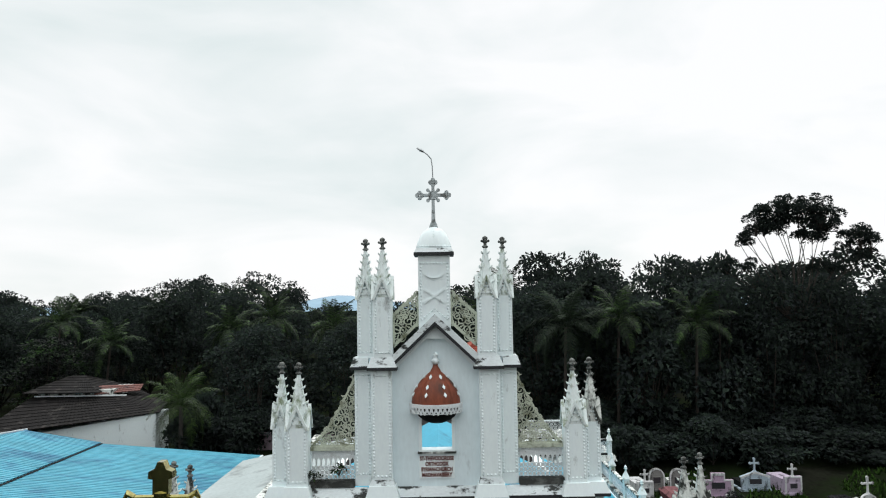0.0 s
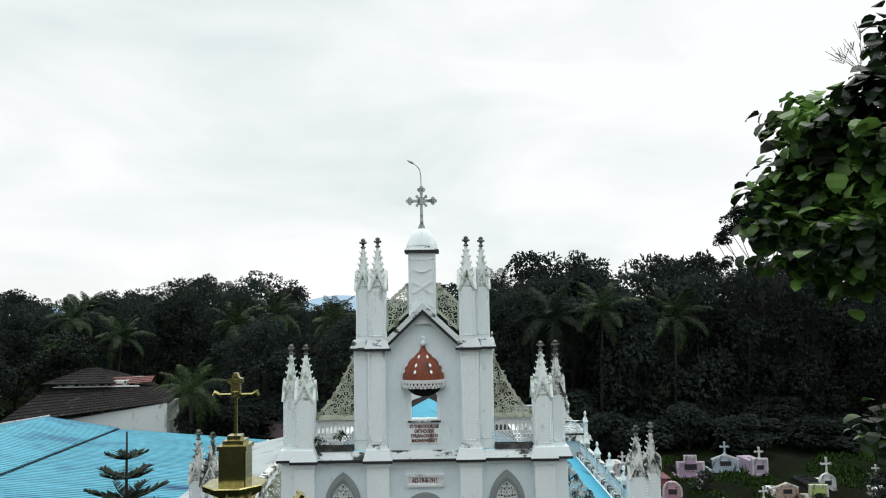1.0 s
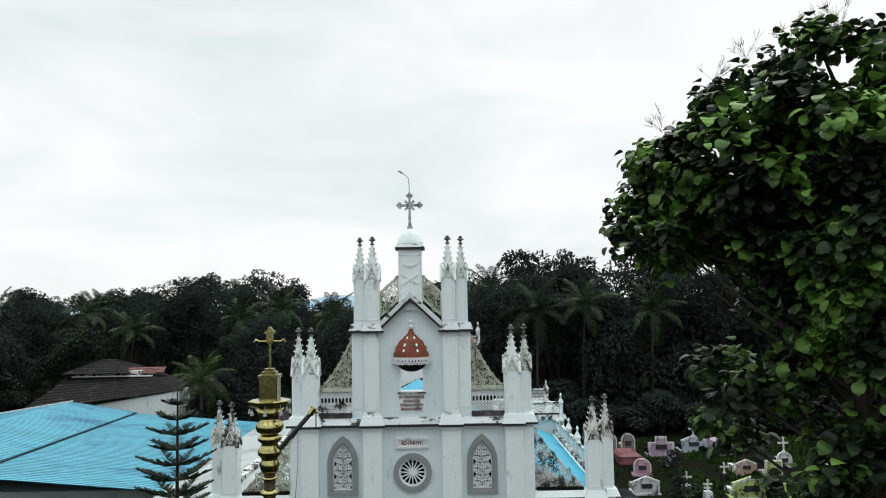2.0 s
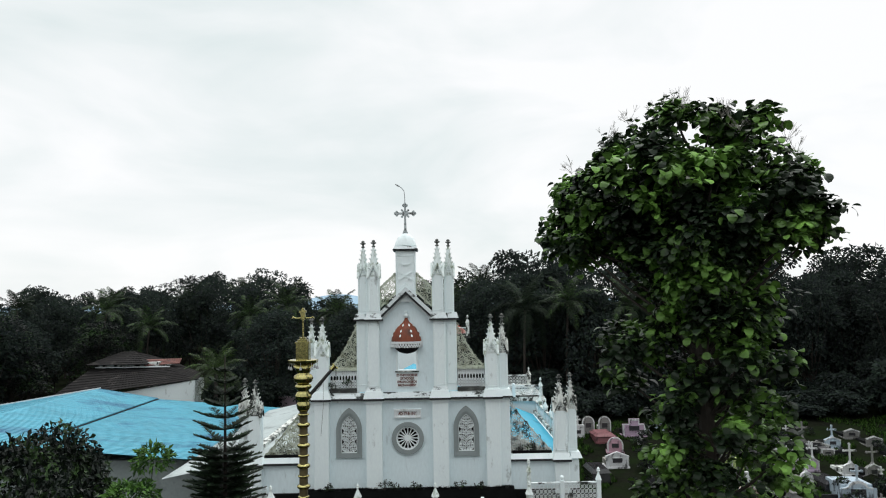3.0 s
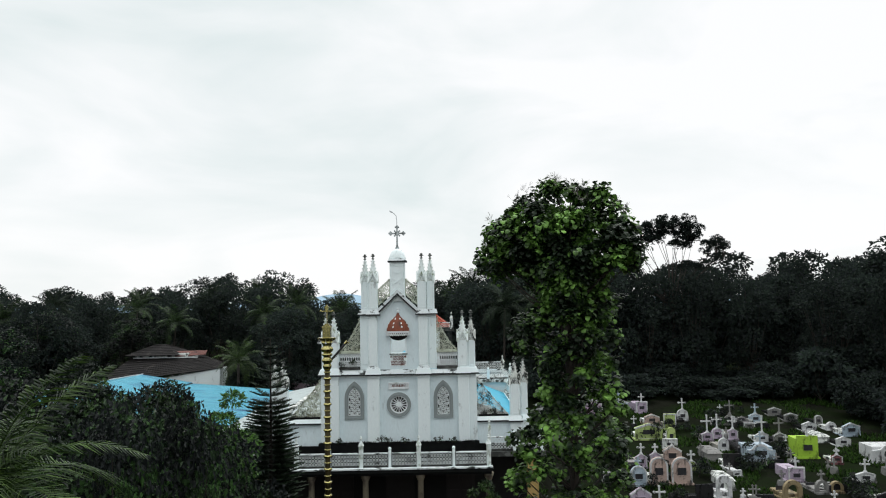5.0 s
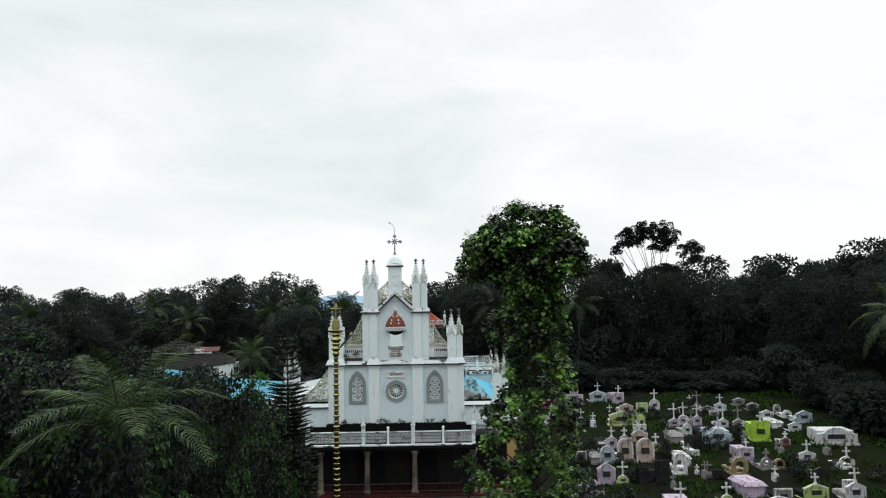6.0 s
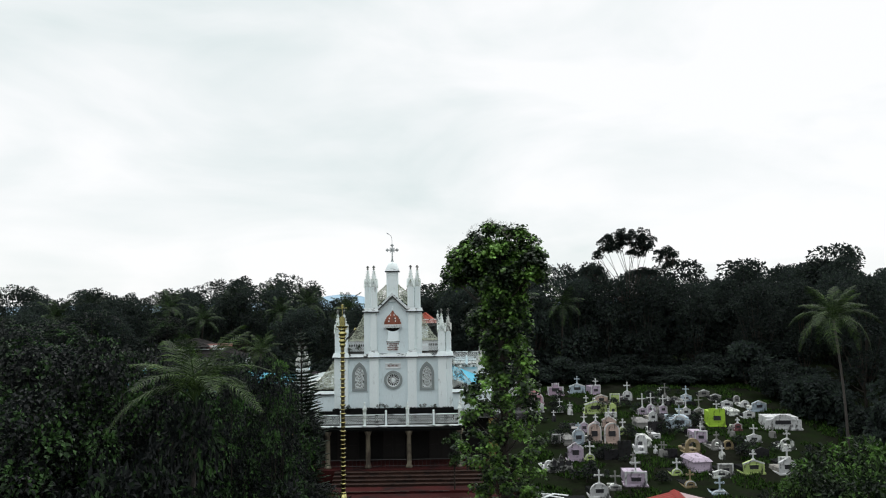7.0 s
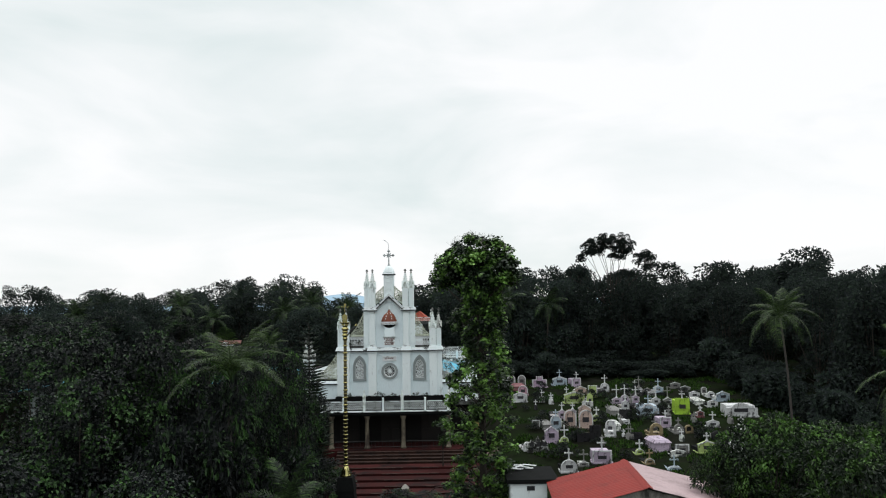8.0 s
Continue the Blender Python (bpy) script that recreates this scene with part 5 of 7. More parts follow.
def make_palm(label, at, height, length, count, material, seed, bend=(0, 0), girth=0.14, group="", low=-26):
    rng = random.Random(seed)
    key = (round(length, 1), material.name)
    if key not in FRONDS:
        FRONDS[key] = [frond_mesh(length, dr, 11 + k, material, *((52, 0.7) if material is PALM else (34, 1.6))) for k, dr in enumerate((0.15, 0.5, 0.9, 1.3))]
    t = thing("coconut_palm", label, "palm", at, group)
    hub = Vector((bend[0], bend[1], height))
    path = [(0, 0, -0.5)] + [(bend[0] * k * k / 25, bend[1] * k * k / 25, height * k / 5) for k in range(1, 6)]
    part("trunk", Shape().tube(path, [girth * 1.5, girth * 1.1, girth, girth * 0.95, girth * 0.9, girth * 0.85], 8), PALE_BARK if material is PALM else BARK, t, "", True)
    for k in range(count):
        u = k / count
        ob = new("frond", FRONDS[key][min(3, int(u * 4))])
        ob.parent = t
        tilt = 62 - (62 - low) * u + rng.uniform(-8, 8)
        k2 = rng.uniform(0.85, 1.1)
        ob.matrix_basis = Matrix.Translation(hub) @ pose(0, 0, 0, 0, 0, k * 137.5 + rng.uniform(-12, 12)) @ pose(0, 0, 0, rng.uniform(-15, 15), -tilt, 0) @ Matrix.Diagonal((k2, k2, k2, 1))
    return t


def rosettes(name, tips, per, size, material, seed):
    """Whorls of large ovate leaves round twig tips."""
    rng = np.random.default_rng(seed)
    tips = np.array(tips, float)
    k = len(tips)
    c = np.repeat(tips, per, 0)
    n = len(c)
    ang = np.tile(np.arange(per) * 2 * np.pi / per * 1.62, k) + np.repeat(rng.uniform(0, 6.28, k), per)
    rise = rng.uniform(-0.95, 0.35, n)
    way = np.stack([np.cos(ang) * np.cos(rise), np.sin(ang) * np.cos(rise), np.sin(rise)], 1)
    p = c + rng.normal(scale=0.09, size=(n, 3)) + way * 0.05
    up = np.array([0, 0, 1.0]) + rng.normal(scale=0.3, size=(n, 3))
    side = np.cross(way, up)
    side /= np.linalg.norm(side, axis=1)[:, None]
    nrm = np.cross(side, way)
    ln = size * rng.uniform(0.6, 1.2, n)[:, None]
    w = ln * 0.44
    curl = ln * rng.uniform(0.1, 0.45, n)[:, None]
    rows = []
    for t, ww, dr in ((0.0, 0.12, 0.0), (0.22, 0.80, -0.04), (0.52, 1.0, 0.12), (0.84, 0.72, 0.55)):
        mid = p + way * ln * t - nrm * curl * dr
        rows += [mid + side * w * ww + nrm * w * 0.25 * ww, mid - side * w * ww + nrm * w * 0.25 * ww]
    rows.append(p + way * ln - nrm * curl)
    v = np.stack(rows, 1).reshape(-1, 3)
    b = np.arange(n)[:, None] * 9
    quads = np.concatenate([b + [0, 1, 3, 2], b + [2, 3, 5, 4], b + [4, 5, 7, 6]], 1).reshape(-1, 4).tolist()
    tris = (b + [6, 7, 8]).tolist()
    me = bpy.data.meshes.new(name)
    me.from_pydata(v.tolist(), [], quads + tris)
    me.materials.append(material)
    me.update()
    return me


def make_teak(at, top):
    """Tall narrow tree with big drooping leaves in whorls: a lopsided dome on top, leafy clumps down the stem."""
    rng = random.Random(21)
    t = thing("teak_tree", "tall leafy tree with very large drooping green leaves", "tree", at)
    tips, boughs = [], []

    def bough(z0, c, rad, n):
        """A clump of twig tips, most of them on the clump's upper skin."""
        boughs.append((Vector((0.0, 0.0, z0)), c))
        for _ in range(n):
            d = Vector((rng.gauss(0, 1), rng.gauss(0, 1), rng.gauss(0.45, 0.8))).normalized()
            q = rad * rng.uniform(0.55, 1.0)
            tips.append((c.x + d.x * q, c.y + d.y * q, c.z + d.z * q * 0.75))

    # the dome leans from the south-east to the north-west, and is fuller on that side
    turn = math.radians(-33)
    for k in range(92):
        a = k * 2.39996
        up = -0.86 + 1.80 * ((k + 0.5) / 92)
        ring = math.sqrt(max(0.0, 1 - min(1.0, abs(up)) ** 2))
        depth = rng.choice((0.70, 0.84, 0.92, 1.0, 1.08)) if k % 4 else rng.uniform(0.2, 0.6)
        ex, ey = 2.45 * ring * math.cos(a) * depth, 1.75 * ring * math.sin(a) * depth
        c = Vector((ex * math.cos(turn) - ey * math.sin(turn) - 0.12, ex * math.sin(turn) + ey * math.cos(turn) + 0.55, 0))
        c.z = top - 2.45 + 0.09 * c.x + (2.0 if up > 0 else 1.75) * up * depth
        bough(c.z - 0.55 * math.hypot(c.x, c.y) - 0.7, c, rng.uniform(0.26, 0.54), 22)
    for k in range(16):
        a = k * 2.4
        c = Vector((1.25 * rng.random() * math.cos(a) - 0.2, 1.25 * rng.random() * math.sin(a), top - 5.0 + 1.9 * (k + 0.5) / 16))
        bough(c.z - 0.8, c, rng.uniform(0.4, 0.6), 18)
    # longer boughs on the crown's north-west side
    for c, rad in (((-2.25, 1.35, 15.9), 0.5), ((-2.55, 1.7, 15.35), 0.45), ((-2.7, 1.5, 15.0), 0.4), ((-2.2, 1.95, 16.2), 0.45), ((-2.1, 1.3, 14.85), 0.45),
                   ((-1.15, 2.1, 12.9), 0.45), ((-1.5, 0.5, 12.6), 0.45), ((-1.3, 1.5, 11.9), 0.45)):
        bough(c[2] - 0.9, Vector(c), rad, 20)
    # clumps down the stem, with gaps between them
    for k in range(120):
        a = k * 2.4 + rng.uniform(-0.5, 0.5)
        z = 1.4 + (top - 5.2) * ((k + rng.random()) / 120)
        reach = (0.35 + 0.95 * rng.random()) * (1.0 if z > 11.0 else 1.3) + (0.8 * rng.random() if z < 9.8 else 0.0)
        c = Vector((reach * math.cos(a) + 0.1, reach * math.sin(a), z))
        bough(max(0.8, z - 0.5 * reach - 0.5), c, rng.uniform(0.32, 0.52), 15)
    trunk = Shape().tube([(0, 0, -0.5), (0.05, 0, top * 0.4), (-0.05, 0.05, top * 0.75), (0, 0, top - 1.2)], [0.24, 0.19, 0.13, 0.04], 9)
    for foot, q in boughs:
        trunk.tube([foot, foot.lerp(q, 0.55) - Vector((0, 0, 0.1)), q], [0.045, 0.03, 0.012], 5)
    part("trunk", trunk, BARK, t)
    part("crown", rosettes("crown", tips, 9, 0.19, TEAK, 4), None, t)
    sprays = Shape()
    for k in range(14):
        a, rr = rng.uniform(0, 6.28), rng.uniform(0.4, 2.5)
        b = Vector((rr * math.cos(a) - 0.4, rr * math.sin(a) + 0.3, top - 0.35 - rr * rr * 0.24 + 0.10 * rr * math.cos(a)))
        for j in range(9):
            q = rng.uniform(0, 6.28)
            e = b + Vector((0.2 * math.cos(q), 0.2 * math.sin(q), rng.uniform(0.12, 0.42)))
            sprays.tube([b + Vector((0, 0, 0.1 * rng.random())), b.lerp(e, 0.6) + Vector((0, 0, 0.03)), e], [0.003, 0.0025, 0.002], 3)
            for _ in range(4):
                g = e + Vector((rng.uniform(-0.07, 0.07), rng.uniform(-0.07, 0.07), rng.uniform(-0.02, 0.07)))
                sprays.tube([b.lerp(e, 0.75), g], [0.002, 0.003], 3)
    part("flower_sprays", sprays, CONCRETE, t, "thin pale flower sprays")


make_teak((6.85, -16.9, 0), 17.95)


def make_pine(at, height):
    rng = random.Random(8)
    t = thing("norfolk_pine", "dark tiered norfolk pine", "tree", at)
    part("trunk", Shape().tube([(0, 0, -0.4), (0.04, 0, height * 0.5), (0, 0, height)], [0.13, 0.08, 0.015], 7), BARK, t)
    z, n = 1.2, 0
    while z < height - 0.12:
        d = height - z
        reach = min(0.12 + 0.44 * d, 0.62 + 0.13 * d, 1.65)
        s = Shape()
        m = 6 if d < 2.6 else 11
        for k in range(m):
            a = k * 2 * math.pi / m + n * 0.52 + rng.uniform(-0.15, 0.15)
            o = Vector((math.cos(a), math.sin(a), 0))
            sd = Vector((-o.y, o.x, 0))
            L = reach * rng.uniform(0.8, 1.12)
            rise = 0.30 * L if d < 2.5 else 0.16 * L
            path = [Vector((0, 0, z)), o * L * 0.5 + Vector((0, 0, z + rise * 0.25)), o * L + Vector((0, 0, z + rise))]
            s.tube(path, [0.02, 0.014, 0.006], 4)
            rows = max(6, int(L * 26))
            for j in range(rows):
                u = 0.12 + 0.88 * j / rows
                p = path[0].lerp(path[1], u * 2) if u < 0.5 else path[1].lerp(path[2], u * 2 - 1)
                ln = 0.26 * math.sin(math.pi * (0.18 + 0.72 * u)) * rng.uniform(0.75, 1.1) * min(1.0, 0.5 + L)
                for sg in (-1, 1):
                    e = p + (sd * sg * 0.75 + o * 0.45 + Vector((0, 0, rng.uniform(0.15, 0.55)))).normalized() * ln
                    mid = p.lerp(e, 0.55)
                    s.add([p + o * 0.022, p - o * 0.022, mid - o * 0.03, e, mid + o * 0.03], [(0, 1, 2, 4), (4, 2, 3)])
        part("branch_tier", s, PINE, t)
        z += 0.34 if d < 3.0 else 0.21
        n += 1


make_pine((-4.95, -9.9, gz(-4.95, -9.9)), 11.6)


def scatter_forest():
    """Broad trees round the churchyard, built from a few models, with a shrub layer at their feet."""
    rng = random.Random(77)
    models = []
    specs = ((13.5, 4.6, 1.6), (15.5, 4.2, 2.0), (12.0, 5.0, 1.2), (16.5, 5.2, 2.4), (11.0, 3.8, 1.0))
    for k, (h, sp, b) in enumerate(specs):
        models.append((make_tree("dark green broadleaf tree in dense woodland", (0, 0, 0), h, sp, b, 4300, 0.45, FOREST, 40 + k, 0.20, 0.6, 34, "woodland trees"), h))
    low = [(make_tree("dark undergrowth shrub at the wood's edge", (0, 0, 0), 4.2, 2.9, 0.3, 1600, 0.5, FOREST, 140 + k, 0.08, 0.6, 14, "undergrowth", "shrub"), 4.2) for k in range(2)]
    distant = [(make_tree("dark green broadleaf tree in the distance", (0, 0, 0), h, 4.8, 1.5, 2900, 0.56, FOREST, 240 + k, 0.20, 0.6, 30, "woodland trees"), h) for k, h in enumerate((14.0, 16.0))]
    spots = []

    def far_enough(x, y, gap):
        return all((x - a) ** 2 + (y - b) ** 2 > gap * gap for a, b in spots)

    def fill(n, xr, yr, gap, top, ok=lambda x, y: True, kinds=models):
        made = 0
        for _ in range(n * 14):
            x, y = rng.uniform(*xr), rng.uniform(*yr)
            if made >= n or not ok(x, y) or not far_enough(x, y, gap):
                continue
            spots.append((x, y))
            g = gz(x, y)
            want = (top(x, y) if callable(top) else top) + rng.uniform(-1.3, 1.0) - g
            ob, h = kinds[rng.randrange(len(kinds))]
            k = want / h
            wide = max(0.7, k * rng.uniform(0.72, 1.0))
            copy_thing(ob, Matrix.Translation((x, y, g)) @ pose(0, 0, 0, 0, 0, rng.uniform(0, 360)) @ Matrix.Diagonal((wide, wide, k, 1)))
            made += 1

    # how high the tree tops rise from west to east, by bearing from the camera at 6 s
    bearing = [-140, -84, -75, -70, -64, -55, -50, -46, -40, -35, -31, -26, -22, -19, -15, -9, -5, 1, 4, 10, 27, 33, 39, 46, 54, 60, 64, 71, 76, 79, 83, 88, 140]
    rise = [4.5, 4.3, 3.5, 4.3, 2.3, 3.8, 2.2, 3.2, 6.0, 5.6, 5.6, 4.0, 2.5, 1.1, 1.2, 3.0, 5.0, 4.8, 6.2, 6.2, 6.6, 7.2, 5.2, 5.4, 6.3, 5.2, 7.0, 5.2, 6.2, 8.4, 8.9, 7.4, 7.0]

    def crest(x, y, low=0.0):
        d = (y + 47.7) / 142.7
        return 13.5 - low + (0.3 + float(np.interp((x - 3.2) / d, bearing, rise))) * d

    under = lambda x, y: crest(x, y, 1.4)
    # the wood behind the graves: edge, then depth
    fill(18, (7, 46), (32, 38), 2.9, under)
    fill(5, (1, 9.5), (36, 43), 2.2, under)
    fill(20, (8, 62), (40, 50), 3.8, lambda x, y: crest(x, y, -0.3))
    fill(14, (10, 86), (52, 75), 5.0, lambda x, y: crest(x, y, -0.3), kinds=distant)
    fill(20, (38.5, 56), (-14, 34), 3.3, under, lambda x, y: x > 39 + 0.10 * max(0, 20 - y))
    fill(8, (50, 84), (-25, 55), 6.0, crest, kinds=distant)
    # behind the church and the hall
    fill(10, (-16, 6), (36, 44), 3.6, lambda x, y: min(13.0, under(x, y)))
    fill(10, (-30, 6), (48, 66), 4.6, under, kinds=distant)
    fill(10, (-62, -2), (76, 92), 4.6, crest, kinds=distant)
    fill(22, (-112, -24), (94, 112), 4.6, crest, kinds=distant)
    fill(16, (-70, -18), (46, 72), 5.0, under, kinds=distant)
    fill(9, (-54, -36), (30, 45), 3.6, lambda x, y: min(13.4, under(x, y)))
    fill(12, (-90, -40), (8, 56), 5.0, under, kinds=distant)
    spots.clear()
    fill(26, (8, 42), (29.8, 34), 1.5, lambda x, y: 6.8 + 1.6 * noise.noise(Vector((x * 0.3, y, 0))), kinds=low)
    fill(22, (35.5, 40), (-12, 30), 1.7, lambda x, y: gz(x, y) + 3.6, kinds=low)
    fill(20, (10, 37), (25.6, 29.0), 1.6, lambda x, y: gz(x, y) + 2.0, kinds=low)
    fill(16, (-18, 5), (31, 36), 1.7, 7.6, kinds=low)
    for (ob, h), (x, y, want) in zip(models + low + distant, ((-46.7, 108, 19.8), (-41.5, 106, 19.6), (2, 62, 16.5), (33, 47, 18.0), (57, 47, 19.0), (10, 30.5, 7.5), (37, 10, 6.5), (-52, 108, 18.2), (62, 50, 19.2))):
        ob.matrix_basis = Matrix.Translation((x, y, gz(x, y))) @ Matrix.Diagonal((1, 1, (want - gz(x, y)) / h, 1))


scatter_forest()


def make_umbrella_tree():
    """Tall bare-stemmed tree over the wood, with flat crowns."""
    rng = random.Random(3)
    t = thing("umbrella_tree", "tall tree with bare dark limbs and flat dark crowns", "tree", on_ground(26.4, 33.8))
    c, r = [], []
    lobes = ((-1.9, 15.9, 1.7, 1.35, 60), (-0.3, 16.7, 1.5, 1.0, 36), (1.9, 16.3, 1.55, 1.45, 60), (4.8, 14.3, 1.45, 1.25, 44), (-3.5, 14.6, 0.7, 0.5, 9), (-4.2, 12.6, 1.2, 0.6, 14), (0.9, 14.7, 1.3, 0.6, 16), (2.6, 12.5, 1.6, 0.6, 16))
    for cx, cz, w, h, n in lobes:
        for k in range(n):
            d = Vector((rng.gauss(0, 1), rng.gauss(0, 1), rng.gauss(0.1, 1))).normalized() * rng.random() ** 0.4
            c.append((cx + w * d.x, w * 0.85 * d.y, cz + h * d.z))
            r.append(rng.uniform(0.22, 0.42))
    s = Shape().tube([(0, 0, -0.5), (0.1, 0, 6), (0, 0, 9.2)], [0.26, 0.22, 0.20], 8)
    s.tube([(-1.0, 0, 9.0), (0, 0, 8.2), (1.1, 0, 9.05)], [0.10, 0.16, 0.10], 6)
    forks = []
    for cx, cz, w, h, n in lobes:
        for sg in (-0.6, -0.1, 0.45):
            f = Vector((cx + (sg + rng.uniform(-0.15, 0.15)) * w, rng.uniform(-0.5, 0.5), cz - 0.75 * h))
            forks.append(f)
            s.tube([(0.2 * f.x, 0, 9.0), (f.x * 0.60 + rng.uniform(-0.55, 0.55), f.y * 0.5, 9.0 + 0.55 * (f.z - 9.0)), f], [0.05, 0.035, 0.02], 5)
    for q in c:
        q = Vector(q)
        k = min(forks, key=lambda f: (f - q).length)
        s.tube([k - Vector((0, 0, 0.1)), k.lerp(q, 0.5) + Vector((rng.uniform(-0.2, 0.2), rng.uniform(-0.2, 0.2), 0.1)), q], [0.03, 0.02, 0.01], 4)
    part("trunk", s, BARK, t)
    part("crown", leaf_cloud("crown", c, r, 27000, 0.17, FOREST, 9, 0.2, 0.6), None, t)


make_umbrella_tree()


def orchard():
    """Broadleaf trees and shrubs in front and to the west, with the palms among them."""
    rows = ((-14.5, -15.5, 11.2, 2.6), (-16.5, -17.0, 11.2, 2.6), (-13.5, -12.0, 10.6, 2.4), (-7.0, -15.0, 10.0, 1.7), (-6.6, -13.2, 10.3, 1.9), (-8.8, -12.8, 10.6, 2.2), (-11.8, -14.5, 10.5, 2.6), (-12.5, -17.5, 11.2, 2.8), (-16, -13, 11.0, 3.0),
            (-8.5, -23.0, 11.6, 2.6), (-12.5, -26.5, 11.8, 3.0), (-17, -22, 12.0, 3.2), (-10.2, -31.5, 11.4, 2.6), (-15.5, -33, 11.6, 3.2),
            (-21, -29, 12.2, 3.4), (-25, -20, 12.4, 3.4), (-22, -8, 11.2, 3.4), (-30, -12, 12.4, 3.6), (-29, -30, 12.2, 3.6),
            (-36, -20, 12.6, 3.8), (-38, -2, 12.8, 4.0), (-45, -14, 13.0, 4.0), (-8.2, -41.5, 9.6, 2.4), (-12.5, -42.0, 10.2, 2.8),
            (-5.6, -36.5, 8.6, 2.2), (-2.6, -33.0, 6.2, 2.0), (-4.7, -25.0, 11.5, 1.6), (-6.6, -26.5, 12.6, 2.2), (-8.8, -27.6, 12.4, 2.4), (-11.2, -29.0, 12.4, 2.7), (-37, 8, 11.5, 3.6), (-37, 33, 12.6, 3.8), (-41, 37, 13.2, 4.0), (-34, 43, 12.6, 3.6), (-38, 16, 12.0, 3.8), (-38, 24, 12.2, 3.8), (-43, 12, 12.6, 4.0), (-44, 21, 13.0, 4.0), (-37, -1, 10.8, 3.4), (-4.0, -20.4, 10.6, 1.8), (-3.6, -24.0, 11.3, 1.5), (-6.0, -21.5, 10.9, 2.0), (-9.8, -26.8, 11.7, 2.6), (-11.5, -22.0, 11.5, 2.6), (-18, -44, 11.0, 3.2), (-48, 6, 13.2, 4.2), (-56, -8, 13.4, 4.2))
    models = [make_tree("dark green fruit tree with glossy leaves", (0, 0, 0), 10.0, 2.9, 0.7, 8600, 0.19, ORCHARD, 60 + k, 0.14, 0.75, 36, "fruit trees") for k in range(3)]
    rng = random.Random(4)
    first = []
    near = [make_tree("dark fruit tree with small glossy leaves before the hall", (0, 0, 0), 10.0, 2.9, 0.7, 15000, 0.2, GLOSSY_LEAF, 160 + k, 0.14, 0.6, 36, "fruit trees") for k in range(2)]
    for k, (x, y, top, sp) in enumerate(rows):
        m = Matrix.Translation((x, y, gz(x, y))) @ pose(0, 0, 0, 0, 0, rng.uniform(0, 360)) @ Matrix.Diagonal((sp / 2.75, sp / 2.75, (top - gz(x, y)) / 9.9, 1))
        if k < 3:
            first.append(m)
        elif k < 7:
            copy_thing(near[k % 2], m)
        else:
            copy_thing(models[k % 3], m)
    for ob, (x, y) in zip(near, ((-7.5, -15.4), (-9.8, -15.2))):
        ob.matrix_basis = Matrix.Translation(on_ground(x, y)) @ Matrix.Diagonal((0.82, 0.82, 1.17, 1))
    for ob, m in zip(models, first):
        ob.matrix_basis = m
    low = make_tree("dark low shrub under the fruit trees", (0, 0, 0), 4.5, 2.4, 0.3, 3500, 0.22, ORCHARD, 95, 0.08, 0.5, 16, "low shrubs", "shrub")
    spots = [(-2.9, -28.0, 4.6), (-11.0, -9.0, 7.2), (-15.0, -7.0, 6.9), (-19.0, -5.0, 6.8), (-23.0, -3.0, 6.6), (-8.0, -10.0, 7.4), (-27.0, -2.0, 6.4), (-13.0, -11.0, 7.6), (-5.2, -32.6, 6.6), (-7.6, -34.6, 6.6), (-4.6, -22.3, 5.4), (-7.0, -19.6, 6.6), (-10.0, -20.2, 7.4), (-9.6, -37.6, 7.4), (-14.0, -38.4, 7.8), (-3.3, -37.4, 5.2), (-6.5, -12.0, 6.2),
             (-9.5, -10.5, 5.8), (-13.0, -9.5, 6.2), (-16.5, -8, 6.4), (-19, -4, 6.0), (-13.5, -22.3, 8.4), (-18.5, -27.0, 9.0), (-24, -35, 9.5), (-1.4, -35.0, 4.2), (-4.4, -17.8, 4.6), (-3.6, -12.6, 3.4), (-3.9, -32.4, 7.6), (-6.3, -31.2, 8.2), (-5.0, -33.6, 8.6), (-4.6, -31.6, 10.0), (-6.2, -33.8, 8.8), (-2.9, -26.0, 6.4), (-5.8, -22.8, 7.6), (-8.8, -24.6, 8.6), (1.4, -17.2, 2.2), (7.2, -15.2, 2.6), (2.6, -14.6, 1.6)]
    for k, (x, y, top) in enumerate(spots):
        m = Matrix.Translation((x, y, gz(x, y))) @ pose(0, 0, 0, 0, 0, rng.uniform(0, 360)) @ Matrix.Diagonal((1.0, 1.0, (top - gz(x, y)) / 4.4, 1))
        if k == 0:
            first = m
        else:
            copy_thing(low, m)
    low.matrix_basis = first
    weeds = make_tree("small dark bush growing between the graves", (0, 0, 0), 1.1, 0.75, 0.1, 420, 0.16, ORCHARD, 99, 0.03, 0.55, 9, "graveyard bushes", "shrub")
    grow = random.Random(31)
    for k in range(44):
        x, y, size = grow.uniform(11.5, 31), grow.uniform(-5.5, 21), grow.uniform(0.4, 1.2)
        copy_thing(weeds, Matrix.Translation((x, y, gz(x, y))) @ pose(0, 0, 0, 0, 0, grow.uniform(0, 360)) @ Matrix.Diagonal((size * 1.2, size * 1.2, size, 1)))
    weeds.matrix_basis = Matrix.Translation((22.4, 6.0, gz(22.4, 6.0)))
    make_tree("fresh light green young tree beside the dark pine", on_ground(-5.8, -14.6), 11.0, 1.6, 4.5, 9000, 0.17, YOUNG_LEAF, 123, 0.09, 0.45, 22, "", "young_tree")
    slim = make_tree("small thin tree in front of the porch", on_ground(4.4, -6.0), 4.4, 0.8, 1.6, 900, 0.2, SHRUB, 97, 0.05, 0.5, 9, "", "small_tree")
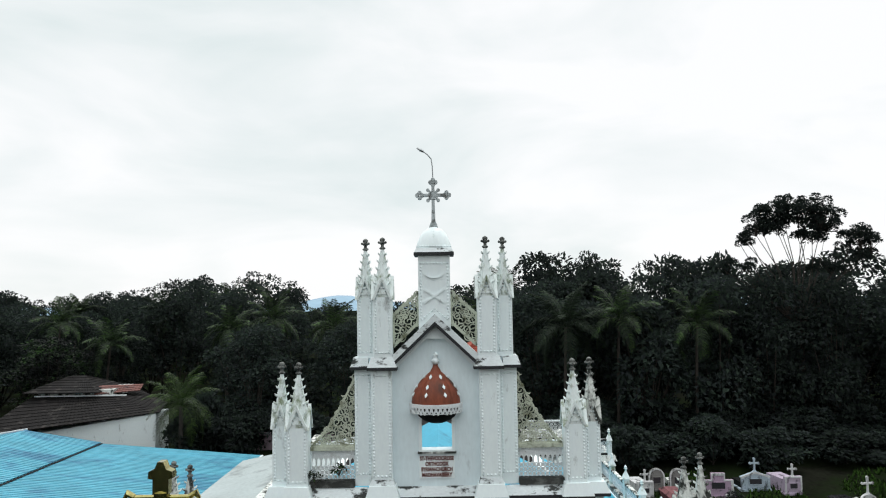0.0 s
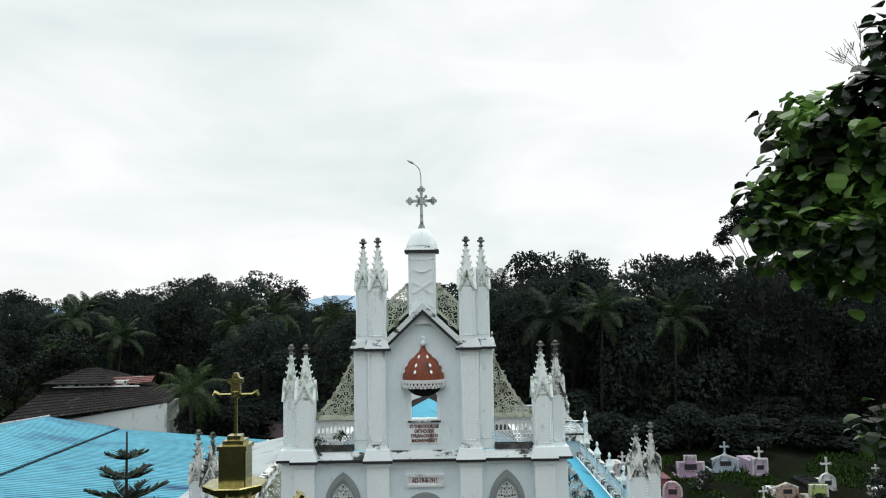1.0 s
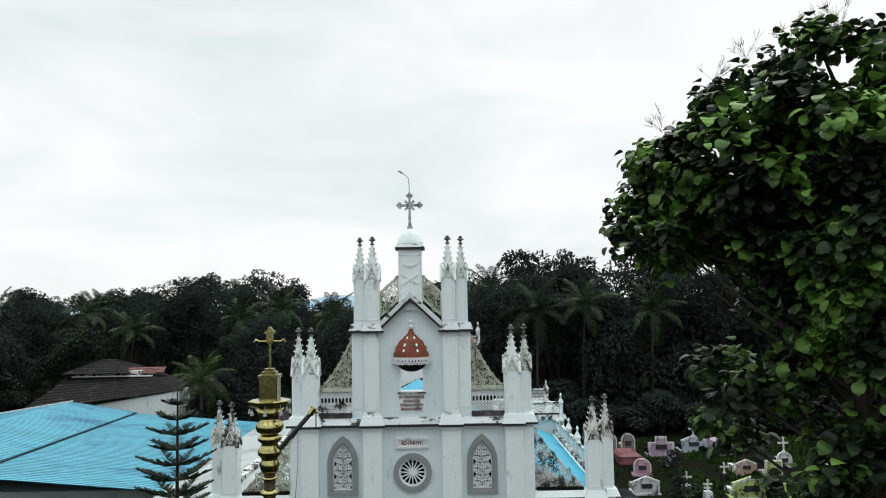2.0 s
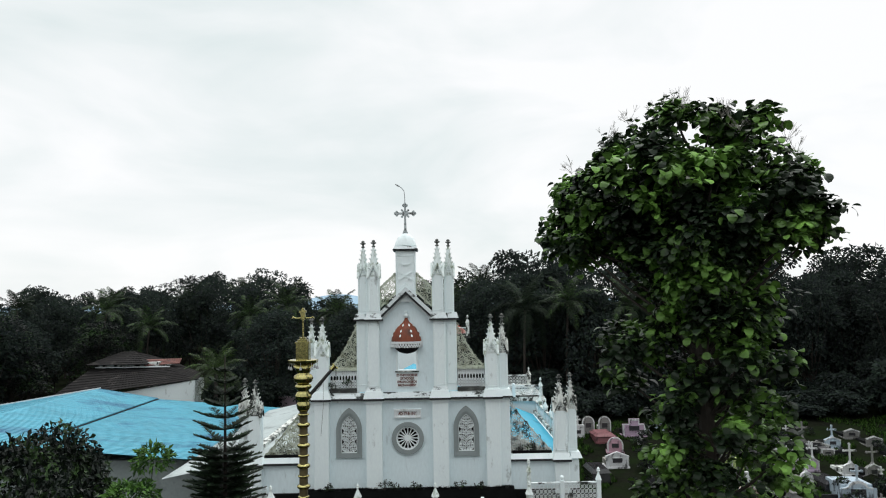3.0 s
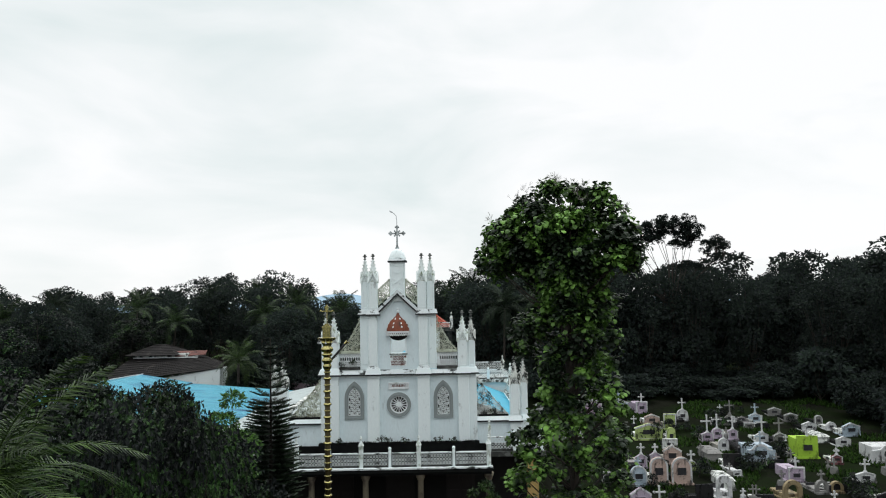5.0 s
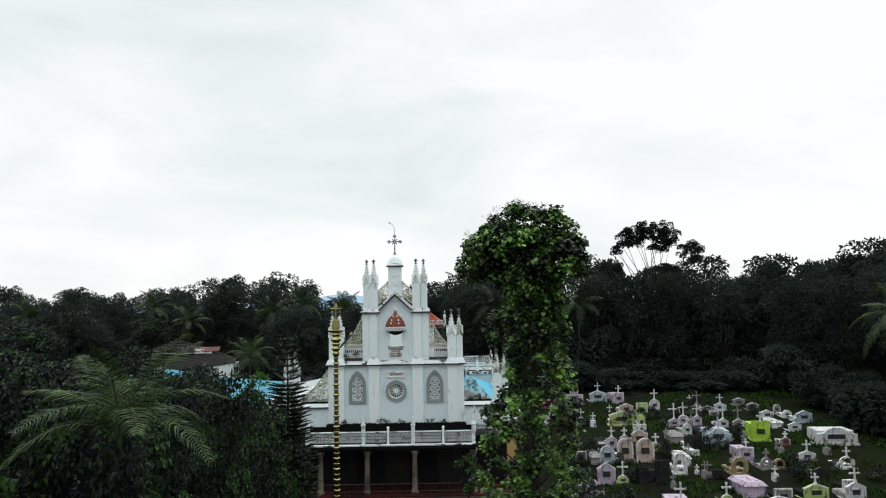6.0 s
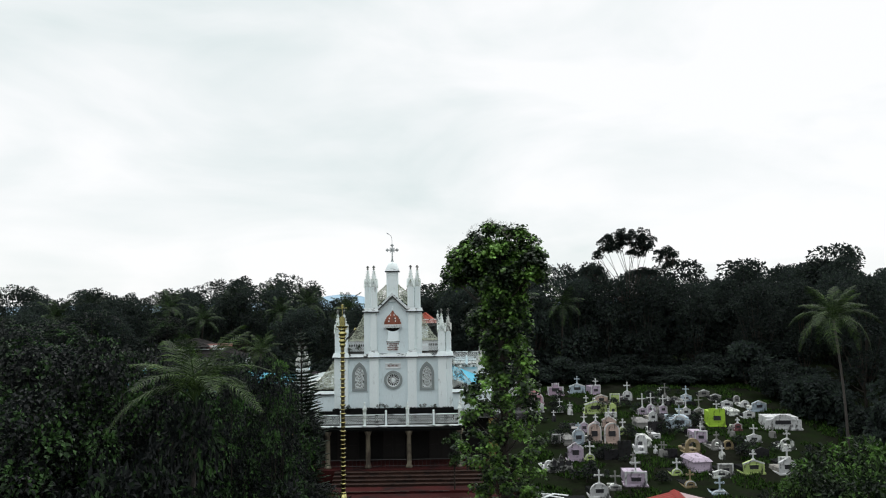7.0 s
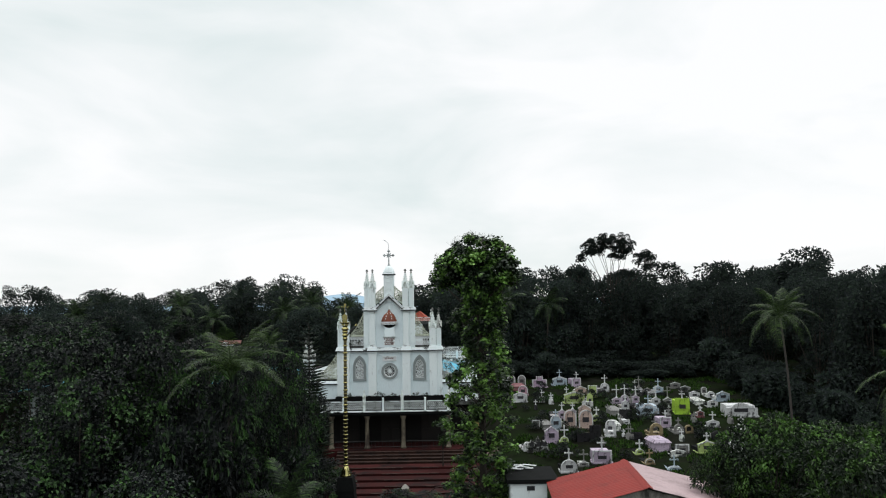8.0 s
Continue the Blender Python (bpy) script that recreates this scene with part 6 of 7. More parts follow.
    bushes = ((21.3, -22.7, 7.2, 2.9), (19.2, -22.9, 5.8, 2.0), (25.0, -20.5, 6.5, 3.2), (29.5, -20, 6.0, 3.4), (28.5, -26, 6.2, 3.0), (37, -16, 6.5, 3.2), (23.6, -27.2, 7.1, 2.9))
    base = make_tree("bright green rounded shrub tree", (0, 0, 0), 6.0, 3.0, 0.7, 8500, 0.24, SHRUB, 90, 0.14, 0.5, 24, "shrub trees")
    for k, (x, y, top, sp) in enumerate(bushes):
        m = Matrix.Translation((x, y, gz(x, y))) @ pose(0, 0, 0, 0, 0, rng.uniform(0, 360)) @ Matrix.Diagonal((sp / 2.9, sp / 2.9, (top - gz(x, y)) / 5.9, 1))
        if k == 0:
            first = m
        else:
            copy_thing(base, m)
    base.matrix_basis = first


orchard()


def palms():
    g = "coconut palms"
    make_palm("coconut palm with long arching fronds above the fruit trees", on_ground(-4.4, -30.9), 10.4, 2.8, 14, PALM, 8, (0.1, 0.1), 0.11, g, 34)
    make_palm("young coconut palm with low yellowing fronds", on_ground(-1.9, -31.0), 5.0, 2.4, 11, PALM_WOOD, 2, (0.1, 0), 0.12, g)
    make_palm("coconut palm on a slim leaning trunk by the graves", on_ground(32.6, -2.2), 10.3, 3.1, 22, PALM, 3, (-0.5, 0.2), 0.09, g, -8)
    make_palm("coconut palm with pale arching fronds", on_ground(31.8, -20.0), 8.6, 3.6, 18, PALM, 5, (0, 0), 0.14, g, -8)
    make_palm("short coconut palm beside the white house", on_ground(-17.5, 30.0), 3.7, 2.9, 22, PALM, 6, (0, 0), 0.16, g)
    edge = ((-34.5, 46, 15.4, 3.0), (-29.5, 45, 13.6, 3.0), (-24.5, 64, 17.2, 3.0), (-14.5, 42.5, 15.6, 3.0), (-19.5, 47, 14.6, 3.0), (-9.5, 43.5, 14.8, 3.0), (-5.5, 45, 14.0, 3.0), (-40, 60, 16.2, 3.0), (-3.0, 38.5, 13.2, 3.0), (-46, 38, 14.4, 3.0), (3.4, 43, 16.0, 3.0), (12.2, 30.8, 15.6, 3.0), (17.6, 30.8, 15.2, 3.0))
    for k, (x, y, top, ln) in enumerate(edge):
        make_palm("coconut palm with spread fronds at the wood's edge", on_ground(x, y), top - gz(x, y) - 2.3, ln, 18, PALM_WOOD, 50 + k, (0.3, 0.1), 0.11, g)
    far = ((-52, 60, 14.0, 3.6), (-18, 58, 14.5, 3.6), (-28, 54, 14.2, 3.6), (6, 46, 15.6, 3.6), (8.6, 31.0, 13.4, 3.4))
    for k, (x, y, top, ln) in enumerate(far):
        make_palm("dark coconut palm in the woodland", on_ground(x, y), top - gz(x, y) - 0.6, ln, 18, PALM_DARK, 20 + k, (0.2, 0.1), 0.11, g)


palms()


def make_weeds():
    """Tufts that have taken root on the ledges of the front."""
    rng = random.Random(15)
    for k, (x, y, z, r) in enumerate(((-3.4, -0.5, 5.8, 0.22), (-1.0, -0.5, 5.82, 0.30), (-0.55, -0.5, 5.8, 0.18), (0.35, -0.5, 5.8, 0.2), (2.2, -0.5, 5.8, 0.25), (3.0, -0.5, 5.8, 0.16), (-3.2, -0.1, 9.95, 0.24), (-2.6, 0.0, 10.15, 0.16), (5.2, 0.3, 7.2, 0.2), (-5.4, 0.3, 7.2, 0.3))):
        w = thing("weed", "small dark weed rooted in the church ledge", "weed", (x, y, z), "ledge weeds")
        stems = Shape()
        tips = []
        for _ in range(7):
            a = rng.uniform(0, 6.28)
            e = (r * 0.8 * math.cos(a), r * 0.5 * math.sin(a), r * rng.uniform(0.5, 1.3))
            tips.append(e)
            stems.tube([(0, 0, -0.03), (e[0] * 0.5, e[1] * 0.5, e[2] * 0.7), e], [0.008, 0.006, 0.003], 4)
        part("stem", stems, BARK, w)
        part("foliage", leaf_cloud("foliage", tips, [r * 0.35] * 7, 90, 0.09, SHRUB, 200 + k), None, w)


make_weeds()


# ---------------------------------------------------------------- hall, houses
def make_hall():
    hall = thing("parish_hall", "long low hall under weathered blue corrugated sheets", "building")
    part("wall", Shape().box(-34, -10.9, 6.5, 22.5, 2.0, 5.8), PALE_SHEET, hall, "pale plastered wall")
    for a, b, y0, y1, n in (((-20.0, 6.68), (-10.5, 5.85), 5.5, 23.6, 17), ((-24.2, 7.55), (-19.8, 6.78), 5.0, 23.4, 17), ((-24.2, 7.55), (-35, 5.9), 5.0, 23.4, 17)):
        for k in range(n):
            p, q = y0 + (y1 - y0) * k / n, y0 + (y1 - y0) * (k + 1) / n
            part("roof_sheet", grooved(a, b, p, q, 0.005 * (k % 2), 0.08, 0.27), BLUE_SHEET, hall)
    part("fascia", Shape().box(-10.56, -10.40, 5.4, 23.7, 5.70, 5.92), LACE_WHITE, hall, "white eaves board")
    part("ridge_cap", Shape().add([(-24.4, 5, 7.53), (-24.2, 5, 7.64), (-24.0, 5, 7.55), (-24.4, 23.5, 7.53), (-24.2, 23.5, 7.64), (-24.0, 23.5, 7.55)], [(0, 1, 4, 3), (1, 2, 5, 4)]), BLUE_SHEET, hall)
    part("verge", Shape().add([(-24.2, 23.4, 7.56), (-35, 23.4, 5.92), (-35, 23.6, 5.92), (-24.2, 23.6, 7.56), (-24.2, 23.4, 7.70), (-35, 23.4, 6.06), (-35, 23.6, 6.06), (-24.2, 23.6, 7.70)], [(0, 1, 5, 4), (4, 5, 6, 7), (2, 3, 7, 6), (0, 4, 7, 3), (1, 2, 6, 5)]), LACE_WHITE, hall, "white verge strip")
    # thin dark box drawn in place of the shadow where sheets overlap
    part("lap_shadow", Shape().add([(-15.6, 5.5, 6.335), (-15.5, 5.5, 6.335), (-15.5, 23.6, 6.335), (-15.6, 23.6, 6.335), (-15.6, 5.5, 6.315), (-15.5, 5.5, 6.315), (-15.5, 23.6, 6.315), (-15.6, 23.6, 6.315)], [(0, 1, 2, 3), (7, 6, 5, 4), (0, 4, 5, 1), (2, 6, 7, 3), (1, 5, 6, 2), (3, 7, 4, 0)]), BAND, hall, "dark strip drawn for the shadow of the sheet lap")
    part("roof_step_strip", Shape().box(-20.0, -19.75, 5, 23.5, 6.64, 6.80), BAND, hall, "dark strip between the roof levels")


make_hall()


def make_house():
    h = thing("tiled_house", "old white house under two tiers of dark clay tiles", "house")
    part("wall", Shape().plate([(-31, 3.4), (-19.6, 3.4), (-19.6, 7.38), (-27, 6.25), (-31, 6.0)], 31, 33.4), WHITE, h)
    e = [(-31.5, 29.9, 6.1), (-19.3, 31.0, 7.42), (-20.4, 35.0, 7.6), (-31.5, 41, 6.6)]
    u = [(-29.5, 33.5, 8.3), (-23.5, 33.5, 8.3), (-23.5, 37.5, 8.3), (-29.5, 37.5, 8.3)]
    part("lower_roof", tile_slope(e[0], e[1], u[1], u[0], 10, 40), ROOF_TILE, h, "dark clay tile slope")
    part("lower_roof", tile_slope(e[1], e[2], u[2], u[1], 10, 30), ROOF_TILE, h)
    part("lower_roof", tile_slope(e[3], e[0], u[0], u[3], 10, 30), ROOF_TILE, h)
    part("upper_wall", Shape().box(-29.2, -23.8, 33.7, 37.3, 8.2, 8.75), MOULD, h)
    e2 = [(-29.9, 32.9, 8.6), (-24.6, 32.9, 8.6), (-24.6, 38.0, 8.6), (-29.9, 38.0, 8.6)]
    r0, r1 = (-27.7, 35.5, 9.6), (-26.6, 35.5, 9.6)
    part("upper_roof", tile_slope(e2[0], e2[1], r1, r0, 7, 24), ROOF_TILE, h, "dark clay tile slope")
    part("upper_roof", tile_slope(e2[1], e2[2], r1, r1, 7, 20), ROOF_TILE, h)
    part("upper_roof", tile_slope(e2[3], e2[0], r0, r0, 7, 20), ROOF_TILE, h)
    part("eaves_board", Shape().box(-29.2, -22.6, 33.2, 33.3, 8.34, 8.42), LACE_WHITE, h, "pale board below the upper eaves")
    part("side_roof", tile_slope((-24.9, 33.2, 8.44), (-22.3, 34.8, 8.50), (-22.5, 36.0, 8.86), (-25.3, 34.6, 8.92), 4, 14), OLD_RED_TILE, h, "faded red tile slope")
    wall = thing("boundary_wall", "faded pink boundary wall behind the church", "wall", kind="structure")
    part("wall_panel", Shape().bevel_box(-14.5, -5, 33, 33.25, 3.6, 5.6, 0.03), mat("faded_pink_plaster", (0.40, 0.31, 0.36), 0.85, 0.2, 1, 14, 0.2), wall)


make_house()


def make_red_hall():
    h = thing("red_roofed_hall", "low hall with one red and one faded pink roof slope", "building", (14.7, -22.2, 0), turn=-3.0)
    part("wall", Shape().plate([(-4.0, -0.4), (4.0, -0.4), (4.0, 3.2), (0, 4.2), (-4.0, 3.2)], -2.7, 2.7), CONCRETE, h, "grey plastered wall")
    for k in range(6):
        a, b = -3.1 + 6.2 * k / 6, -3.1 + 6.2 * (k + 1) / 6
        part("roof_sheet", corrugated((0, 4.36), (-4.5, 3.22), a - 0.03, b + 0.03, 0.004 * (k % 2), 0.012, 0.26), RED_SHEET, h, "red painted sheet")
        part("roof_sheet", corrugated((0, 4.36), (4.5, 3.22), a - 0.03, b + 0.03, 0.004 * (k % 2), 0.012, 0.26), PINK_SHEET, h, "faded pink sheet")
    part("ridge_cap", Shape().add([(-0.22, -3.2, 4.33), (0, -3.2, 4.42), (0.22, -3.2, 4.33), (-0.22, 3.2, 4.33), (0, 3.2, 4.42), (0.22, 3.2, 4.33)], [(0, 1, 4, 3), (1, 2, 5, 4)]), RED_SHEET, h)
    s = thing("flat_roofed_shed", "small white shed with a black flat roof", "shed", (9.35, -17.6, 0))
    part("wall", Shape().box(-1.05, 1.05, -1.5, 1.5, -0.4, 3.15), WHITE, s)
    part("roof_slab", Shape().bevel_box(-1.25, 1.75, -1.65, 1.7, 3.15, 3.38, 0.02), BLACK, s, "black mouldy roof slab")
    part("vent", Shape().box(-0.1, 0.35, -1.53, -1.48, 2.75, 3.0), BAND, s, "dark wall vent")
    boards = Shape()
    rng = random.Random(2)
    for k in range(9):
        x, y = rng.uniform(-0.8, 0.4), rng.uniform(0.6, 1.4)
        board = Shape().bevel_box(-rng.uniform(0.25, 0.5), rng.uniform(0.25, 0.5), -0.07, 0.07, 0, 0.03, 0.006)
        board.moved(pose(x, y - 0.2, 3.39 + 0.035 * k, rng.uniform(-5, 5), rng.uniform(-9, 9), rng.uniform(-50, 50)))
        boards.add(board.v, board.f)
    part("loose_boards", boards, LACE_WHITE, s, "pale boards lying on the roof")


make_red_hall()


def make_gate():
    g = thing("iron_gate", "dark wrought iron gate with a curved top rail", "gate", (4.6, -16.0, 0))
    for x in (-2.5, 2.3):
        part("gate_post", Shape().bevel_box(x - 0.18, x + 0.18, -0.18, 0.18, -0.3, 2.2, 0.02).frustum(x - 0.24, x + 0.24, -0.24, 0.24, 2.2, 0.2, 0.2, 2.45), CONCRETE, g, "stained concrete gate post")
    rail = [(-2.3 + 4.4 * k / 16, 0, 1.75 + 0.45 * math.sin(math.pi * k / 16) ** 2 + 0.1 * math.sin(3 * math.pi * k / 8)) for k in range(17)]
    part("top_rail", Shape().tube(rail, 0.03, 6), STEP_EDGE, g, "pale worn top rail")
    part("lower_rail", Shape().tube([(-2.3, 0, 0.3), (2.1, 0, 0.3)], 0.025, 6), IRON, g)
    part("middle_rail", Shape().tube([(-2.3, 0, 1.2), (2.1, 0, 1.2)], 0.025, 6), IRON, g)
    for k in range(25):
        x = -2.25 + 4.3 * k / 24
        part("bar", Shape().tube([(x, 0, 0.05), (x, 0, 1.72)], 0.012, 4), IRON, g)
    for k in range(5):
        part("scroll", Shape().ring(-1.8 + 0.85 * k, 1.5, 0.14, 0.03, -0.015, 0.015, 12), STEP_EDGE, g, "pale scroll")


make_gate()


# ---------------------------------------------------------------- flagpole
def make_flagpole():
    x, y = -1.75, -14.5
    f = thing("brass_flagpole", "tall ringed brass flagpole with a cross on a stone pedestal", "flagpole", (x, y, 0))
    part("pedestal", Shape().frustum(-0.8, 0.8, -0.8, 0.8, -0.2, 0.25, 0.25, 1.8).frustum(-0.6, 0.6, -0.6, 0.6, 1.8, 0.15, 0.15, 2.65), BLACK, f, "dark stone pedestal")
    part("base", Shape().lathe([(0.36, 2.65), (0.36, 2.74), (0.26, 2.82), (0.30, 2.96), (0.20, 3.09), (0.16, 3.29)], 0, 0, 16), BRASS, f, "flared brass base", True)
    part("shaft", Shape().lathe([(0.112, 3.1), (0.098, 11.4)], 0, 0, 14), TARNISH, f, "tarnished brass shaft", True)
    z, k = 3.36, 0
    while z < 11.2:
        r = 0.166 - 0.0025 * (z - 2.9)
        if k % 2 == 0:
            part("ring", Shape().lathe([(0.10, z - 0.055), (r * 0.86, z - 0.045), (r * 1.04, z - 0.012), (r * 1.04, z + 0.012), (r * 0.88, z + 0.04), (0.10, z + 0.055)], 0, 0, 14), BRASS, f, "", True)
        else:
            part("thin_ring", Shape().lathe([(0.10, z - 0.028), (r * 0.90, z - 0.012), (r * 0.90, z + 0.012), (0.10, z + 0.028)], 0, 0, 14), BRASS, f, "thin brass ring", True)
        z, k = z + 0.235, k + 1
    part("collar", Shape().lathe([(0.11, 11.2), (0.15, 11.26), (0.165, 11.34), (0.14, 11.40), (0.13, 11.44), (0.19, 11.5), (0.20, 11.56), (0.15, 11.63), (0.13, 11.68), (0.20, 11.74), (0.185, 11.80), (0.13, 11.83)], 0, 0, 16), BRASS, f, "moulded brass collar", True)
    part("bulb", Shape().lathe([(0.12, 11.82), (0.21, 11.88), (0.235, 11.95), (0.21, 12.02), (0.14, 12.07), (0.17, 12.12), (0.24, 12.26)], 0, 0, 16), BRASS, f, "bulbous brass collar", True)
    part("tray", Shape().lathe([(0.22, 12.22), (0.24, 12.26), (0.35, 12.32), (0.36, 12.38), (0.34, 12.39), (0.0, 12.39)], 0, 0, 8, math.pi / 8), BRASS, f, "octagonal brass tray")
    part("block", Shape().bevel_box(-0.15, 0.15, -0.15, 0.15, 12.39, 12.80, 0.012).box(-0.165, 0.165, -0.165, 0.165, 12.76, 12.81).box(-0.115, 0.115, -0.115, 0.115, 12.81, 12.86).box(-0.075, 0.075, -0.075, 0.075, 12.86, 12.91), BRASS, f, "square brass block")
    c = Shape().tube([(0, 0, 12.88), (0, 0, 13.5)], 0.02, 6).tube([(-0.21, 0, 13.36), (0.21, 0, 13.36)], 0.014, 6).box(-0.055, 0.055, -0.03, 0.03, 13.38, 13.50)
    cross = part("cross", c, BRASS, f, "slim brass cross")
    part("cross_boss", Shape().lathe([(0.0, 13.30), (0.055, 13.33), (0.055, 13.39), (0.0, 13.42)], 0, 0, 10), BRASS, cross)
    part("trefoil", Shape().plate([(-0.04, 13.48), (0.04, 13.48), (0.085, 13.49), (0.08, 13.535), (0.04, 13.55), (0.02, 13.60), (-0.02, 13.60), (-0.04, 13.55), (-0.08, 13.535), (-0.085, 13.49)], -0.04, 0.04), BRASS, cross)
    for sg in (-1, 1):
        part("cross_tip", Shape().tube([(sg * 0.19, 0, 13.36), (sg * 0.235, 0, 13.385), (sg * 0.26, 0, 13.345)], [0.02, 0.026, 0.012], 6), BRASS, cross)
    for k in range(8):
        a = k * math.pi / 4
        px, py = 0.33 * math.cos(a), 0.33 * math.sin(a)
        part("bell", Shape().tube([(px, py, 12.33), (px, py, 12.24)], 0.005, 4).lathe([(0.035, 12.17), (0.027, 12.21), (0.012, 12.24)], px, py, 8), STEEL, f, "small hanging bell")
    arm = part("flag_arm", Shape().tube([(0.05, 0, 11.45), (0.38, 0.02, 11.82), (0.70, 0.04, 12.18)], [0.042, 0.042, 0.038], 7), IRON, f, "dark slanting iron arm")
    part("arm_cap", Shape().tube([(0.66, 0.04, 12.14), (0.74, 0.04, 12.24)], [0.06, 0.05], 7).tube([(0.68, 0.04, 12.27), (0.80, 0.04, 12.16)], 0.02, 5), BRASS, arm, "brass pulley end")
    part("arm_stay", Shape().tube([(0.46, 0.03, 11.86), (0.34, 0.03, 11.68), (0.22, 0.02, 11.60)], 0.006, 4).tube([(0.76, 0.04, 12.18), (0.76, 0.04, 11.9)], 0.010, 4).tube([(0.46, 0.03, 11.86), (0.46, 0.03, 11.3), (0.40, 0.03, 10.6)], 0.004, 4), IRON, arm, "thin chain")


make_flagpole()


# ---------------------------------------------------------------- graveyard
TINTS = {"white": (0.76, 0.78, 0.79), "paleblue": (0.50, 0.61, 0.70), "lilac": (0.56, 0.47, 0.59), "mauve": (0.54, 0.40, 0.53), "pink": (0.62, 0.38, 0.46), "peach": (0.60, 0.46, 0.40),
         "lime": (0.42, 0.68, 0.06), "palegreen": (0.52, 0.66, 0.24), "grey": (0.26, 0.26, 0.25), "ochre": (0.34, 0.27, 0.15), "maroon": (0.24, 0.09, 0.10), "black": (0.025, 0.025, 0.028)}
WORDS = {"paleblue": "pale blue", "palegreen": "pale green", "lime": "bright lime green", "mottled": "mould-blackened white", "sooted": "soot-blackened", "black": "polished black stone"}
STYLE = {"block": "square-headed", "gable": "gable-topped", "arch": "round-topped", "scroll": "curved baroque", "triple": "triple-gabled", "step": "stepped", "portal": "open arched", "coffin": "long box", "post": "small pedestal"}
TOMB_MATS = {}
for tint, rgb in TINTS.items():
    rgb = tuple((0.78 if tint == "lime" else 0.74) * c for c in rgb)
    TOMB_MATS[tint] = mat(tint + "_tomb_paint", rgb, 0.6 if tint != "black" else 0.25, 0.14, 1.5, 16, 0.15, stain=tuple(c * (0.35 if tint == "lime" else 0.13) for c in rgb), stain_at=(0.51, 0.62), stain_scale=3.0, stretch=1.8)
TOMB_MATS["mottled"] = MOULD
TOMB_MATS["sooted"] = mat("sooted_tomb_paint", (0.45, 0.46, 0.45), 0.85, 0.2, 2, 20, 0.3, stain=(0.02, 0.022, 0.02), stain_at=(0.40, 0.50), stain_scale=3.6)
PLAQUE = mat("dark_grave_plaque", (0.03, 0.03, 0.035), 0.3, 0.3, 4, 20, 0.05)
tomb_rng = random.Random(12)


def head_outline(style, w, h):
    x = w / 2
    if style == "gable":
        return [(-x, 0), (x, 0), (x, h * 0.68), (x * 1.08, h * 0.68), (x * 1.08, h * 0.74), (0, h), (-x * 1.08, h * 0.74), (-x * 1.08, h * 0.68), (-x, h * 0.68)]
    if style in ("arch", "portal"):
        r = min(x, h * 0.6)
        return [(-x, 0), (x, 0)] + [(x * math.cos(a * math.pi / 10), h - r + r * math.sin(a * math.pi / 10)) for a in range(11)]
    if style == "scroll":
        return [(-x, 0), (x, 0), (x, h * 0.60), (x * 0.9, h * 0.66), (x * 0.7, h * 0.68), (x * 0.55, h * 0.74), (x * 0.45, h * 0.88), (x * 0.2, h * 0.97), (0, h),
                (-x * 0.2, h * 0.97), (-x * 0.45, h * 0.88), (-x * 0.55, h * 0.74), (-x * 0.7, h * 0.68), (-x * 0.9, h * 0.66), (-x, h * 0.60)]
    if style == "triple":
        return [(-x, 0), (x, 0), (x, h * 0.5), (x * 0.68, h * 0.78), (x * 0.38, h * 0.55), (0, h), (-x * 0.38, h * 0.55), (-x * 0.68, h * 0.78), (-x, h * 0.5)]
    if style == "step":
        return [(-x, 0), (x, 0), (x, h * 0.72), (x * 0.45, h * 0.72), (x * 0.45, h), (-x * 0.45, h), (-x * 0.45, h * 0.72), (-x, h * 0.72)]
    return [(-x, 0), (x, 0), (x, h), (-x, h)]


def grave_cross(z, h, thick=0.09):
    t = thick / 2
    a = z + h * 0.64
    s = Shape().box(-t, t, -t, t, z - 0.03, z + h)
    arm = h * 0.34
    s.box(-arm, arm, -t * 0.9, t * 0.9, a - t, a + t)
    for cx, cz in ((-arm, a), (arm, a), (0, z + h)):
        s.plate(circle(cx, cz, t * 1.7, 8), -t * 0.8, t * 0.8)
    return s.frustum(-t * 2.4, t * 2.4, -t * 2, t * 2, z - 0.02, t * 1.2, t * 1.0, z + 0.10)


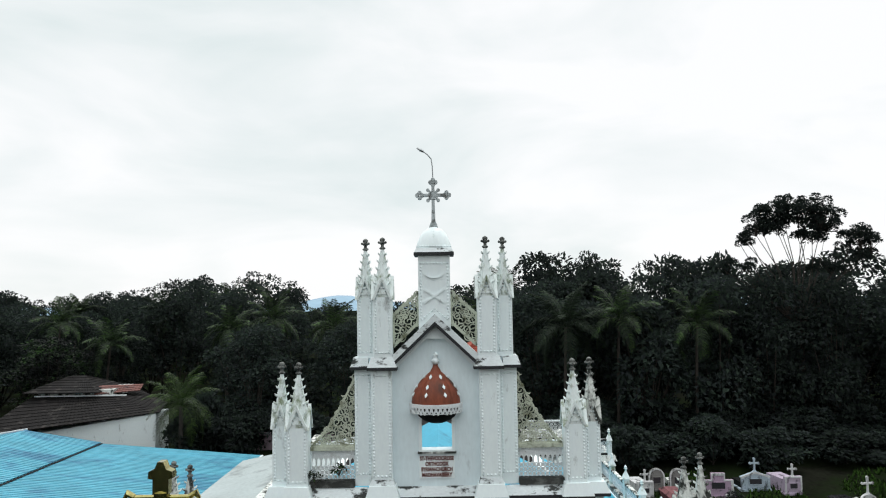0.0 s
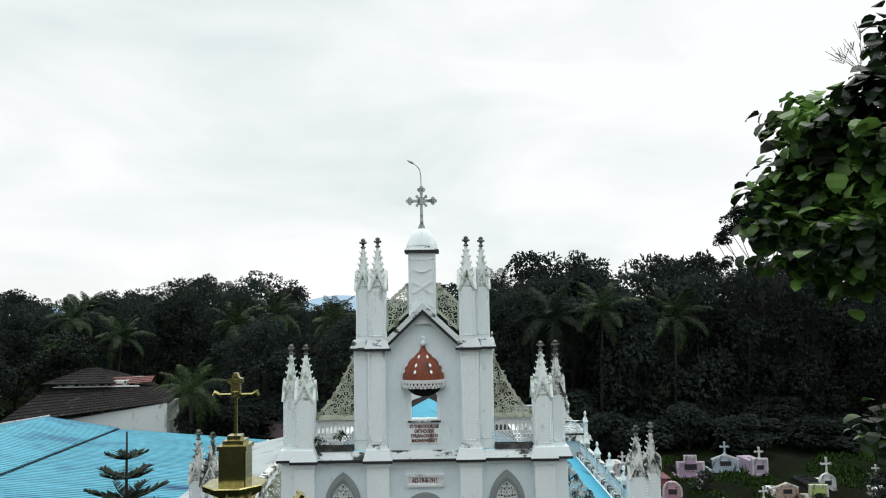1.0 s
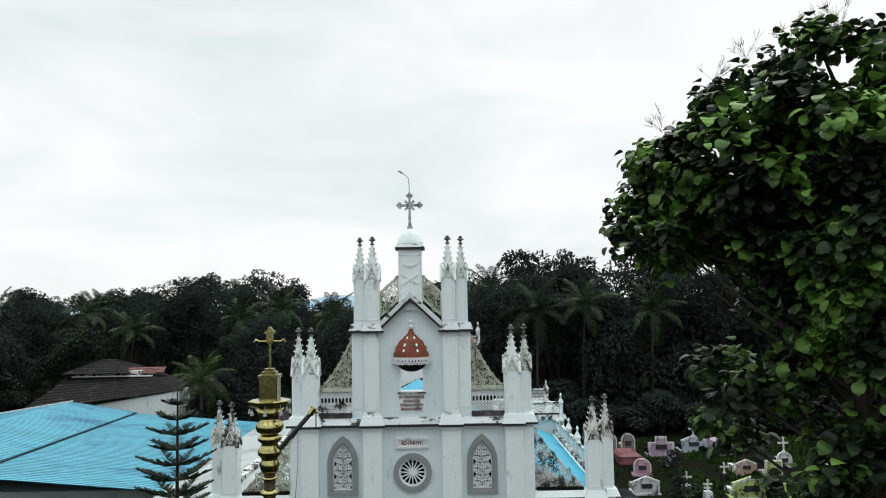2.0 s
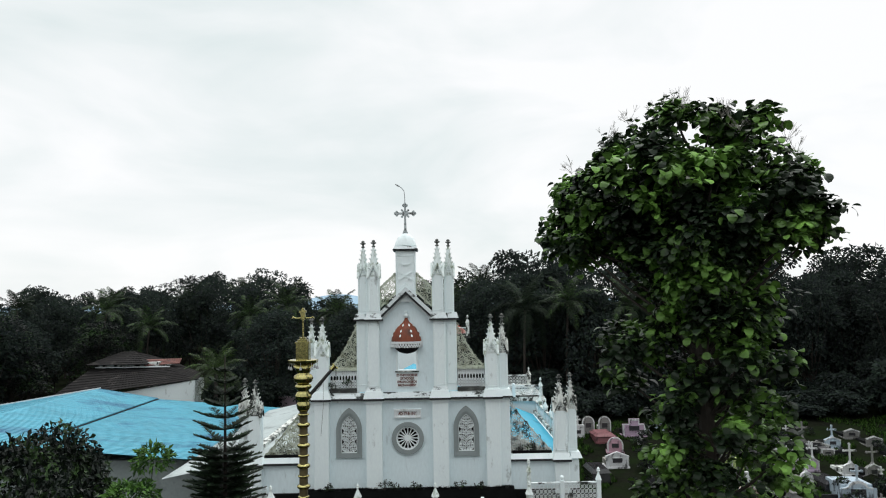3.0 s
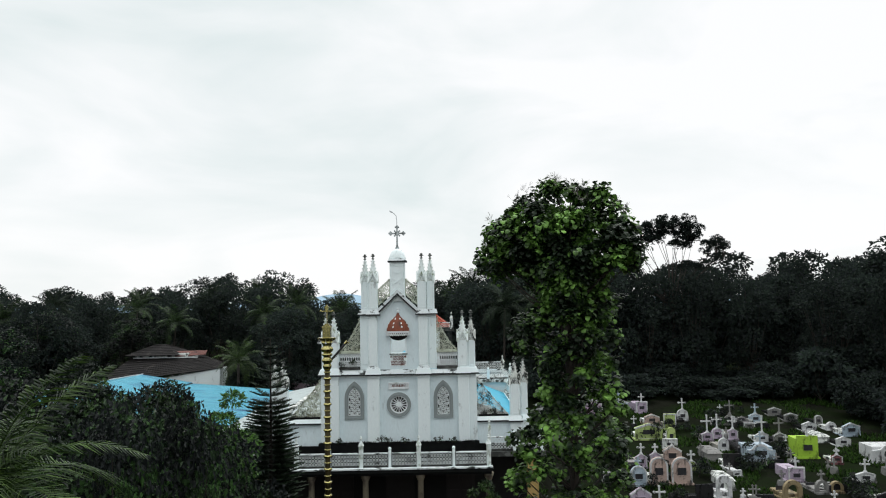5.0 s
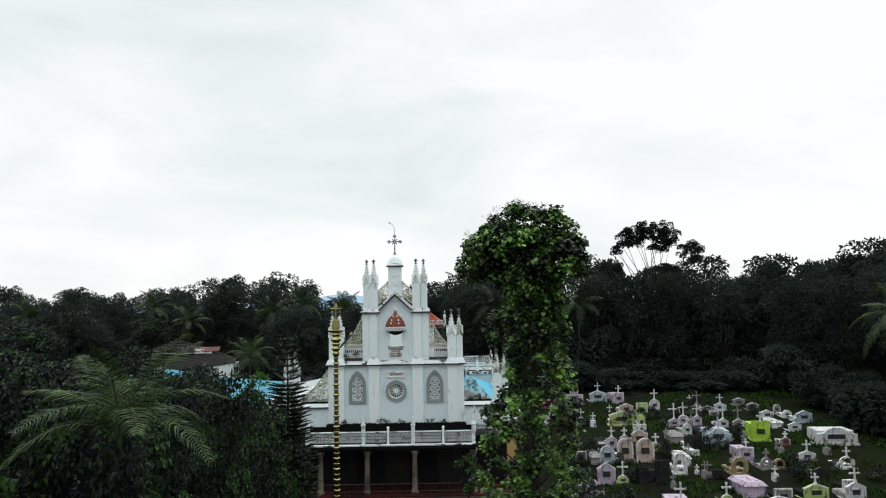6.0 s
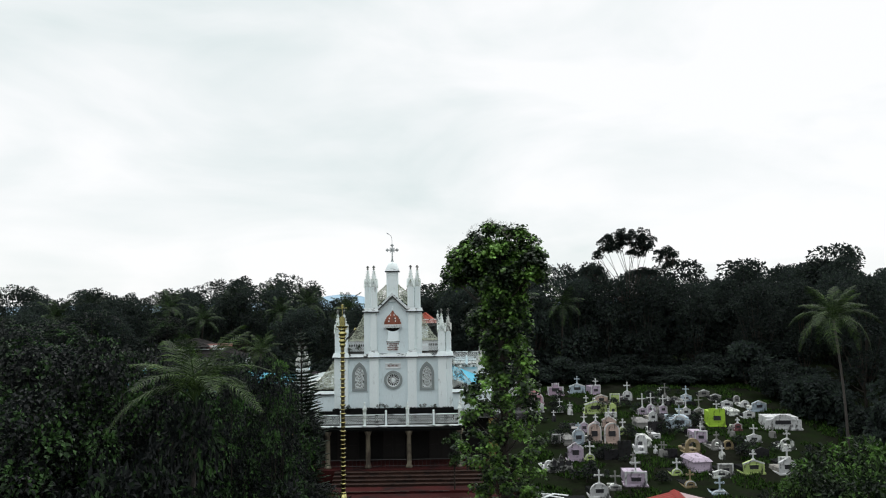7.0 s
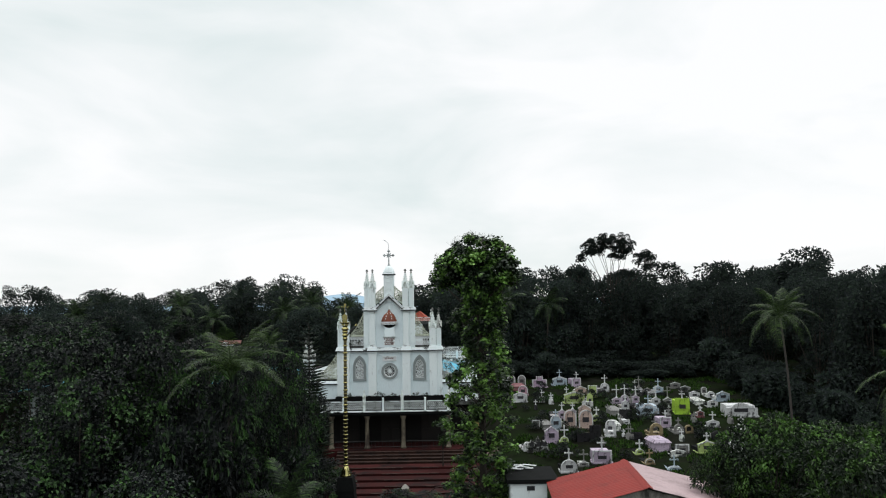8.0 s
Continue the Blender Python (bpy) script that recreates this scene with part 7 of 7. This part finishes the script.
def tomb(x, y, w, h, cross, style, tint):
    """A painted concrete grave: plinth, long body, headpiece with a dark plaque, and a cross."""
    w, h = 0.86 * w, 1.12 * h
    m = TOMB_MATS[tint]
    words = WORDS.get(tint, tint)
    label = f"{words} {STYLE[style]} concrete grave" + (" with a cross" if cross else " with a dark plaque")
    t = thing("grave", label, "grave", (x, y, gz(x, y) - 0.04), "graves", turn=tomb_rng.uniform(-7, 7))
    if style == "post":
        part("plinth", Shape().frustum(-w / 2, w / 2, -w / 2, w / 2, 0, w * 0.12, w * 0.12, h), m, t)
        part("cross", grave_cross(h, max(0.3, cross), 0.07), TOMB_MATS["white"] if tint != "grey" else m, t)
        return
    if style == "coffin":
        part("plinth", Shape().bevel_box(-w * 0.55, w * 0.55, -0.1, 2.2, 0, 0.16, 0.03), m, t)
        part("body", Shape().frustum(-w * 0.5, w * 0.5, 0.0, 2.1, 0.16, 0.06, 0.08, h * 0.75), m, t)
        part("lid", Shape().frustum(-w * 0.53, w * 0.53, -0.05, 2.15, h * 0.75, w * 0.16, 0.2, h), m, t, "sloping lid")
        if cross:
            part("cross", grave_cross(h, cross), TOMB_MATS["white"], t)
        return
    deep = 0.16 if style != "portal" else 0.22
    part("plinth", Shape().bevel_box(-w * 0.56, w * 0.56, -0.12, 2.0, 0, 0.14, 0.03), m, t)
    o = head_outline(style, w, h)
    if style == "portal":
        hole = [(-w * 0.28, 0.2), (w * 0.28, 0.2)] + [(w * 0.28 * math.cos(a * math.pi / 6), h * 0.55 + w * 0.26 * math.sin(a * math.pi / 6)) for a in range(7)]
        part("headpiece", Shape().plate(o, 0, deep, [hole[::-1]]), m, t)
        part("plaque", Shape().box(-w * 0.36, w * 0.36, 1.2, 1.25, 0.1, h * 0.5), PLAQUE, t, "dark stone plaque")
        part("body", Shape().bevel_box(-w * 0.45, w * 0.45, deep, 1.8, 0.14, h * 0.30, 0.03), m, t)
    else:
        part("headpiece", Shape().plate(o, 0, deep), m, t)
        if style != "triple" and tint not in ("black", "lime") and w > 0.6:
            inner = [(x * 0.84, 0.5 * h + (z - 0.5 * h) * (1 - 0.16 * w / h)) for x, z in o]
            part("painted_rim", Shape().plate(o, -0.035, 0.0, [inner[::-1]]), TOMB_MATS["white"], t, "raised white rim")
        if tint not in ("black",):
            n = {"triple": 3, "step": 1}.get(style, 1)
            for k in range(n):
                cx = (k - (n - 1) / 2) * w * 0.62 / max(1, n - 1) if n > 1 else 0
                pw = w * (0.22 if n == 1 else 0.09)
                z0, z1 = h * 0.36, h * 0.62
                part("plaque_frame", Shape().plate([(cx - pw - 0.04, z0 - 0.04), (cx + pw + 0.04, z0 - 0.04), (cx + pw + 0.04, z1 + 0.04), (cx - pw - 0.04, z1 + 0.04)], -0.045, 0.0, [[(cx - pw, z1), (cx + pw, z1), (cx + pw, z0), (cx - pw, z0)]]), m, t)
                part("plaque", Shape().box(cx - pw, cx + pw, -0.02, 0.0, z0, z1), PLAQUE, t, "dark stone plaque")
            if style in ("gable", "scroll") and w > 0.9:
                part("pier", Shape().bevel_box(-w * 0.52, -w * 0.42, -0.06, 0.0, 0.1, h * 0.66, 0.01), m, t)
                part("pier", Shape().bevel_box(w * 0.42, w * 0.52, -0.06, 0.0, 0.1, h * 0.66, 0.01), m, t)
        solid = tint in ("lime", "lilac", "paleblue", "white") and style in ("block", "scroll")
        bm = m if solid else (MOULD, BLACK, BLACK, CONCRETE)[tomb_rng.randrange(4)]
        part("body", Shape().frustum(-w * 0.46, w * 0.46, deep, 1.95 if solid else 1.6, 0.14, 0.03, 0.0, h * 0.8 if solid else min(0.42, h * 0.42)), bm, t, "" if bm is m else "weathered concrete body")
    if cross:
        c = grave_cross(0, cross, 0.085)
        c.moved(Matrix.Translation((0, deep / 2, h - 0.02)))
        part("cross", c, TOMB_MATS["white"] if tint not in ("grey", "ochre", "paleblue") else m, t)


tomb(12.2, 22.2, 1.05, 1.15, 0.00, "arch", "grey")
tomb(13.4, 22.2, 1.05, 1.15, 0.00, "arch", "grey")
tomb(11.2, 20.9, 1.05, 0.85, 0.60, "block", "white")
tomb(12.4, 14.4, 1.60, 0.95, 0.00, "gable", "white")
tomb(10.8, 11.7, 1.30, 0.80, 0.00, "coffin", "black")
tomb(12.9, 19.6, 1.60, 0.60, 0.00, "coffin", "maroon")
tomb(17.7, 22.0, 1.82, 0.99, 0.70, "gable", "paleblue")
tomb(19.5, 21.3, 1.16, 0.90, 0.64, "block", "lilac")
tomb(15.3, 21.2, 1.93, 1.18, 0.00, "step", "mauve")
tomb(22.1, 18.6, 1.10, 0.90, 0.85, "arch", "white")
tomb(27.6, 17.5, 1.18, 0.76, 0.71, "gable", "paleblue")
tomb(13.0, 17.4, 1.23, 0.98, 0.00, "arch", "pink")
tomb(19.2, 17.3, 1.35, 0.83, 0.00, "gable", "peach")
tomb(25.4, 17.1, 3.18, 0.86, 0.98, "triple", "grey")
tomb(32.2, 16.6, 0.73, 0.73, 0.00, "arch", "grey")
tomb(20.2, 15.9, 1.11, 1.13, 0.00, "block", "palegreen")
tomb(32.4, 15.1, 0.95, 0.60, 0.00, "arch", "white")
tomb(30.6, 14.9, 1.24, 0.71, 0.00, "gable", "white")
tomb(14.6, 14.3, 0.71, 0.47, 0.71, "post", "white")
tomb(23.0, 13.5, 1.05, 0.72, 0.98, "arch", "lilac")
tomb(33.0, 13.4, 1.54, 0.93, 0.00, "gable", "paleblue")
tomb(15.4, 13.3, 0.58, 0.47, 0.58, "post", "white")
tomb(17.8, 13.3, 2.32, 1.14, 0.00, "gable", "palegreen")
tomb(24.0, 13.1, 0.83, 0.79, 0.83, "gable", "lilac")
tomb(22.0, 12.8, 1.04, 0.67, 1.20, "gable", "lilac")
tomb(18.9, 12.6, 0.32, 0.35, 0.46, "post", "white")
tomb(19.2, 12.4, 0.69, 1.08, 0.00, "arch", "palegreen")
tomb(25.8, 12.2, 0.96, 0.76, 1.08, "gable", "white")
tomb(26.8, 11.6, 1.05, 0.86, 1.02, "gable", "grey")
tomb(31.0, 10.9, 1.13, 0.68, 0.00, "gable", "white")
tomb(22.3, 10.5, 0.85, 0.83, 0.56, "arch", "white")
tomb(20.3, 9.5, 0.31, 0.29, 0.49, "post", "grey")
tomb(27.2, 8.4, 1.56, 1.37, 0.65, "block", "lime")
tomb(23.9, 8.2, 2.17, 1.04, 0.80, "scroll", "paleblue")
tomb(16.6, 7.6, 0.77, 0.82, 0.47, "gable", "lilac")
tomb(17.7, 7.5, 1.33, 1.18, 0.36, "gable", "peach")
tomb(28.4, 7.0, 0.77, 0.60, 0.36, "gable", "maroon")
tomb(32.2, 7.0, 3.36, 1.17, 0.00, "scroll", "white")
tomb(15.5, 7.0, 0.85, 0.89, 0.60, "gable", "lilac")
tomb(21.3, 6.5, 1.31, 0.93, 0.00, "block", "black")
tomb(18.6, 6.4, 0.89, 0.59, 0.61, "arch", "palegreen")
tomb(27.3, 6.1, 0.29, 0.25, 0.31, "post", "grey")
tomb(21.0, 5.1, 0.74, 0.41, 0.00, "block", "white")
tomb(12.7, 4.2, 0.82, 0.65, 0.00, "block", "grey")
tomb(24.2, 3.9, 1.18, 0.85, 0.57, "block", "lilac")
tomb(15.7, 3.8, 1.30, 1.52, 0.00, "arch", "peach")
tomb(17.1, 3.8, 1.46, 1.52, 0.00, "arch", "peach")
tomb(28.3, 3.6, 1.25, 0.61, 0.71, "gable", "white")
tomb(14.4, 3.6, 1.21, 1.11, 0.48, "arch", "paleblue")
tomb(25.6, 1.9, 0.87, 0.63, 0.00, "portal", "ochre")
tomb(24.7, 1.8, 0.90, 0.73, 0.53, "portal", "grey")
tomb(30.1, 1.8, 1.30, 0.75, 0.59, "portal", "mottled")
tomb(19.8, 1.3, 0.35, 0.25, 0.33, "post", "white")
tomb(18.7, 1.2, 1.01, 1.28, 0.00, "portal", "white")
tomb(22.5, 0.8, 1.28, 1.06, 0.00, "portal", "ochre")
tomb(20.6, 0.2, 1.15, 0.57, 0.00, "block", "black")
tomb(17.2, 0.2, 1.15, 1.15, 0.00, "block", "black")
tomb(27.3, -0.1, 1.14, 0.70, 0.00, "gable", "black")
tomb(14.5, -0.3, 0.84, 0.48, 0.86, "arch", "palegreen")
tomb(13.4, -0.5, 1.29, 1.29, 0.00, "gable", "lilac")
tomb(11.2, -2.3, 0.74, 0.64, 0.00, "portal", "white")
tomb(12.0, -2.7, 1.82, 1.15, 0.00, "triple", "sooted")
tomb(21.8, -3.2, 1.60, 0.85, 0.00, "coffin", "lilac")
tomb(25.1, -3.8, 1.68, 0.94, 0.55, "gable", "palegreen")
tomb(19.8, -3.8, 0.82, 0.43, 0.68, "arch", "palegreen")
tomb(27.4, -3.9, 1.35, 1.05, 0.79, "gable", "white")
tomb(23.1, -3.9, 1.25, 0.71, 0.00, "block", "grey")
tomb(16.4, -5.9, 1.69, 0.90, 0.90, "block", "lilac")
tomb(19.9, -6.2, 0.86, 0.43, 0.63, "arch", "ochre")
tomb(14.9, -6.5, 0.85, 0.36, 0.82, "gable", "grey")
tomb(21.3, -7.6, 1.10, 0.27, 0.75, "arch", "paleblue")
tomb(13.6, -7.7, 1.40, 0.85, 0.78, "arch", "white")


for k in range(20):
    tomb(tomb_rng.uniform(12.5, 31), tomb_rng.uniform(-5, 22), tomb_rng.uniform(0.35, 0.6), tomb_rng.uniform(0.3, 0.5), tomb_rng.uniform(0.4, 0.65), "post", ("mottled", "grey", "black", "grey")[k % 4])
for k in range(22):
    tomb(tomb_rng.uniform(12.5, 31), tomb_rng.uniform(-5, 20), tomb_rng.uniform(0.9, 1.3), tomb_rng.uniform(0.4, 0.7), 0, ("coffin", "block", "gable")[k % 3], ("black", "mottled", "grey", "black")[k % 4])


def make_grass():
    """Rough grass and weeds between the graves."""
    rng = np.random.default_rng(6)
    n = 40000
    x = rng.uniform(8.3, 42, n)
    y = rng.uniform(-15, 25, n)
    keep = np.array([noise.noise(Vector((a * 0.35, b * 0.35, 7.0))) > 0.06 for a, b in zip(x, y)])
    x, y = x[keep], y[keep]
    v, f = [], []
    for a, b in zip(x.tolist(), y.tolist()):
        z = gz(a, b) - 0.03
        for k in range(3):
            ang = rng.uniform(0, 6.28)
            h = rng.uniform(0.08, 0.30)
            c, s = math.cos(ang), math.sin(ang)
            i = len(v)
            v += [(a - 0.06 * s, b + 0.06 * c, z), (a + 0.06 * s, b - 0.06 * c, z), (a + c * h * 0.6, b + s * h * 0.6, z + h)]
            f.append((i, i + 1, i + 2))
    ob = new("grass", mesh_of("grass", v, f, GRASS))
    tagged(ob, "rough green grass and weeds between the graves", "grass", kind="stuff")


make_grass()
